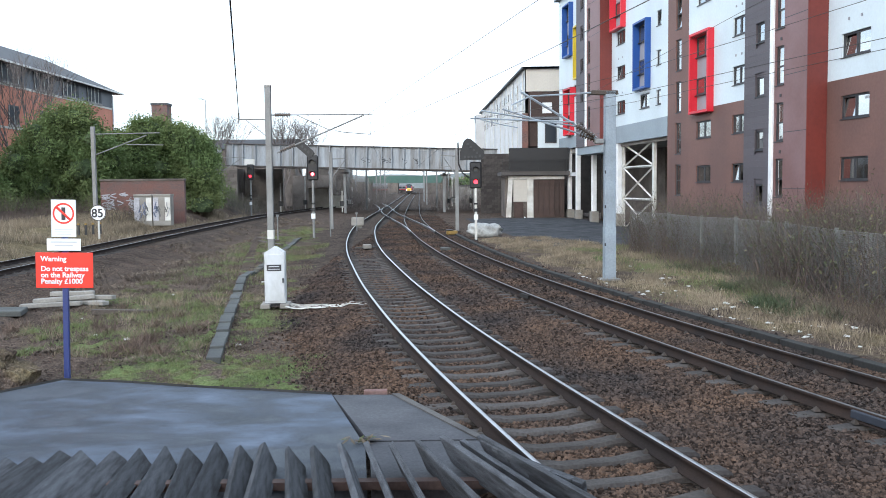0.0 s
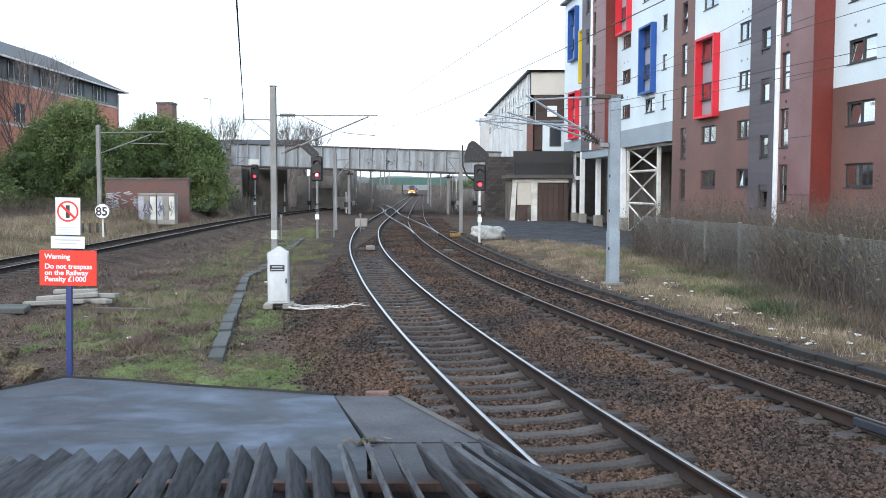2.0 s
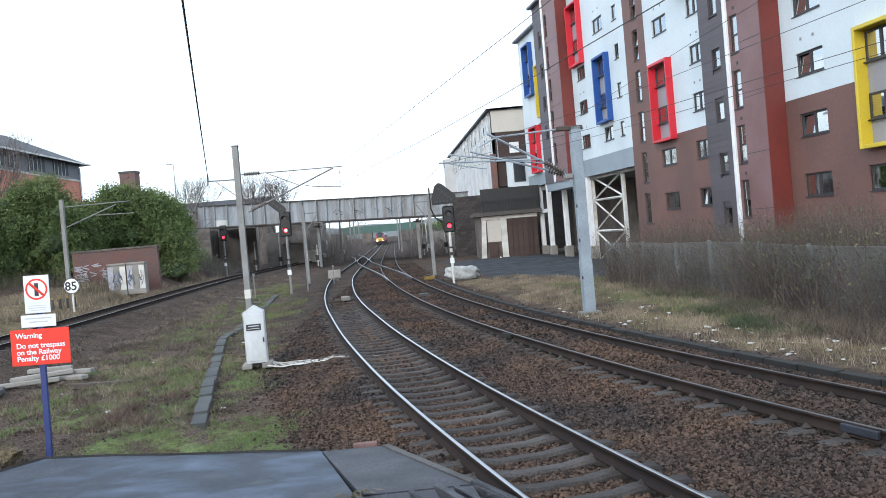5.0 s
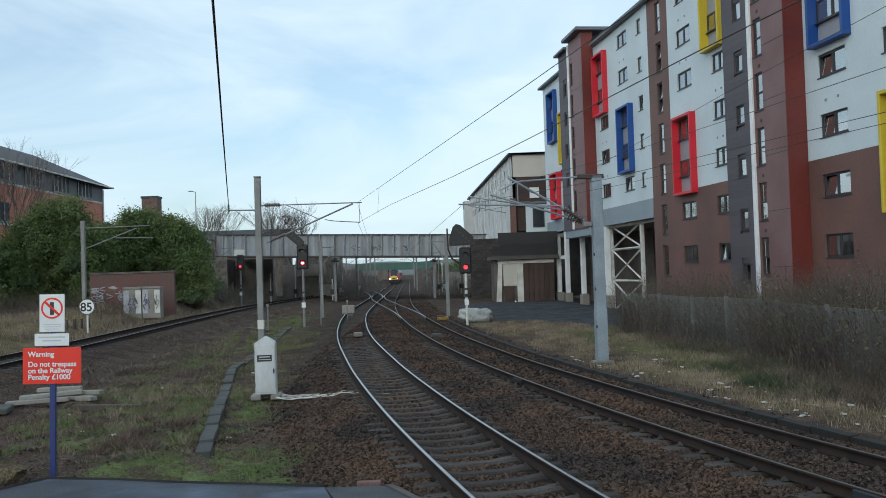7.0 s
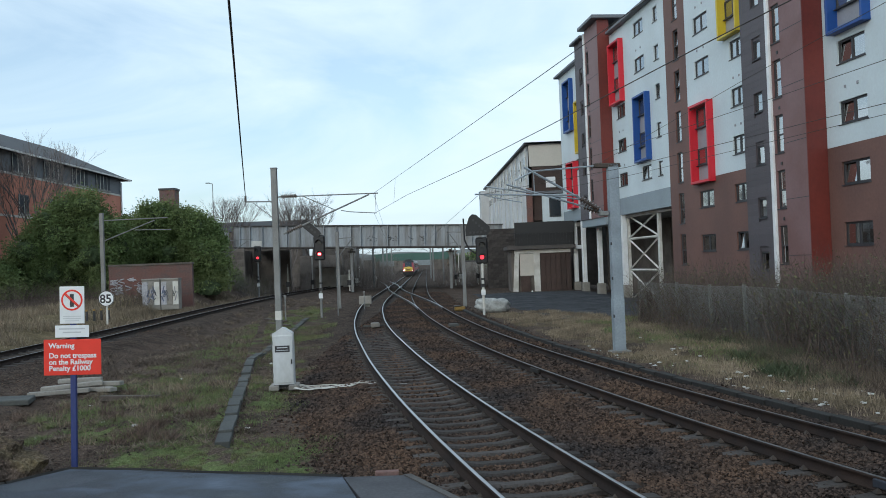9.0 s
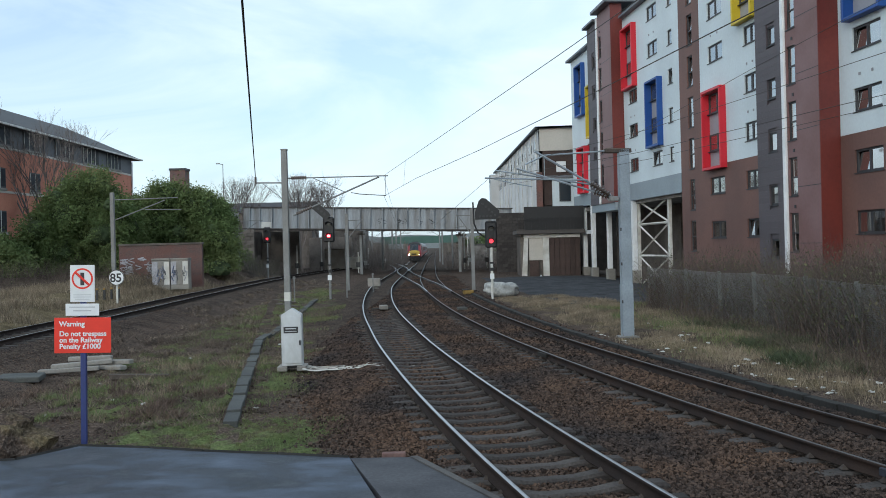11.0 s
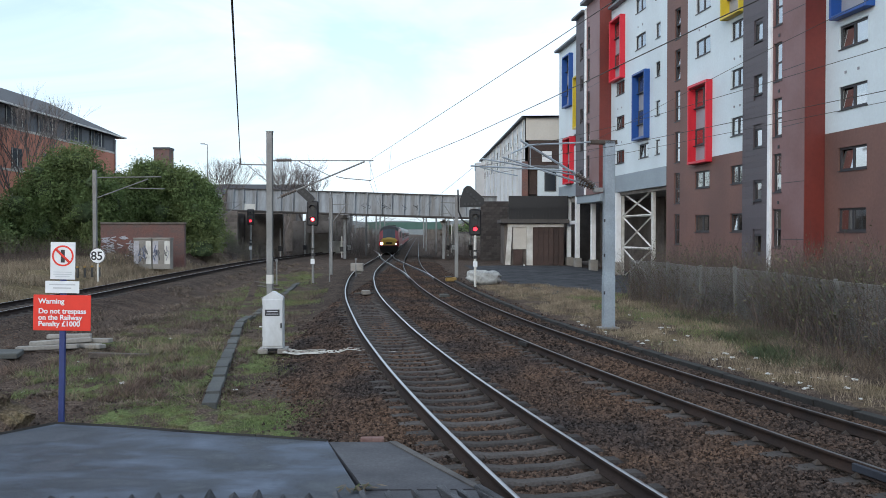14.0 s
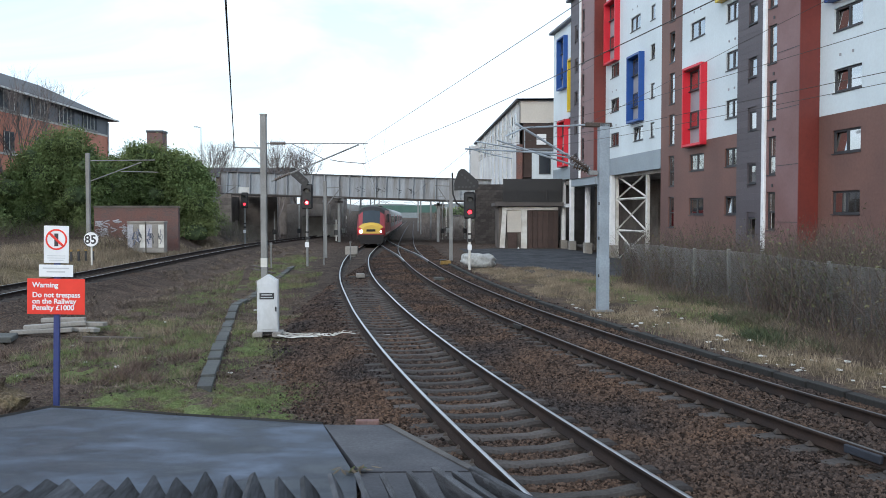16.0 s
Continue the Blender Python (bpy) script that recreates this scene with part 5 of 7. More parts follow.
def litter_piece(x, y, s, seed):
    r = random.Random(seed)
    bm = bmesh.new()
    bmesh.ops.create_icosphere(bm, subdivisions=2, radius=s)
    for v in bm.verts:
        v.co *= 1 + 0.9 * noise.noise(v.co * (1.7 / s) + Vector((seed, 0, 0)))
        v.co.z *= 0.35
    ob = part("litter", bm, "litter")
    ob.matrix_basis = pose(x, y, float(height(np.array(x), np.array(y))) + s * 0.2, 0, 0, r.uniform(0, 90))
    return tagged(ob, "scrap of pale litter on dry grass", "litter", "lineside litter")


rl = random.Random(9)
for k in range(130):
    y = 12.5 + 20 * rl.random() ** 1.9
    litter_piece(float(line_x("right", y)) + rl.uniform(3.0, 5.6), y, rl.uniform(0.02, 0.075), k)
for k in range(16):
    litter_piece(rl.uniform(-9, -3.6), rl.uniform(15, 32), rl.uniform(0.03, 0.07), 60 + k)
for k in range(10):
    litter_piece(rl.uniform(-4.0, -2.6), rl.uniform(12.9, 13.5), rl.uniform(0.015, 0.035), 80 + k)
bm = bmesh.new()
bmesh.ops.create_cube(bm, size=1)
bmesh.ops.subdivide_edges(bm, edges=bm.edges, cuts=9, use_grid_fill=True)
for v in bm.verts:
    q = v.co * 2
    rr = (abs(q.x) ** 4 + abs(q.y) ** 4 + abs(q.z) ** 4) ** 0.25
    v.co = v.co / max(rr, 0.5) * 1.0
    v.co += v.normal * (0.14 * noise.noise(q * 1.8) + 0.09 * noise.noise(q * 5))
    v.co = Vector((v.co.x * 1.95, v.co.y * 1.0, v.co.z * 0.8))
bag = part("bulk_bag", bm, "bag")
for p in bag.data.polygons:
    p.use_smooth = True
bag.matrix_basis = pose(2.55, 54, 0.1, 0, 4, 5)
tagged(bag, "sagging white woven bulk bag on the lineside", "bulk bag")


def track_box(x, y, z, a, mt, lbl):
    t = thing("track_unit", pose(x, y, z, 0, 0, a), lbl, "track equipment", "track units")
    part("housing", boxes((-0.2, 0.2, -0.28, 0.28, -0.2, 0.0), bevel=0.03), mt, t)
    part("foot", boxes((-0.55, 0.55, 0.34, 0.42, -0.2, -0.13)), "trough", t)
    return t


x0 = float(line_x("main", 42))
track_box(x0 + 0.12, 43.0, 0.02, 8, "concrete", "pale square track magnet unit between rails")
track_box(float(line_x("right", 41)) - 0.1, 41.0, -0.02, 12, "trough", "grey track magnet unit between rails")
for (xx, yy) in ((float(line_x("right", 10.6)) - 0.84, 10.6), (float(line_x("right", 23)) - 0.84, 23.0)):
    jt = thing("rail_joint", pose(xx, yy, -0.07, 0, 0, 16), "dark insulated joint bolted to a rail", "rail joint", "rail joints")
    part("fishplate", boxes((-0.03, 0.03, -0.3, 0.3, -0.05, 0.05), bevel=0.01), "joint_blue" if yy < 12 else "kerb", jt)
for k, (xx, yy) in enumerate(((-9.6, 50), (-10.2, 52.5))):
    sl = thing("spare_timber", pose(xx, yy, float(height(np.array(xx), np.array(yy))) + 0.06, 0, 0, 28), "old brown timber lying on grass", "timber", "spare timbers")
    part("beam", boxes((-0.12, 0.12, -2, 2, -0.06, 0.06), bevel=0.01), "bark", sl)


# ---- overhead line masts ----
def insulator(bm, a, b, r=0.07, n=6):
    a, b = Vector(a), Vector(b)
    d = (b - a).normalized()
    e = d.cross(Vector((0, 1, 0.3))).normalized()
    c = e.cross(d)
    steps = [(0.0, 0.5)]
    for k in range(n):
        steps += [((k + 0.12) / n, 0.5), ((k + 0.2) / n, 1.0), ((k + 0.6) / n, 1.0), ((k + 0.72) / n, 0.5)]
    steps.append((1.0, 0.5))
    rings = [[bm.verts.new(a.lerp(b, f) + (e * math.cos(2 * math.pi * i / 8) + c * math.sin(2 * math.pi * i / 8)) * r * w) for i in range(8)] for f, w in steps]
    for u, w in zip(rings, rings[1:]):
        for i in range(8):
            bm.faces.new((u[i], u[(i + 1) % 8], w[(i + 1) % 8], w[i]))
    bm.faces.new(rings[0][::-1])
    bm.faces.new(rings[-1])
    bmesh.ops.recalc_face_normals(bm, faces=bm.faces)
    return bm


ml = thing("overhead_line_mast", pose(-7.8, 41, -0.3), "grey steel overhead line mast with one long cantilever", "railway mast", "overhead line masts")
bm = prism(bmesh.new(), [(-0.13, -0.13), (0.13, -0.13), (0.13, -0.1), (0.025, -0.1), (0.025, 0.1), (0.13, 0.1), (0.13, 0.13), (-0.13, 0.13), (-0.13, 0.1), (-0.025, 0.1), (-0.025, -0.1), (-0.13, -0.1)], 0, 7.6)
part("post", bm, "mast", ml, "weathered grey H-section post")
part("cap", boxes((-0.15, 0.15, -0.15, 0.15, 7.6, 7.65)), "mast", ml)
part("band", boxes((-0.14, 0.14, -0.14, 0.14, 0.75, 1.15)), "white_dirty", ml, "white painted number band")
part("footing", boxes((-0.35, 0.35, -0.35, 0.35, -0.1, 0.15), bevel=0.03), "concrete", ml)
bm = bmesh.new()
tube(bm, ((-1.35, 0, 6.15), (0, 0, 6.12)), 0.035)
tube(bm, ((-1.35, 0, 6.2), (-1.35, 0, 6.0)), 0.03)
tube(bm, ((-1.0, 0, 6.1), (0, 0, 5.3)), 0.018)
part("feeder_arm", bm, "mast", ml)
part("insulator", insulator(bmesh.new(), (-1.33, 0, 6.15), (-1.33, 0, 6.42), 0.06), "insulator", ml)
bm = bmesh.new()
tube(bm, ((0.1, 0, 6.32), (4.7, 0, 6.32)), 0.03)
tube(bm, ((0.35, 0, 4.62), (4.3, 0, 6.28)), 0.04)
tube(bm, ((1.3, 0, 6.3), (2.75, 0, 5.62)), 0.022)
tube(bm, ((3.0, 0, 5.6), (3.4, 0, 5.52), (4.6, 0, 5.42)), 0.022)
tube(bm, ((4.58, 0, 6.32), (4.58, 0, 5.4)), 0.012)
part("cantilever", bm, "mast", ml, "thin tubular cantilever")
part("insulator", insulator(bmesh.new(), (0.5, 0, 4.7), (1.2, 0, 4.99), 0.09, 7), "insulator", ml)
part("insulator", insulator(bmesh.new(), (0.3, 0, 6.33), (1.0, 0, 6.33), 0.09, 7), "insulator", ml)

mr = thing("overhead_line_mast", pose(5.33, 28.9, -0.3, 0, 0, 8), "large pale grey overhead line mast with cantilevers", "railway mast", "overhead line masts")
bm = boxes((-0.17, 0.17, -0.12, 0.12, 0.45, 6.0), bevel=0.012)
part("post", bm, "mast_blue", mr, "pale blue-grey box section post")
part("foot", boxes((-0.18, 0.18, -0.13, 0.13, 0.05, 1.7)), "mast_blue", mr, "pale lower casing")
part("base_plate", boxes((-0.3, 0.3, -0.28, 0.28, 0.0, 0.05)), "mast", mr)
part("step_bolts", boxes((-0.2, -0.16, -0.15, -0.12, 2.3, 2.4), (-0.2, -0.16, -0.15, -0.12, 1.1, 1.2), (-0.2, -0.16, -0.15, -0.12, 3.4, 3.5)), "ink", mr)
part("head_bracket", boxes((-0.62, 0.24, -0.12, 0.12, 5.88, 6.02), bevel=0.02), "bark", mr, "brown head bracket")
part("bracket", boxes((-0.5, -0.2, -0.1, 0.1, 4.35, 4.5), bevel=0.02), "mast", mr)
bm = bmesh.new()
tube(bm, ((-0.55, 0, 5.95), (-2.6, -0.1, 5.82), (-3.2, -0.1, 5.55)), 0.03)
tube(bm, ((-0.45, 0, 4.55), (-2.9, -0.1, 5.95)), 0.04)
tube(bm, ((-0.45, 0.02, 4.5), (-3.3, 0.8, 5.5)), 0.035)
tube(bm, ((-1.2, -0.1, 5.02), (-4.5, -0.1, 5.14)), 0.028)
tube(bm, ((-4.35, -0.1, 5.22), (-4.35, -0.1, 4.98)), 0.025)
tube(bm, ((-4.2, -0.1, 5.1), (-3.4, -0.1, 4.92), (-3.0, -0.1, 4.85)), 0.018)
tube(bm, ((-1.0, 0.2, 4.9), (-3.9, 1.4, 5.5)), 0.028)
tube(bm, ((-2.6, -0.1, 5.85), (-2.6, -0.1, 5.05)), 0.014)
part("cantilever", bm, "mast_blue", mr, "grey tubular cantilever")
part("insulator", insulator(bmesh.new(), (-0.5, 0, 4.56), (-1.1, -0.02, 4.93), 0.1, 7), "insulator", mr, "dark ribbed insulator")
part("insulator", insulator(bmesh.new(), (-0.35, 0.1, 4.45), (-0.95, 0.2, 4.68), 0.1, 7), "insulator", mr, "dark ribbed insulator")


def far_mast(x, y, z, h, reach, label, side=1):
    t = thing("overhead_line_mast", pose(x, y, z), label, "railway mast", "overhead line masts")
    part("post", boxes((-0.12, 0.12, -0.12, 0.12, 0, h), bevel=0.01), "mast", t)
    bm = bmesh.new()
    if reach:
        tube(bm, ((0, 0, h - 0.5), (side * reach, 0, h - 0.45)), 0.035)
        tube(bm, ((0, 0, h - 1.9), (side * reach * 0.8, 0, h - 0.6)), 0.04)
        tube(bm, ((side * reach * 0.5, 0, h - 1.2), (side * reach * 1.05, 0, h - 1.25)), 0.03)
    else:
        tube(bm, ((0, 0, h - 0.4), (0.6, 0, h - 0.4)), 0.03)
    part("cantilever", bm, "mast", t)
    return t


far_mast(-23.0, 60, 0.5, 6.4, 4.4, "grey overhead line mast behind the farther track")
far_mast(-8.1, 66, -0.3, 5.6, 1.3, "slim grey mast beside the curved track")
far_mast(1.0, 62, -0.3, 5.6, 1.1, "slim grey mast beside the signal", -1)
far_mast(-21.5, 88, 0.2, 6.0, 2.5, "grey overhead line mast near the bridge abutment")
for k, (xx, yy) in enumerate(((-13.2, 128), (-10.2, 122), (-10.9, 150), (-2.6, 150), (-12.3, 180), (-3.6, 178), (-13.6, 215), (-0.8, 128), (-15.6, 150), (-12.6, 118), (0.6, 170), (-18.0, 190))):
    far_mast(xx, yy, -0.3, 7.0, 2.6, "distant overhead line mast beyond the bridge", 1 if xx < -9 else -1)


# ---- overhead wires ----
def wire(name, pts, r, label, sag=0.0):
    bm = bmesh.new()
    fine = []
    for a, b in zip(pts, pts[1:]):
        for k in range(12):
            f = k / 12
            p = Vector(a).lerp(Vector(b), f)
            p.z -= 4 * sag * f * (1 - f)
            fine.append(p)
    fine.append(Vector(pts[-1]))
    return tagged(part(name, tube(bm, fine, r, 5), "wire"), label, "overhead wire", "overhead wires")


def droppers(upper, lower, ys, r=0.004):
    for y in ys:
        def at(seg):
            f = (y - seg[0][1]) / (seg[1][1] - seg[0][1])
            return Vector(seg[0]).lerp(Vector(seg[1]), f)
        tagged(part("dropper_wire", tube(bmesh.new(), (at(upper), at(lower)), r, 4), "wire"), "thin dropper wire between two overhead wires", "overhead wire", "overhead wires")


mu, mlw = ((-3.3, 41, 6.02), (2.54, 12.4, 6.05)), ((-3.3, 41, 5.1), (3.3, 6.5, 4.9))
wire("catenary_wire", [mu[0], (1.82, 16.04, 6.05), mu[1], (8.2, -16, 6.2)], 0.007, "overhead catenary wire over the curved track")
wire("contact_wire", [mlw[0], (-1.3, 29.5, 5.0), (0.55, 21.0, 4.96), (1.71, 15.13, 4.95), (2.81, 9.38, 4.95), (8.0, -16, 4.9)], 0.007, "overhead contact wire over the curved track")
droppers(mu, mlw, (34.2,))
wire("feeder_wire", [(-9.13, 41, 6.13), (-2.6, 11.1, 6.25), (2.0, -12, 6.3)], 0.019, "thick black feeder cable above the lineside", 0.05)
wire("catenary_wire", [(2.75, 28.7, 5.5), (4.9, 23.5, 5.62), (6.2, 17.3, 5.62), (7.1, 12.3, 5.6), (11, -8, 5.7)], 0.006, "overhead catenary wire beside the flats")
wire("contact_wire", [(1.0, 28.0, 4.8), (4.3, 21.5, 4.85), (6.85, 12.1, 4.85), (12, -8, 4.9)], 0.006, "overhead contact wire beside the flats")
wire("contact_wire", [(1.6, 28.4, 4.62), (4.5, 21.5, 4.68), (7.0, 12.0, 4.72), (12.3, -8, 4.75)], 0.005, "second overhead contact wire beside the flats")
wire("catenary_wire", [(4.9, 28.9, 5.72), (6.6, 20, 6.5), (8.6, 11, 7.3)], 0.006, "overhead wire rising from the mast head")
wire("catenary_wire", [(-3.3, 41, 6.02), (-6.7, 103, 5.4), (-9, 200, 5.6)], 0.007, "overhead catenary wire towards the bridge", 0.2)
wire("contact_wire", [(-3.3, 41, 5.1), (-6.7, 103, 4.8), (-9, 200, 4.8)], 0.007, "overhead contact wire towards the bridge")
wire("contact_wire", [(1.0, 29, 4.85), (-3.2, 103, 4.7), (-6, 200, 4.8)], 0.007, "overhead contact wire under the bridge")


# ---- signals ----
def signal(x, y, z, h, label, kind, turn=0):
    t = thing("railway_signal", pose(x, y, z, 0, 0, turn), label, "railway signal", "colour light signals")
    part("post", tube(bmesh.new(), ((0, 0.12, 0), (0, 0.12, h - 1.4)), 0.075, 10), "white_dirty" if kind == "fan" else "mast", t, "pale tubular post")
    part("collar", boxes((-0.11, 0.11, 0.02, 0.24, 1.6, 1.78)), "black", t)
    part("collar", boxes((-0.11, 0.11, 0.02, 0.24, 2.0, 2.1)), "black", t)
    part("number_plate", boxes((-0.12, 0.12, -0.02, 0.0, 1.15, 1.45)), "white", t, "white blank identification plate")
    head = part("head", boxes((-0.34, 0.34, 0.0, 0.2, h - 1.5, h), bevel=0.08), "black", t, "black signal head with hoods")
    for k, zz in enumerate((h - 0.45, h - 1.12)):
        bm = bmesh.new()
        n = 10
        for i in range(n):
            a0, a1 = math.pi * i / n, math.pi * (i + 1) / n
            vs = [bm.verts.new((0.2 * math.cos(a), yy, zz + 0.2 * math.sin(a))) for a, yy in ((a0, 0.0), (a1, 0.0), (a1, -0.32), (a0, -0.32))]
            bm.faces.new(vs)
        bmesh.ops.remove_doubles(bm, verts=bm.verts, dist=0.001)
        bmesh.ops.solidify(bm, geom=list(bm.faces), thickness=0.012)
        part("hood", bm, "black", head)
        lens = part("lens", disc(bmesh.new(), (0, zz), 0.12, -0.02, -0.001, 20), "red_lamp" if k else "train_glass", head, "lit red lamp" if k else "unlit lens")
        if k and kind == "arm":
            part("lamp_core", disc(bmesh.new(), (0, zz), 0.06, -0.03, -0.021, 16), "white_core", lens)
    if kind == "fan":
        part("conduit", tube(bmesh.new(), ((-0.35, 0.2, h - 0.9), (-0.75, 0.2, h - 0.6), (-0.95, 0.2, h - 0.1), (-0.98, 0.2, h + 1.1)), 0.05, 6), "black", t)
    if kind == "arm":
        bm = bmesh.new()
        prof = [(-0.17, 0), (0.17, 0), (0.24, 0.2), (0.24, 1.15), (0.12, 1.33), (-0.12, 1.33), (-0.24, 1.15), (-0.24, 0.2)]
        prism(bm, prof, -0.1, 0.1)
        ind = part("route_indicator", bm, "black", t, "black tilted route indicator arm")
        ind.matrix_basis = pose(0.02, 0.08, h - 0.02, 0, -48, 0) @ pose(0, 0, 0, 90)
        for z0 in (0.25, 0.5, 0.75, 1.0):
            part("indicator_lamp", boxes((-0.07, 0.07, z0, z0 + 0.14, 0.101, 0.115)), "dark_metal", ind)
    if kind == "fan":
        bm = bmesh.new()
        prism(bm, [(-0.72, 0.0), (0.48, 0.02), (0.66, 0.22), (0.64, 0.5), (-0.1, 1.18), (-0.32, 1.22), (-0.5, 1.06), (-0.72, 0.4)], -0.12, 0.12)
        ind = part("route_indicator", bm, "black", t, "black fan-shaped route indicator")
        ind.matrix_basis = pose(-0.16, 0.06, h + 0.1, 90, 0, 0)
        for k in range(5):
            part("indicator_lamp", boxes((-0.34 + 0.17 * k, -0.22 + 0.17 * k, 0.82 - 0.16 * k, 0.94 - 0.16 * k, 0.121, 0.16)), "dark_metal", ind)
            if k < 4:
                part("indicator_lamp", boxes((-0.5 + 0.2 * k, -0.38 + 0.2 * k, 0.12, 0.24, 0.121, 0.16)), "dark_metal", ind)
    return t


signal(-7.72, 54, -0.25, 4.92, "two-aspect railway signal at red with a tilted route arm", "arm", 0)
signal(1.88, 51, -0.3, 4.4, "two-aspect railway signal at red with a fan-shaped indicator", "fan", 0)
signal(-18.2, 86, 0.0, 5.0, "distant railway signal at red beside the farther track", "plain", 0)
for xx, yy, hh in ((-6.9, 55.5, 3.9), (-9.5, 52, 1.4), (-5.9, 62, 1.2)):
    st = thing("lineside_post", pose(xx, yy, -0.3), "thin grey lineside post", "post", "lineside posts")
    part("post", tube(bmesh.new(), ((0, 0, 0), (0, 0, hh)), 0.04, 6), "mast", st)
    part("cap", boxes((-0.07, 0.07, -0.05, 0.05, hh, hh + 0.12)), "mast", st)
for k in range(26):
    q = random.Random(700 + k)
    xx, yy = (q.uniform(-21, -9.5), q.uniform(108, 190)) if k % 3 else (q.uniform(0.5, 7), q.uniform(110, 180))
    st = thing("lineside_post", pose(xx, yy, -0.4), "pale slim post beyond the bridge", "post", "far posts")
    part("post", boxes((-0.07, 0.07, -0.07, 0.07, 0, q.uniform(1.5, 5.5))), "white_dirty" if k % 2 else "concrete", st)
    part("plate", boxes((-0.25, 0.25, -0.12, -0.08, 0.9, 1.5)), "white_dirty" if k % 4 == 0 else "dark_metal", st)
pb = thing("lineside_cabinet", pose(-6.2, 66, -0.3), "small pale lineside box on legs", "equipment box")
part("body", boxes((-0.45, 0.45, -0.25, 0.25, 0.25, 0.85), bevel=0.03), "concrete", pb)
part("leg", boxes((-0.3, 0.3, -0.1, 0.1, 0, 0.25)), "concrete", pb)
pm = thing("point_machine", pose(0.55, 55, -0.2, 0, 0, 10), "orange-yellow point machine beside the rails", "point machine")
part("casing", boxes((-0.32, 0.32, -0.2, 0.2, 0, 0.26), bevel=0.05), "orange", pm)
part("lid", boxes((-0.34, 0.05, -0.22, 0.22, 0.26, 0.33), bevel=0.02), "dark_metal", pm)


# ---- wire fence with concrete posts ----
FENCE = [(8.6, 41.0), (9.1, 36.5), (9.45, 32.9), (9.95, 30.6), (10.2, 26.8), (10.0, 22.9), (10.1, 19.0), (10.6, 15.0), (11.4, 10.5), (12.4, 5.0)]
fence = thing("wire_fence", Matrix(), "chain-link fence on concrete posts with weeds behind", "fence")
for k, (a, b) in enumerate(zip(FENCE, FENCE[1:])):
    za, zb = (float(height(np.array(p[0]), np.array(p[1]))) for p in (a, b))
    pst = part("post", boxes((-0.058, 0.058, -0.055, 0.055, -0.2, 1.85), bevel=0.015), "post_grey", fence, "square concrete fence post")
    pst.matrix_basis = pose(a[0], a[1], za, 0, random.uniform(-1.5, 1.5), random.uniform(-10, 10))
    L = math.hypot(b[0] - a[0], b[1] - a[1])
    A, B = Vector((a[0] - 0.08, a[1], za)), Vector((b[0] - 0.08, b[1], zb))
    H = 1.75
    vs, fs = [], []
    r = 0.0031

    def strand(p, q):
        p, q = A.lerp(B, p[0] / L) + Vector((0, 0, 0.05 + p[1])), A.lerp(B, q[0] / L) + Vector((0, 0, 0.05 + q[1]))
        o = len(vs)
        for c in (p, q):
            vs.extend([c + Vector((-r, 0, -r)), c + Vector((r, 0, -r)), c + Vector((0, 0, 1.4 * r))])
        fs.extend([(o, o + 1, o + 4, o + 3), (o + 1, o + 2, o + 5, o + 4), (o + 2, o, o + 3, o + 5)])

    s = -H
    while s < L:
        for sg in (1, -1):
            u0, u1 = max(s, 0.0), min(s + H, L)
            if u1 > u0:
                strand((u0, (u0 - s) if sg > 0 else H - (u0 - s)), (u1, (u1 - s) if sg > 0 else H - (u1 - s)))
        s += 0.055
    for z in (0.02, H * 0.5, H):
        strand((0, z), (L, z))
    raw("wire_mesh", np.array([tuple(v) for v in vs]), np.array(fs), "mast", fence, "grey chain-link mesh")


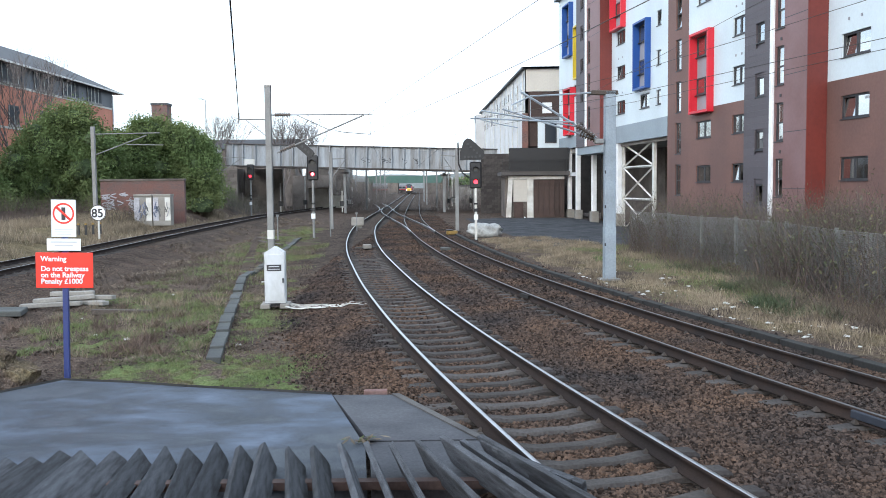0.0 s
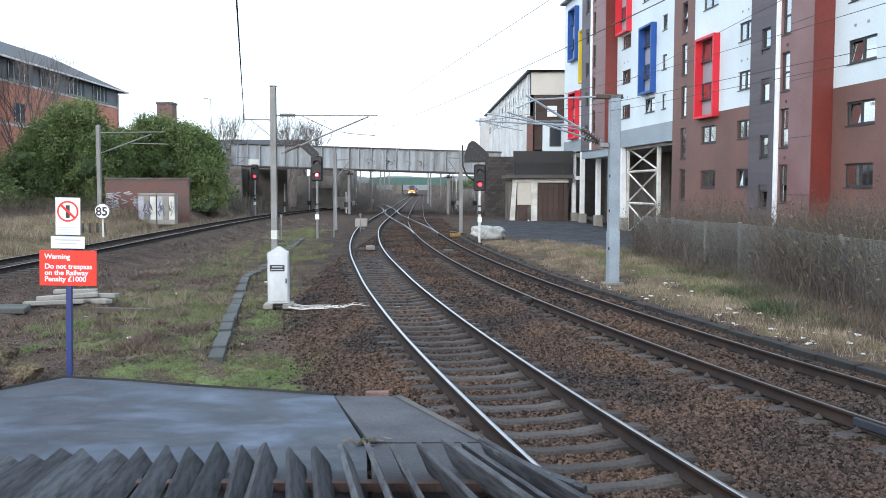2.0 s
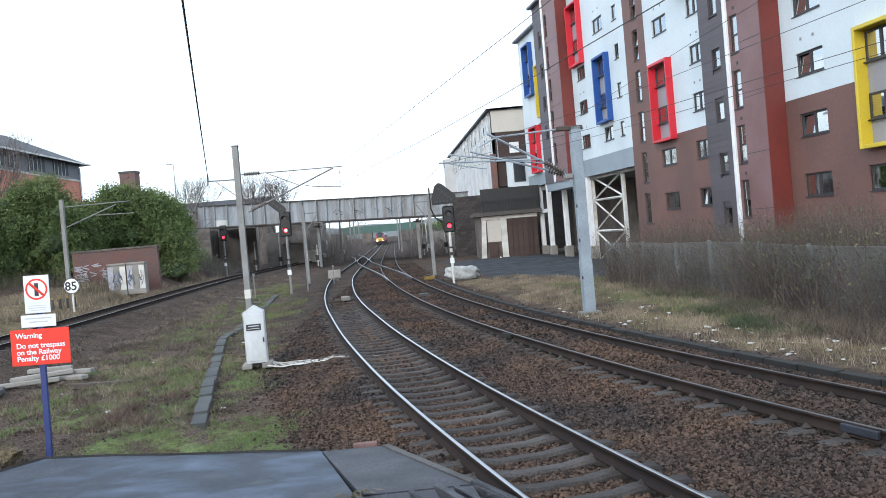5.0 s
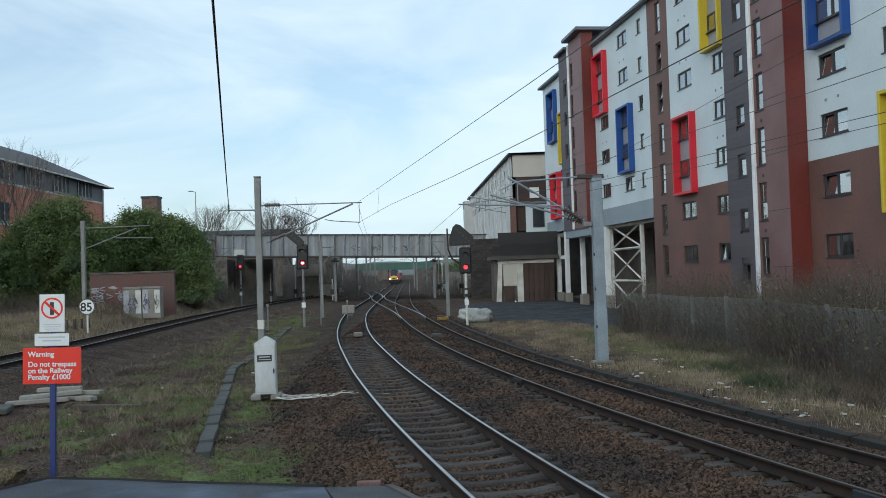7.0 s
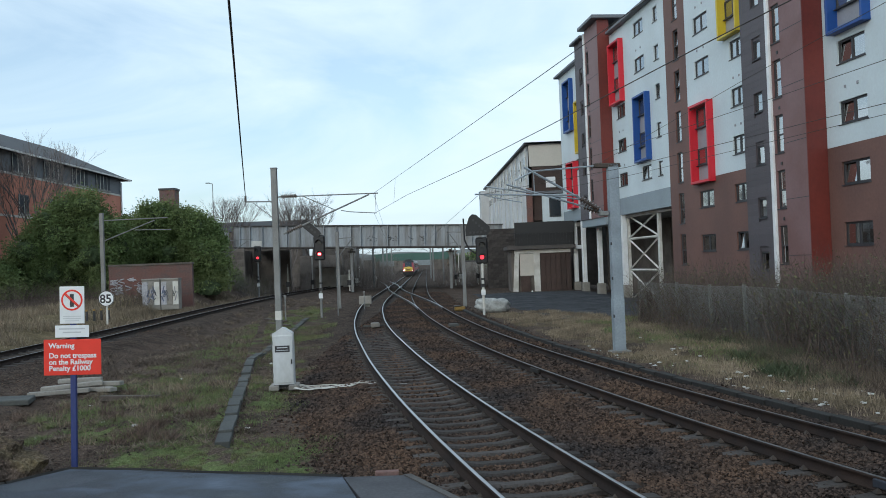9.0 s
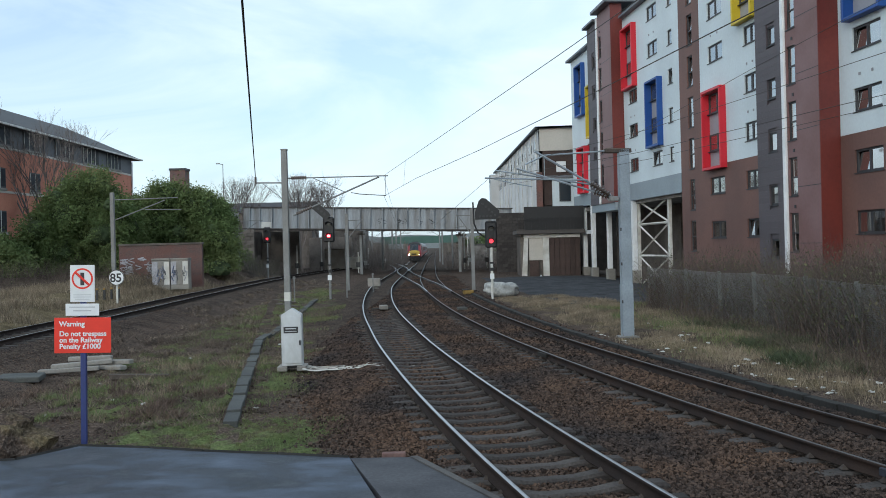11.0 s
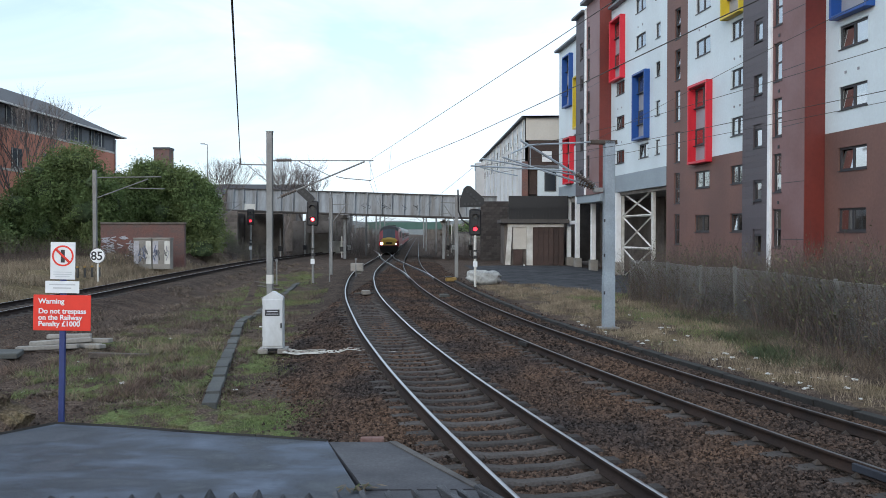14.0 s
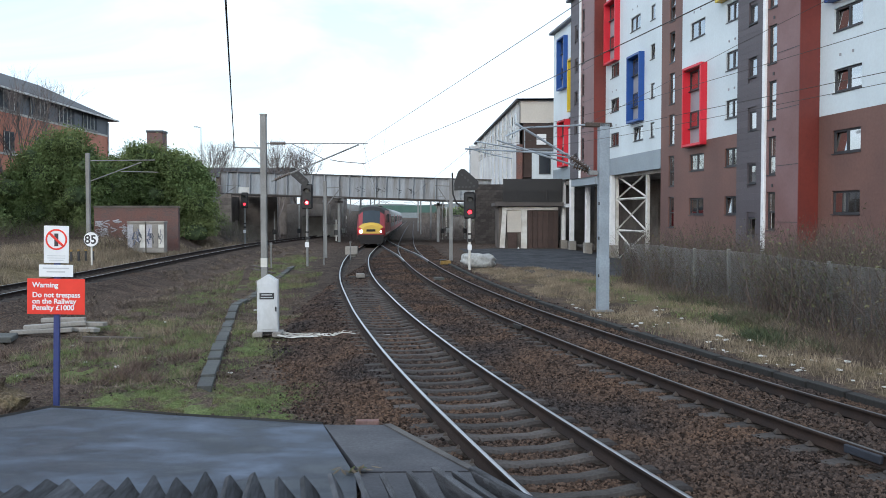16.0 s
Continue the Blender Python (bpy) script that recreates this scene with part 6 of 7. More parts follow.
# ---- plants ----
def leafy(name, label, m, lumps, n, size, seed, leaf="ivy", core=True, trunk=None):
    """Trunk, inner mass coloured dark as painted shade, and a ragged crown of many small leaves."""
    t = thing(name, m, label, "tree" if trunk else "bush")
    r = np.random.RandomState(seed)
    L = np.array(lumps, float)
    w = L[:, 3] * L[:, 5]
    tufts = max(n // 42, 16)
    k = r.choice(len(L), tufts, p=w / w.sum())
    d = r.randn(tufts, 3)
    d /= np.linalg.norm(d, axis=1, keepdims=True)
    tc = L[k, :3] + d * L[k, 3:6] * (0.78 + 0.30 * r.rand(tufts, 1))
    # leaves hang in sprays that point outwards from each tuft
    j = r.randint(0, tufts, n)
    reach = 0.24 * (size / 0.08) ** 0.5 * (0.6 + 0.8 * r.rand(tufts))[j]
    c = tc[j] + r.randn(n, 3) * reach[:, None] + d[j] * (reach * r.rand(n))[:, None]
    ok = c[:, 2] > 0.1
    c, j = c[ok], j[ok]
    n = len(c)
    a = d[j] * 0.7 + r.randn(n, 3) * 0.55 + np.array([0, 0, -0.25])
    a /= np.linalg.norm(a, axis=1, keepdims=True)
    b = np.cross(a, r.randn(n, 3))
    b /= np.linalg.norm(b, axis=1, keepdims=True)
    s = size * (0.5 + r.rand(n, 1))
    v = np.stack([c - a * s, c + b * s * 0.45, c + a * s, c - b * s * 0.45], 1).reshape(-1, 3)
    raw("crown", v, np.arange(4 * n).reshape(-1, 4), leaf, t, "dense small leaves", "stuff")
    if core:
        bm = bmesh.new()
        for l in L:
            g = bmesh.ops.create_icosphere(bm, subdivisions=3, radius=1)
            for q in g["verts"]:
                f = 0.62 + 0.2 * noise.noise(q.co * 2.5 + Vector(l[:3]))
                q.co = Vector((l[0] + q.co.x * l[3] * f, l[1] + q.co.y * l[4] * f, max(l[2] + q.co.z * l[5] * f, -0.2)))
        part("inner_crown", bm, "ivy_dark", t, "inner branches and leaves, shade painted into a darker green")
    for x, y, rr, h in trunk or ():
        part("trunk", tube(bmesh.new(), ((x, y, -0.5), (x + 0.1, y, h * 0.5), (x, y, h)), rr, 8, rr * 0.5), "bark", t)
    return t


def clumps(seed, n, x0, x1, y0, y1, top, r0, r1):
    q = random.Random(seed)
    out = []
    for _ in range(n):
        x = q.uniform(x0, x1)
        e = 1 - (2 * (x - x0) / (x1 - x0) - 1) ** 2
        r = q.uniform(r0, r1)
        z = q.uniform(0.1, 1) * max(top * (0.45 + 0.55 * e) - r, 0.4)
        out.append((x, q.uniform(y0, y1), z, r, r, r * 0.9))
    return out


def under_profile(seed, n, profile, y0, y1, r0, r1):
    """Lumps that fill a bush up to its outline (x, top)."""
    q = random.Random(seed)
    xs, tops = [p[0] for p in profile], [p[1] for p in profile]
    out = []
    for i in range(n):
        x = q.uniform(xs[0] + 0.5, xs[-1] - 0.5)
        r = q.uniform(r0, r1)
        top = min(float(np.interp(u, xs, tops)) for u in (x - r * 0.6, x, x + r * 0.6))
        z = max(top - r - 0.4, 0.5) * (1.0 if i % 2 else q.uniform(0.12, 0.95))
        out.append((x, q.uniform(y0, y1), z, r, r, r * 0.9))
    return out


leafy("evergreen_tree", "large rounded evergreen bush beside the railway", pose(-30, 70, 0.8), under_profile(1, 70, [(-7.5, 2.8), (-5.1, 3.5), (-3.8, 4.8), (-2.4, 6.0), (-1.3, 7.4), (-0.2, 8.5), (1.5, 9.1), (2.9, 8.8), (3.7, 7.4), (4.6, 5.6), (5.2, 2.0)], -1.6, 2.2, 0.7, 1.5) + [(0.3, 1.2, 3.0, 3.4, 1.2, 2.8), (1.6, 1.2, 5.8, 1.5, 0.8, 1.6)], 140000, 0.09, 21, trunk=[(0, 0.5, 0.25, 5), (-2, 1, 0.2, 4)])
leafy("evergreen_tree", "tall spreading evergreen bush above a brick wall", pose(-25, 80, 0.9), under_profile(2, 76, [(-5.2, 4.5), (-4.2, 5.9), (-3.3, 7.4), (-1.9, 8.2), (-0.5, 8.5), (1.0, 8.3), (2.5, 7.9), (3.8, 7.1), (4.7, 5.6), (5.0, 3.4)], -1.6, 2.2, 0.7, 1.5) + [(-0.2, 1.2, 3.2, 3.6, 1.2, 3.0), (0.2, 1.2, 5.2, 2.6, 0.9, 1.6)], 140000, 0.095, 22, trunk=[(0, 0.5, 0.25, 5), (2, 1, 0.2, 4)])
leafy("evergreen_tree", "dark evergreen bush low on the bank", pose(-36.5, 66, 0.8), clumps(3, 20, -4, 4.5, -1.5, 1.5, 4.6, 0.8, 1.4), 60000, 0.105, 23, trunk=[(0, 0.5, 0.2, 3)])
leafy("ivy_bush", "ivy and shrubs over the stone wing wall", pose(-22.0, 99, 0.3), clumps(4, 12, -4.4, -1.6, -1.0, 1.2, 3.4, 0.4, 0.8), 9000, 0.14, 24, trunk=[(0, 0.5, 0.1, 2)])


def bare_tree(name, label, m, h, seed, spread_=0.5, depth=6, r0=0.16, material="bark", forks=(2, 3, 3), thin=0.62):
    t = thing(name, m, label, "tree")
    q = random.Random(seed)
    limbs, twigs = bmesh.new(), bmesh.new()

    def grow(p, d, ln, rr, k):
        e = p + d * ln
        mid = p.lerp(e, 0.5) + Vector((q.uniform(-1, 1), q.uniform(-1, 1), 0)) * ln * 0.06
        tube(limbs if k > 2 else twigs, (p, mid, e), rr, 6 if k > 3 else 3, rr * 0.68, cap=False)
        if k == 0:
            return
        for _ in range(q.choice(forks) if k < depth else 5):
            nd = (d + Vector((q.uniform(-1, 1), q.uniform(-1, 1), q.uniform(-0.35, 0.75))) * spread_ * 1.3).normalized()
            grow(p.lerp(e, q.uniform(0.65, 1.0)), nd, ln * q.uniform(0.62, 0.85), rr * thin, k - 1)

    grow(Vector((0, 0, -0.3)), Vector((q.uniform(-0.05, 0.05), 0, 1)), h * 0.27, r0, depth)
    part("trunk", limbs, material, t, "grey trunk and limbs")
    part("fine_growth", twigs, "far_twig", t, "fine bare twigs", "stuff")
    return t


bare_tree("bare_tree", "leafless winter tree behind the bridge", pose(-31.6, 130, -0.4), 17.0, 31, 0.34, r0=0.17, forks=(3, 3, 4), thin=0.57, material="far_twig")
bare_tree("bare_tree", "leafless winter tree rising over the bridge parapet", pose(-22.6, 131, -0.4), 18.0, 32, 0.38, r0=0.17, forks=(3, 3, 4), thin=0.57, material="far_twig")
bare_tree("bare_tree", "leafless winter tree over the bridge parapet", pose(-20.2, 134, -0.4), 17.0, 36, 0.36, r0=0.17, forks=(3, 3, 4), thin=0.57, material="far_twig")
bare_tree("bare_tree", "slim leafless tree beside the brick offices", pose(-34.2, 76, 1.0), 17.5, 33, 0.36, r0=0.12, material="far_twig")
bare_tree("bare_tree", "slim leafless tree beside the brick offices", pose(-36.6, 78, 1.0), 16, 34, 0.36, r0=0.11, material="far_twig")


def thicket(label, spots, seed, h, twigs_per, leaves, wood="twig"):
    """A tangle of thin upright stems with sparse leaves."""
    t = thing("lineside_scrub", Matrix(), label, "shrub")
    r = np.random.RandomState(seed)
    V, F, LV = [], [], []
    for x, y, s in spots:
        z = float(height(np.array(x), np.array(y)))
        for _ in range(twigs_per):
            b = np.array([x + r.randn() * s * 0.5, y + r.randn() * s * 0.5, z - 0.05])
            d = np.array([r.randn() * 0.3, r.randn() * 0.3, 1.0])
            ln = h * s * (0.45 + 0.65 * r.rand())
            w = 0.006 + 0.006 * r.rand()
            p = [b]
            for j in range(3):
                d = d + np.array([r.randn() * 0.22, r.randn() * 0.22, -0.06])
                p.append(p[-1] + d / np.linalg.norm(d) * ln / 3)
            a = r.rand() * 6.28
            o = np.array([np.cos(a), np.sin(a), 0]) * w
            for j in range(3):
                k = len(V)
                q = 1 - 0.28 * j
                V += [p[j] - o * q, p[j] + o * q, p[j + 1] + o * q * 0.7, p[j + 1] - o * q * 0.7]
                F.append((k, k + 1, k + 2, k + 3))
            for _ in range(r.poisson(leaves)):
                f = r.rand() ** 0.7 * 3
                j = min(int(f), 2)
                c = p[j] + (p[j + 1] - p[j]) * (f - j) + r.randn(3) * 0.05
                u, w2 = r.randn(3) * 0.022, r.randn(3) * 0.013
                LV += [c - u, c + w2, c + u, c - w2]
    raw("tangled_growth", np.array(V), np.array(F), wood, t, "tangled thin brown stems", "stuff")
    if LV:
        raw("leaves", np.array(LV), np.arange(len(LV)).reshape(-1, 4), "berryleaf", t, "sparse olive and brown leaves", "stuff")


def fence_spots(seed, n, y0, y1, off0, off1):
    r = random.Random(seed)
    out = []
    fy, fx = [p[1] for p in FENCE][::-1], [p[0] for p in FENCE][::-1]
    for _ in range(n):
        y = r.uniform(y0, y1)
        out.append((float(np.interp(y, fy, fx)) + r.uniform(off0, off1), y, r.uniform(0.7, 1.25)))
    return out


thicket("bare brown scrub growing behind the wire fence", fence_spots(1, 120, 25, 41, 0.2, 3.2), 41, 2.5, 100, 4)
thicket("leafy olive scrub growing behind the wire fence", fence_spots(2, 130, 12, 27, 0.2, 3.2), 42, 2.6, 90, 5)
thicket("straggly dead stems along the foot of the fence", fence_spots(3, 40, 14, 40, -0.7, 0.1), 43, 0.9, 24, 2)
thicket("brown brambles on the bank below the bushes", [(random.Random(k).uniform(-33, -21), 62 + random.Random(k + 99).uniform(-6, 5), 1.0) for k in range(60)], 44, 1.6, 30, 4)
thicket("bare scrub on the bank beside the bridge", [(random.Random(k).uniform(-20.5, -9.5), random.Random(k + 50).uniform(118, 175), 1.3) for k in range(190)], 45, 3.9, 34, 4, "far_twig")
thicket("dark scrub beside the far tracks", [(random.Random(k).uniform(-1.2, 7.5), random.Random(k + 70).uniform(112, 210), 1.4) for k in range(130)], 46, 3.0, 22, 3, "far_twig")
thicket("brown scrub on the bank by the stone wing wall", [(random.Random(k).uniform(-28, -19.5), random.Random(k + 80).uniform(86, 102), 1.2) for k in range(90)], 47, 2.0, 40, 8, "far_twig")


# ---- road bridge ----
BR = thing("road_bridge", pose(-9.4, 105, 0, 0, 1.76, 0), "grey-white riveted steel plate girder road bridge", "bridge")
part("girder", boxes((-15.7, 15.5, -0.02, 0.06, 4.98, 7.38)), "bridge", BR, "grey-white girder web, stained")
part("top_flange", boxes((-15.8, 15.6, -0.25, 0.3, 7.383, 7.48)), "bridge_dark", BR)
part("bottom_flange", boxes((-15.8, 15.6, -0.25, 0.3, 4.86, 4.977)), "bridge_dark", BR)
stf = mesh_of(boxes((-0.045, 0.045, -0.30, -0.023, 4.98, 7.38)), "stiffener")
stf.materials.append(M["bridge"])
for k in range(22):
    shared("stiffener", stf, BR, Matrix.Translation((-15.2 + k * 1.43 + (0.25 if k % 3 == 0 else 0), 0, 0)))
part("patch_plate", boxes((-13.8, -12.3, -0.06, -0.021, 5.0, 5.7), bevel=0.01), "white_dirty", BR)
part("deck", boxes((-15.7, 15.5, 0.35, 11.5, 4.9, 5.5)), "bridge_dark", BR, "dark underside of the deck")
part("girder", boxes((-15.7, 15.5, 11.6, 11.7, 4.98, 7.38)), "bridge", BR)
part("hanging_pipe", tube(bmesh.new(), ((-15.5, -0.12, 4.8), (15.3, -0.12, 4.8)), 0.07, 6), "bridge_dark", BR)
r = random.Random(12)
for k in range(9):
    x = r.uniform(-2, 8)
    bm = bmesh.new()
    pts = [(x + 0.3 * math.sin(j * r.uniform(0.6, 1.4)), -0.03, 5.6 + 0.12 * j + r.uniform(-0.1, 0.1)) for j in range(6)]
    tube(bm, pts, 0.025, 4)
    part("spray_mark", bm, "dark_metal", BR)


def masonry(name, label, x0, x1, y, z0, z1, sx, sz, seed, depth=0.5, stone="stonework"):
    """A rough wall of separate blocks with recessed joints."""
    t = thing(name, pose(x0, y, z0), label, "wall", kind="structure")
    part("backing", boxes((0.02, x1 - x0 - 0.02, 0.06, depth, 0, z1 - z0)), stone, t)
    q = random.Random(seed)
    cache = {}
    z, row = 0.0, 0
    while z < z1 - z0 - 0.05:
        u = -(row % 2) * sx * 0.5
        while u < x1 - x0:
            a, b = max(u, 0), min(u + sx, x1 - x0)
            if b - a > 0.1:
                key = round(b - a, 2)
                if key not in cache:
                    me = mesh_of(boxes((0.01, b - a - 0.01, 0, 0.1, 0.01, sz - 0.01), bevel=0.015), "stone")
                    me.materials.append(M[stone])
                    cache[key] = me
                shared("stone", cache[key], t, Matrix.Translation((a, q.uniform(-0.03, 0.02), z)))
            u += sx
        z += sz
        row += 1
    return t


masonry("wing_wall", "sooty stone wing wall at the bridge end", -26.5, -23.4, 103.5, -0.2, 5.0, 0.9, 0.42, 3)
masonry("bridge_abutment", "sooty dark stone bridge abutment beside the goods door", 4.3, 8.4, 101, -0.9, 6.3, 0.62, 0.3, 4, stone="soot")
for xx, w, lb in ((-11.4, 0.35, "steel column under the bridge"), (0.2, 0.35, "steel column under the bridge"), (3.8, 0.35, "steel column under the bridge")):
    pr = thing("bridge_pier", pose(xx, 106, -0.3), lb, "bridge pier", "bridge piers")
    part("shaft", boxes((-w, w, 0.0, 10, 0, 4.9 - 0.031 * (xx + 9.4)) if w > 0.5 else (-0.16, 0.16, 0, 0.3, 0, 4.95 - 0.031 * (xx + 9.4)), bevel=0.02), "stonework" if w > 0.5 else "mast", pr)
    part("capital", boxes((-w - 0.1, w + 0.1, -0.05, 0.4, 4.55 - 0.031 * (xx + 9.4), 4.75 - 0.031 * (xx + 9.4))), "bridge_dark", pr)
bk = thing("retaining_wall", Matrix(), "dark soot-stained retaining wall beyond the bridge", "wall", kind="structure")
part("wall_panel", boxes((-25.5, -20.6, 117.2, 118, -0.3, 5.2)), "stonework", bk)
part("wall_panel", boxes((-20.5, -14.6, 124, 125, -0.3, 4.4)), "stonework", bk)
part("wall_panel", boxes((-26.2, -25.6, 105, 118, -0.3, 5.2)), "stonework", bk)
part("wall_panel", boxes((8.4, 9.0, 101.6, 150, -0.9, 6.0)), "stonework", bk)
rd = thing("road_bank", Matrix(), "raised road bank behind the bridge end", "embankment", kind="structure")
part("bank", boxes((-75, -26.6, 104, 118, -0.5, 5.6)), "stonework", rd)
part("parapet", boxes((-75, -25.2, 103.6, 103.9, 5.6, 7.2)), "bridge", rd)

pw = thing("concrete_wall", Matrix(), "pale concrete wall with faded paint beyond the bridge", "wall", kind="structure")
part("wall_panel", boxes((-17.2, -14.6, 116, 116.3, -0.3, 2.6)), "concrete", pw)
part("wall_panel", boxes((-14.5, -12.4, 117, 117.3, -0.3, 1.7)), "white_dirty", pw)
part("coping", boxes((-17.3, -14.5, 115.9, 116.4, 2.604, 2.75)), "stonework", pw)

# ---- goods building and its door, on the far side ----
gd = thing("goods_entrance", pose(6.1, 88, -0.62), "white-framed brown goods door below a dark deck", "entrance building")
part("wall", boxes((0.0, 5.8, 0.3, 6, 0, 4.25)), "stonework", gd)
bm = bmesh.new()
prism(bm, [(0.05, 0), (0.55, 0), (0.75, 4.2), (0.35, 4.2)], -0.0, 0.28)
part("frame_post", bm, "white_dirty", gd, "white slanted post").matrix_basis = pose(0, 0.28, 0, 90)
part("frame_post", boxes((2.15, 2.75, 0, 0.28, 0, 4.0), bevel=0.02), "white_dirty", gd, "white door post")
part("lintel", boxes((0.3, 5.75, -0.02, 0.3, 3.95, 4.3), bevel=0.02), "white_dirty", gd)
part("side_panel", boxes((0.8, 2.14, 0.1, 0.28, 1.8, 3.94)), "shed_end", gd, "beige panel")
part("small_door", boxes((0.85, 1.75, 0.05, 0.25, 0, 1.75)), "brown_dark", gd)
plank = mesh_of(boxes((0.01, 0.48, 0.12, 0.25, 0, 3.9)), "plank")
plank.materials.append(M["brown_dark"])
for k in range(6):
    shared("plank", plank, gd, Matrix.Translation((2.78 + 0.5 * k, 0, 0)))
part("deck", boxes((-0.4, 6.2, -0.5, 6, 4.35, 4.7)), "bridge_dark", gd)
part("dark_screen", boxes((0.4, 6.2, 0.2, 0.35, 4.72, 7.0)), "black", gd, "black boarded screen")
rails = bmesh.new()
for k in range(24):
    box(rails, -0.3 + 0.27 * k, -0.27 + 0.27 * k, -0.4, -0.37, 4.7, 5.9)
box(rails, -0.3, 6.1, -0.42, -0.35, 5.9, 5.96)
part("railing", rails, "black", gd, "black metal railing")
tri = bmesh.new()
prism(tri, [(-0.3, 0), (0.3, 0), (0, 0.5)], -0.01, 0.01)
ws = thing("warning_triangle", pose(7.9, 87, -0.75), "small white warning triangle leaning by the door", "sign")
part("plate", tri, "white", ws).matrix_basis = pose(0, 0, 0.05, 90)

SH = thing("corrugated_shed", pose(8.75, 95, 5.2), "long white corrugated shed with a sloping roofline", "industrial building")
L = 58.0
fx = -0.036
bm = bmesh.new()
n = 60
prev = None
for k in range(n + 1):
    y = L * k / n
    row = [bm.verts.new((fx * y + (0.05 if k % 2 else -0.05), y, z)) for z in (0, 9.6)]
    if prev:
        bm.faces.new((prev[0], row[0], row[1], prev[1]))
    prev = row
part("side_wall", bm, "shed", SH, "white corrugated side wall")
for k in range(12):
    y = 1.5 + 4.7 * k
    p = part("wall_rib", boxes((-0.18, -0.1, -0.12, 0.12, 0, 9.5)), "white_dirty", SH)
    p.matrix_basis = pose(fx * y, y, 0)
    for z in (6.3, 7.7):
        p = part("window", boxes((-0.14, 0.02, 0.5, 3.4, z, z + 0.9)), "train_glass", SH)
        p.matrix_basis = pose(fx * y, y, 0)
part("end_wall", boxes((0.06, 7.5, 0.0, 0.3, 7.3, 9.6)), "shed_end", SH, "beige gable panel")
part("brown_wall", boxes((0.3, 4.4, -0.4, 0.2, 1.6, 7.2)), "brown_dark", SH, "brown weathered annex wall")
part("annex_wall", boxes((1.2, 7.5, -0.9, -0.42, 1.2, 4.3)), "render_white", SH, "white annex wall")
aw = part("annex_window", boxes((1.9, 3.1, -0.98, -0.91, 1.9, 4.0)), "frame", SH)
part("pane", boxes((2.0, 3.0, -1.0, -0.985, 2.0, 3.9)), "train_glass", aw)
part("annex_window", boxes((1.7, 2.7, -0.5, -0.41, 5.0, 6.1)), "white", SH)
part("annex_roof", boxes((0.2, 7.6, -1.1, 0.1, 4.35, 4.6)), "soffit", SH)
part("lean_wall", boxes((-0.4, 0.2, -0.8, -0.1, 1.4, 5.0)), "brick_old", SH)
part("roof_edge", boxes((-0.25, 7.8, -0.3, -0.1, 9.62, 9.8)), "soffit", SH)
bm = bmesh.new()
vs = [bm.verts.new(p) for p in ((-0.4, -0.3, 9.82), (-0.4 + fx * L, L, 9.82), (9 + fx * L, L, 9.9), (9, -0.3, 9.9), (-0.4, -0.3, 9.6), (-0.4 + fx * L, L, 9.6), (9 + fx * L, L, 9.7), (9, -0.3, 9.7))]
for q in ((0, 1, 2, 3), (7, 6, 5, 4), (0, 4, 5, 1), (1, 5, 6, 2), (2, 6, 7, 3), (3, 7, 4, 0)):
    bm.faces.new([vs[i] for i in q])
part("roof", bm, "roof", SH)
part("tower_box", boxes((-3.2, -1.2, 52, 58, 0, 9.0)), "shed", SH)
part("inner_body", boxes((0.4, 8, 0.35, 20, -5.4, 9.5)), "inside", SH)

# ---- brick offices on the bank ----
OF = thing("office_building", pose(-37.86, 105, 0.85, 0, 0, 0), "three-storey red brick offices with a dark hipped roof", "office building")
part("brick_wall", boxes((-0.3, 0, -60, 0, 0, 11.2), (-11.6, -0.3, -0.3, 0, 0, 13.0), bevel=0.0), "brick", OF, "red brick wall")
part("frieze", boxes((-0.3, -0.02, -60, 0, 11.2, 13.0)), "strip", OF, "grey top storey strip")
part("brick_wall", boxes((-11.6, -11.3, -60, -0.3, 0, 13.0)), "brick", OF)
part("quoin_band", boxes((-0.02, 0.05, -60, 0, 11.0, 11.2), (-0.02, 0.04, -60, 0, 7.3, 7.5)), "shed_end", OF)
part("down_pipe", tube(bmesh.new(), ((0.12, -0.25, 0.2), (0.12, -0.25, 12.6)), 0.09, 6), "white", OF, "white down pipe")
for k in range(9):
    y = -3.1 - 6.3 * k
    for z, h, nn in ((11.35, 1.55, 4), (7.7, 1.7, 2), (4.0, 1.8, 2)):
        wdt = 0.98 * nn
        c = y - 2.4
        w = part("window", boxes((-0.05, 0.07, c - wdt / 2, c + wdt / 2, z, z + h)), "frame", OF)
        for j in range(nn):
            a = c - wdt / 2 + 0.98 * j
            part("pane", boxes((0.072, 0.09, a + 0.08, a + 0.9, z + 0.12, z + h - 0.12)), "dark_pane", w)
            part("mullion", boxes((0.072, 0.12, a - 0.03, a + 0.03, z, z + h)), "white_dirty", w)
        part("sill", boxes((0.0, 0.14, c - wdt / 2 - 0.1, c + wdt / 2 + 0.1, z - 0.2, z - 0.01)), "concrete", w)
bm = bmesh.new()
vs = [bm.verts.new(p) for p in ((0.75, -61, 13.0), (0.75, 1.2, 13.0), (-12.3, 1.2, 13.0), (-12.3, -61, 13.0), (-5.6, -54, 16.0), (-5.6, -5.1, 16.2))]
for q in ((0, 1, 5, 4), (1, 2, 5), (2, 3, 4, 5), (3, 0, 4), (3, 2, 1, 0)):
    bm.faces.new([vs[i] for i in q])
part("roof", bm, "roof", OF, "dark slate hipped roof")
part("gutter", boxes((0.7, 0.86, -61, 1.3, 12.87, 13.03), (-12.3, 0.86, 1.15, 1.3, 12.87, 13.03)), "white_dirty", OF, "white gutter")

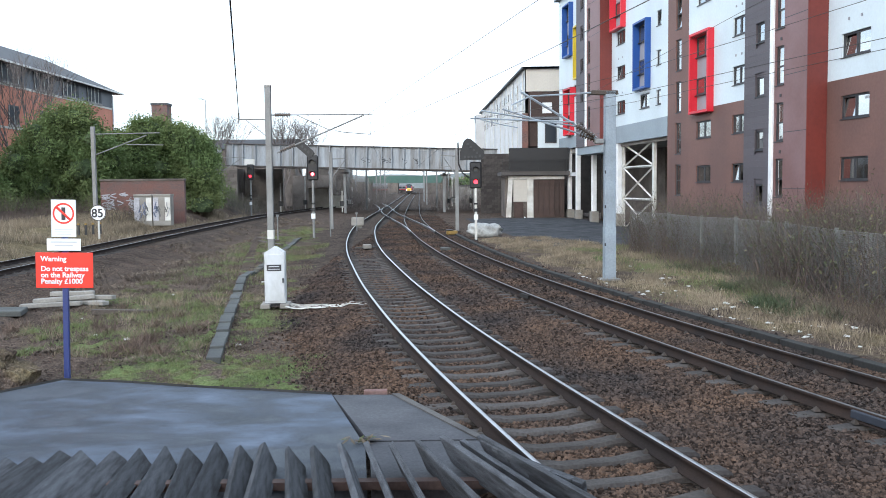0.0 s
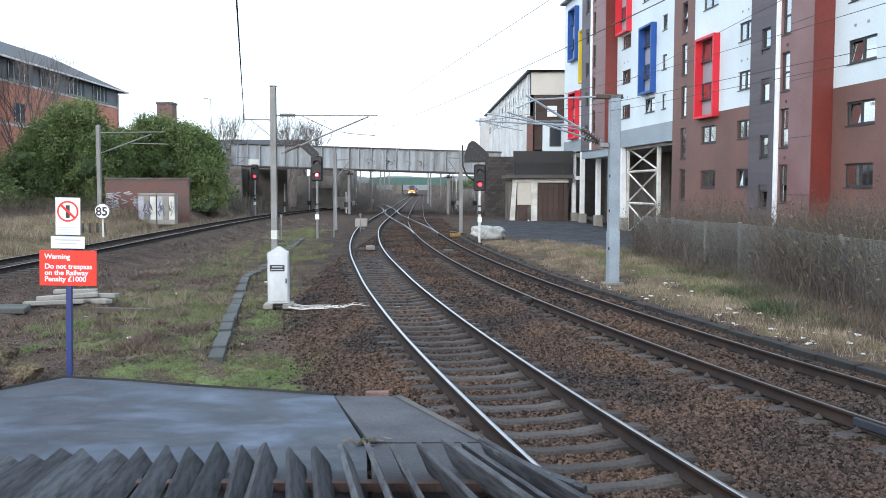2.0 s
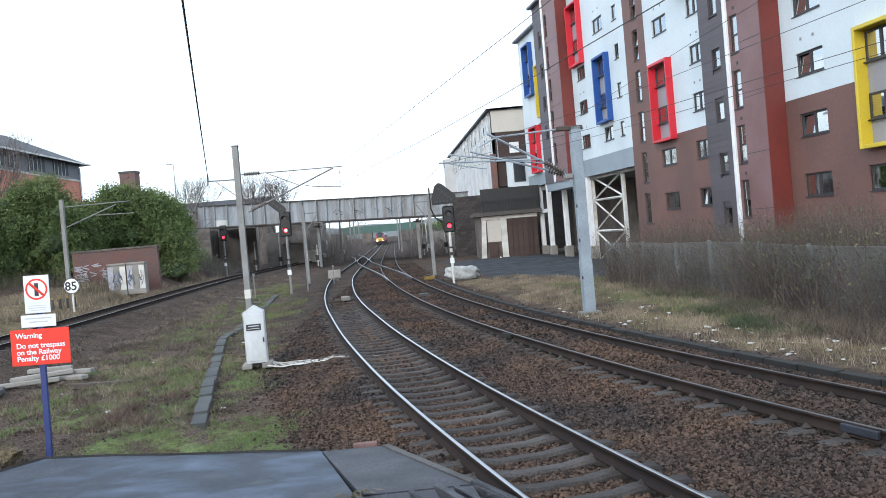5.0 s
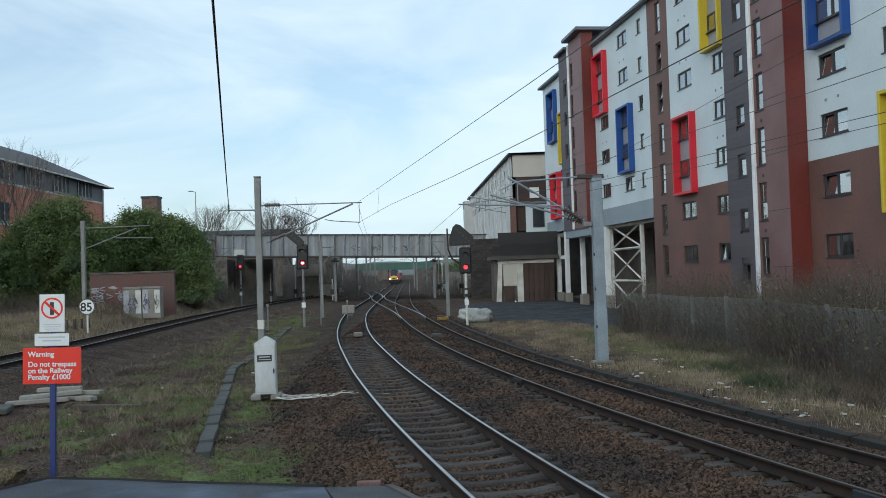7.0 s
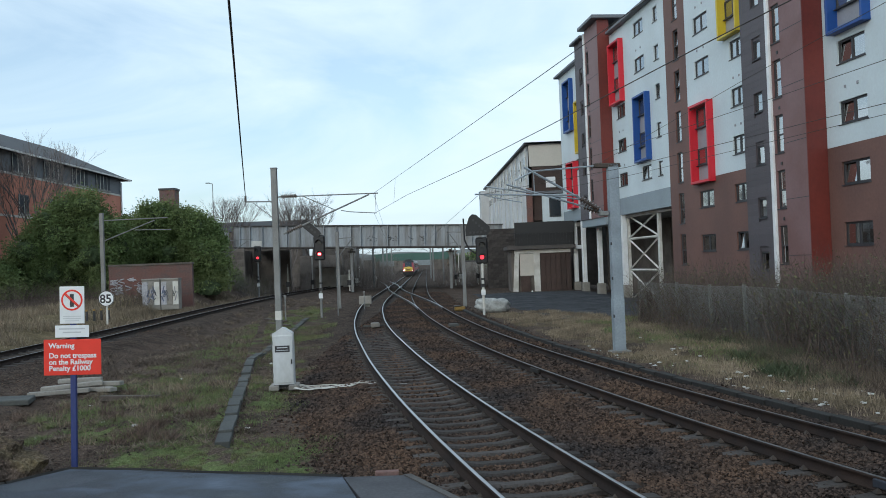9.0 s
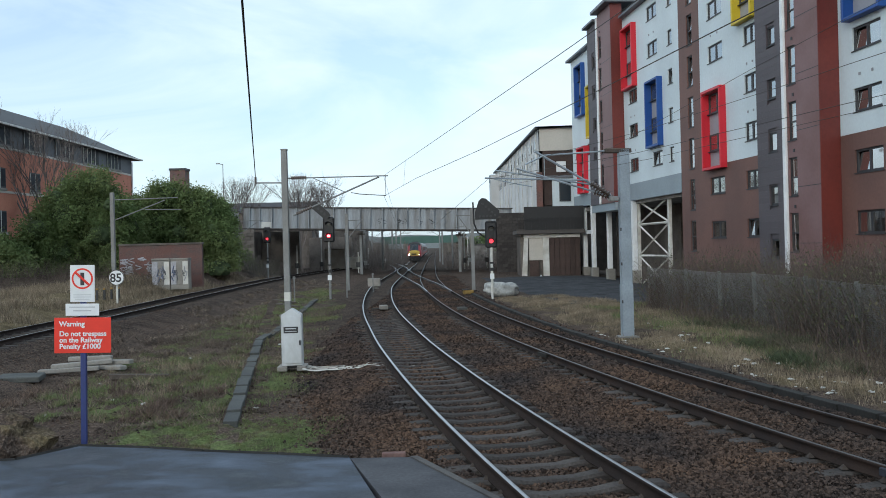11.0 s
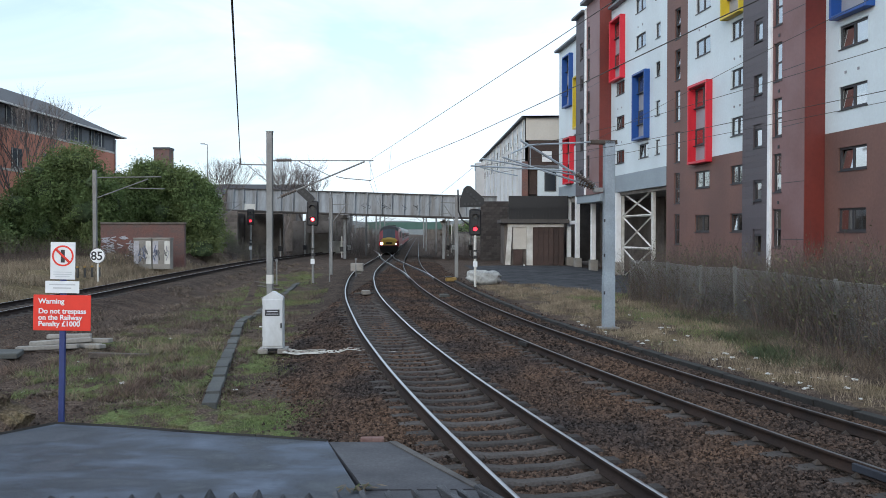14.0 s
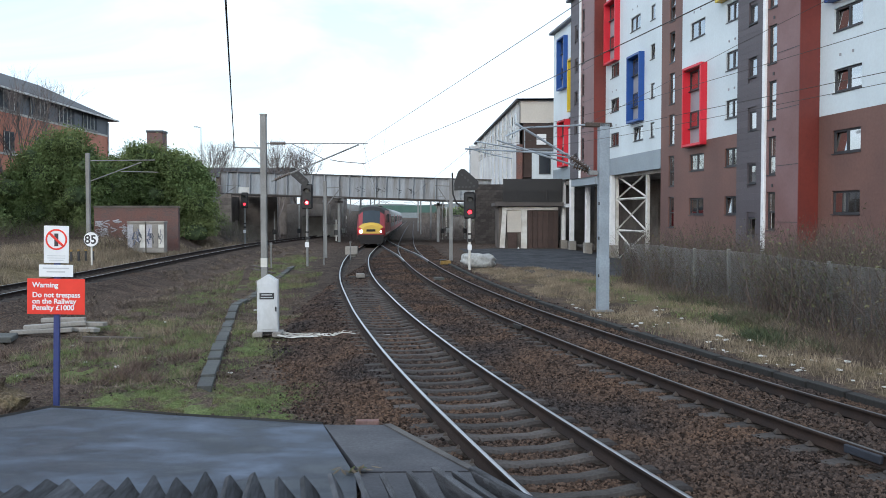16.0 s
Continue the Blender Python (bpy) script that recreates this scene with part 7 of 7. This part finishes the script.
# ---- graffiti wall and cabinets ----
GW = thing("brick_wall", pose(-24.9, 66, 0.2), "old brick wall with pale graffiti below the bushes", "wall", kind="structure")
part("wall_face", boxes((0, 6.1, 0, 0.4, 0, 3.15)), "brick_old", GW)
part("coping", boxes((-0.05, 6.15, -0.06, 0.46, 3.15, 3.3), bevel=0.02), "stonework", GW)
bc = mesh_of(boxes((0.006, 0.219, -0.012, 0.0, 0.006, 0.069)), "brick")
bc.materials.append(M["brick_old"])
q = random.Random(3)
for k in range(260):
    shared("brick", bc, GW, Matrix.Translation((0.225 * q.randrange(0, 26), 0, 0.075 * q.randrange(0, 40))))
for k in range(30):
    x, z = q.uniform(0.2, 2.9), q.uniform(0.9, 2.1)
    bm = bmesh.new()
    tube(bm, [(x + 0.25 * math.sin(j * 1.3 + k), -0.016, z + 0.1 * j * math.cos(k)) for j in range(6)], 0.04, 4)
    part("graffiti_stroke", bm, "paint_pale", GW)
for k in range(2):
    cb = thing("equipment_cabinet", pose(-20.72 + 1.3 * k, 62.6, 0.42), "grey lineside equipment cabinet covered in graffiti", "equipment cabinet", "graffiti cabinets")
    part("body", boxes((-0.62, 0.62, 0, 0.7, -0.2, 1.85), bevel=0.02), "concrete", cb)
    part("lid", boxes((-0.64, 0.64, -0.06, 0.76, 1.85, 1.98), bevel=0.02), "concrete", cb)
    for j in range(3):
        part("door", boxes((-0.6 + 0.41 * j, -0.22 + 0.41 * j, -0.03, -0.003, 0.15, 1.75), bevel=0.008), ("paint_pale", "concrete", "white_dirty")[j], cb)
    for j in range(7):
        x = q.uniform(-0.5, 0.45)
        bm = bmesh.new()
        tube(bm, [(x + 0.12 * math.sin(i * 1.7 + j), -0.034, q.uniform(0.3, 1.0) + 0.12 * i) for i in range(5)], 0.035, 4)
        part("graffiti_stroke", bm, ("spray_blue", "spray_grey", "paint_pale")[j % 3], cb)
for k in range(4):
    part_ob = thing("marker_stub", pose(-14.8 - 2.35 + 0.25 * k - 3.0, 50 + 0.4 * k, 0.45), "short yellow-topped marker stub by the farther track", "marker", "marker stubs")
    part("stub", boxes((-0.05, 0.05, -0.05, 0.05, -0.2, 0.35)), "dark_metal", part_ob)
    part("top", boxes((-0.055, 0.055, -0.055, 0.055, 0.35, 0.45)), "orange", part_ob)

# ---- distance ----
ch = thing("brick_tower", pose(-40.27, 130, 0.3), "dark square brick tower above the bushes", "building")
part("shaft", boxes((-1.1, 1.1, 0, 2.2, 0, 14.4)), "brick_old", ch)
part("cap", boxes((-1.2, 1.2, -0.1, 2.3, 14.4, 14.7)), "roof", ch)
lp = thing("street_lamp", pose(-33.9, 131, 5.5), "grey street lamp on the bridge road", "street lamp")
part("post", tube(bmesh.new(), ((0, 0, 0), (0, 0, 10.0)), 0.09, 8, 0.05), "mast", lp)
part("arm", tube(bmesh.new(), ((0, 0, 9.95), (-0.7, 0, 10.1)), 0.05, 6), "mast", lp)
part("lantern", boxes((-1.0, -0.4, -0.1, 0.1, 10.03, 10.16), bevel=0.02), "mast", lp)
for xx, yy, w, h, mt in ((-30, 136, 16, 10.2, "stonework"), (-52, 140, 20, 9.5, "brick_old"), (-19, 150, 7, 9.4, "stonework")):
    hs = thing("terrace_house", pose(xx, yy, 0), "dark roofed terrace behind the bridge", "house", "far terraces")
    part("wall", boxes((-w / 2, w / 2, 0, 7, 0, h - 1.6)), mt, hs)
    bm = bmesh.new()
    vs = [bm.verts.new(p) for p in ((-w / 2 - 0.3, -0.4, h - 1.6), (w / 2 + 0.3, -0.4, h - 1.6), (w / 2 + 0.3, 7.4, h - 1.6), (-w / 2 - 0.3, 7.4, h - 1.6), (-w / 2 - 0.3, 3.5, h), (w / 2 + 0.3, 3.5, h))]
    for qd in ((0, 1, 5, 4), (2, 3, 4, 5), (0, 4, 3), (1, 2, 5), (3, 2, 1, 0)):
        bm.faces.new([vs[i] for i in qd])
    part("roof", bm, "roof", hs)
gb = thing("green_bridge", pose(-13, 388, 0), "distant green girder bridge over the tracks", "bridge")
part("girder", boxes((-20, 15, 0, 0.6, 4.3, 7.4)), "green_bridge", gb)
part("pier", boxes((-10.5, -6, 0.1, 8, -0.4, 4.29)), "stonework", gb)
part("pier", boxes((5.5, 15, 0.1, 8, -0.4, 4.29)), "stonework", gb)
part("pier", boxes((-24, -17.5, 0.1, 8, -0.4, 4.29)), "stonework", gb)
part("deck", boxes((-24, 18, 0.62, 9, 4.3, 5.0)), "bridge_dark", gb)
wl = thing("far_wall", Matrix(), "pale rough walls and sheds beside the far tracks", "wall", kind="structure")
part("wall_panel", boxes((-90, -37.5, 386, 388, -0.4, 6.0)), "stonework", wl)
part("wall_panel", boxes((5.2, 90, 386, 388, -0.4, 6.0)), "stonework", wl)
for k in range(12):
    hs = thing("far_shed", pose(-24 - (k % 6) * 6.5 if k < 6 else 6 + (k % 6) * 7, 190 + 13 * (k % 5), -0.3), "distant grey trackside building", "building", "far sheds")
    part("wall", boxes((-2.5, 2.5, 0, 5, 0, 3 + (k % 3))), ("stonework", "brick_old", "concrete", "stonework")[k % 4], hs)
    part("roof", boxes((-2.7, 2.7, -0.2, 5.2, 3 + (k % 3), 3.3 + (k % 3))), "roof", hs)
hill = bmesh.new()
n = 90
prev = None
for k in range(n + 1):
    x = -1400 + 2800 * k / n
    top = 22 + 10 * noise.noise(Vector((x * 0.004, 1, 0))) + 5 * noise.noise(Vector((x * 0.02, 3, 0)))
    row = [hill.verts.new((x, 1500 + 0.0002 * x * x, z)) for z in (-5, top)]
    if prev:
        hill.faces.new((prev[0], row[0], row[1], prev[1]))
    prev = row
tagged(part("backdrop", hill, "haze_hill"), "wooded hills on the horizon, haze painted into their colour", "hills", kind="structure")
for k in range(26):
    q = random.Random(200 + k)
    x = q.choice((q.uniform(-60, -21), q.uniform(3, 40)))
    leafy("distant_tree", "distant dark tree beside the railway", pose(x, q.uniform(200, 330), -0.3), clumps(k + 300, 7, -2.5, 2.5, -2, 2, q.uniform(5, 8), 1.0, 1.8), 700, 0.4, 400 + k, leaf="weed" if k % 2 else "ivy", core=True, trunk=[(0, 0, 0.2, 3)])


# ---- the train ----
def loft(bm, secs, mi=None):
    """Skin rings of points; a section is a list of points with equal counts."""
    rings = [[bm.verts.new(p) for p in s] for s in secs]
    for i, (u, w) in enumerate(zip(rings, rings[1:])):
        n = len(u)
        for k in range(n):
            f = bm.faces.new((u[k], u[(k + 1) % n], w[(k + 1) % n], w[k]))
            if mi:
                f.material_index = mi(i, k)
    bm.faces.new(rings[0][::-1])
    bm.faces.new(rings[-1])
    bmesh.ops.recalc_face_normals(bm, faces=bm.faces)
    return bm


def body_ring(y, hw, zb, zt, slope=0.0):
    """A coach cross-section at y; slope moves the top back."""
    pts = [(-hw * 0.93, zb), (-hw, zb + 0.25), (-hw, zb + (zt - zb) * 0.62), (-hw * 0.9, zt - 0.42), (-hw * 0.62, zt - 0.12), (-hw * 0.2, zt), (hw * 0.2, zt), (hw * 0.62, zt - 0.12), (hw * 0.9, zt - 0.42), (hw, zb + (zt - zb) * 0.62), (hw, zb + 0.25), (hw * 0.93, zb)]
    return [(x, y - slope * max(0, (z - zb)), z) for x, z in pts]


def bogie(parent, y):
    b = part("bogie", boxes((-1.05, 1.05, y - 1.7, y + 1.7, 0.45, 0.75), (-1.15, -0.95, y - 1.5, y + 1.5, 0.3, 0.7), (0.95, 1.15, y - 1.5, y + 1.5, 0.3, 0.7)), "train_dark", parent)
    for dy in (-1.25, 1.25):
        for sx in (-0.75, 0.75):
            part("wheel", tube(bmesh.new(), ((sx - 0.06, y + dy, 0.46), (sx + 0.06, y + dy, 0.46)), 0.46, 18), "train_dark", b)


def power_car():
    t = thing("locomotive", Matrix(), "streamlined diesel locomotive, yellow nose and red sides, headlights lit", "locomotive")
    secs = [body_ring(0.0, 0.9, 1.12, 1.9, 0.06), body_ring(-0.22, 1.3, 0.85, 2.15), body_ring(-1.45, 1.34, 0.8, 3.3), body_ring(-2.3, 1.36, 0.8, 3.68), body_ring(-4, 1.37, 0.8, 3.76), body_ring(-17.7, 1.37, 0.8, 3.76)]

    def paint(i, k):
        return 1 if i == 0 and 3 <= k <= 7 else 2 if i == 1 and 4 <= k <= 6 else 3 if i >= 2 and 3 <= k <= 7 else 0

    bm = loft(bmesh.new(), secs, paint)
    for f in bm.faces:
        if len(f.verts) > 4 and f.calc_center_median().y > -1:
            f.material_index = 1
    part("body", bm, ["train_red", "train_yellow", "train_glass", "train_dark"], t, "dark red body with a yellow nose and dark windscreen")
    part("skirt_band", boxes((-1.15, 1.15, -0.2, 0.03, 1.02, 1.12)), "train_red", t)
    part("light_recess", boxes((-0.42, 0.42, 0.0, 0.04, 1.3, 1.52)), "train_dark", t)
    part("headlight", disc(bmesh.new(), (0.95, 1.3), 0.15, -0.12, 0.0, 16), "headlight", t, "bright lit headlight")
    part("headlight", disc(bmesh.new(), (-0.93, 1.3), 0.10, -0.12, 0.0, 16), "taillight", t, "lit headlight")
    for s in (-1, 1):
        part("buffer_beam", boxes((0.55 * s - 0.2, 0.55 * s + 0.2, -0.3, 0.02, 0.65, 0.92)), "train_dark", t)
        part("side_window", boxes((s * 1.372 - 0.01, s * 1.372 + 0.01, -3.2, -2.5, 2.2, 2.9)), "train_glass", t)
        part("side_grille", boxes((s * 1.372 - 0.01, s * 1.372 + 0.01, -13.5, -6, 2.1, 3.0)), "train_dark", t)
        part("side_stripe", boxes((s * 1.372 - 0.012, s * 1.372 + 0.012, -17.6, -1.8, 1.02, 1.14)), "white_dirty", t)
    part("underframe", boxes((-1.15, 1.15, -17, -0.35, 0.28, 0.9)), "train_dark", t)
    bm = bmesh.new()
    prism(bm, [(-0.95, 0.14), (0.95, 0.14), (1.2, 0.6), (1.2, 1.01), (-1.2, 1.01), (-1.2, 0.6)], -0.025, 0.5)
    part("snow_plough", bm, "train_dark", t).matrix_basis = pose(0, 0, 0, 90)
    part("roof_fan", boxes((-0.6, 0.6, -15, -12, 3.74, 3.86)), "train_dark", t)
    bogie(t, -3.2)
    bogie(t, -14.5)
    return t


def coach():
    t = thing("passenger_coach", Matrix(), "grey and red passenger coach with dark windows", "passenger coach", "train coaches")
    part("body", loft(bmesh.new(), [body_ring(0, 1.3, 0.85, 3.72), body_ring(-0.15, 1.37, 0.85, 3.78), body_ring(-22.6, 1.37, 0.85, 3.78), body_ring(-22.75, 1.3, 0.85, 3.72)]), "train_grey", t)
    part("underframe", boxes((-1.1, 1.1, -22, -0.6, 0.4, 0.9)), "train_dark", t)
    for s in (-1, 1):
        part("stripe", boxes((s * 1.372 - 0.012, s * 1.372 + 0.012, -22.5, -0.2, 0.95, 1.5)), "train_red", t)
        for k in range(8):
            part("window", boxes((s * 1.372 - 0.01, s * 1.372 + 0.01, -4.6 - 2.1 * k, -3.0 - 2.1 * k, 1.95, 2.75)), "train_glass", t)
        for y in (-1.6, -21.2):
            part("door", boxes((s * 1.372 - 0.014, s * 1.372 + 0.014, y - 0.45, y + 0.45, 1.0, 3.0), bevel=0.005), "train_red", t)
    bogie(t, -4)
    bogie(t, -18.8)
    return t


LOCO = power_car()
COACHES = [coach()]
for _ in range(4):
    COACHES.append(copy_thing(COACHES[0], Matrix()))


def nose_y(t):
    """Where the nose stands on the curved track: it runs in at a steady speed."""
    return 85.0 + 17.6 * (16.0 - t)


def on_track(y_nose, back, length):
    """Pose of a vehicle whose front lies back metres behind the nose, by its two bogies."""
    x0, y0, _ = line_at("main", y_nose, back + length * 0.17)
    x1, y1, _ = line_at("main", y_nose, back + length * 0.83)
    d = Vector((x0 - x1, y0 - y1, 0)).normalized()
    c = Vector((x0, y0, 0)) + d * length * 0.17
    return Matrix.Translation(c) @ Matrix.Rotation(math.atan2(d.y, d.x) - math.pi / 2, 4, "Z")


def motions():
    times = [k * 0.5 for k in range(33)]
    walk(LOCO, [(t, on_track(nose_y(t), 0.0, 17.8)) for t in times])
    for k, c in enumerate(COACHES):
        walk(c, [(t, on_track(nose_y(t), 18.3 + 23.1 * k, 22.8)) for t in times])


motions()
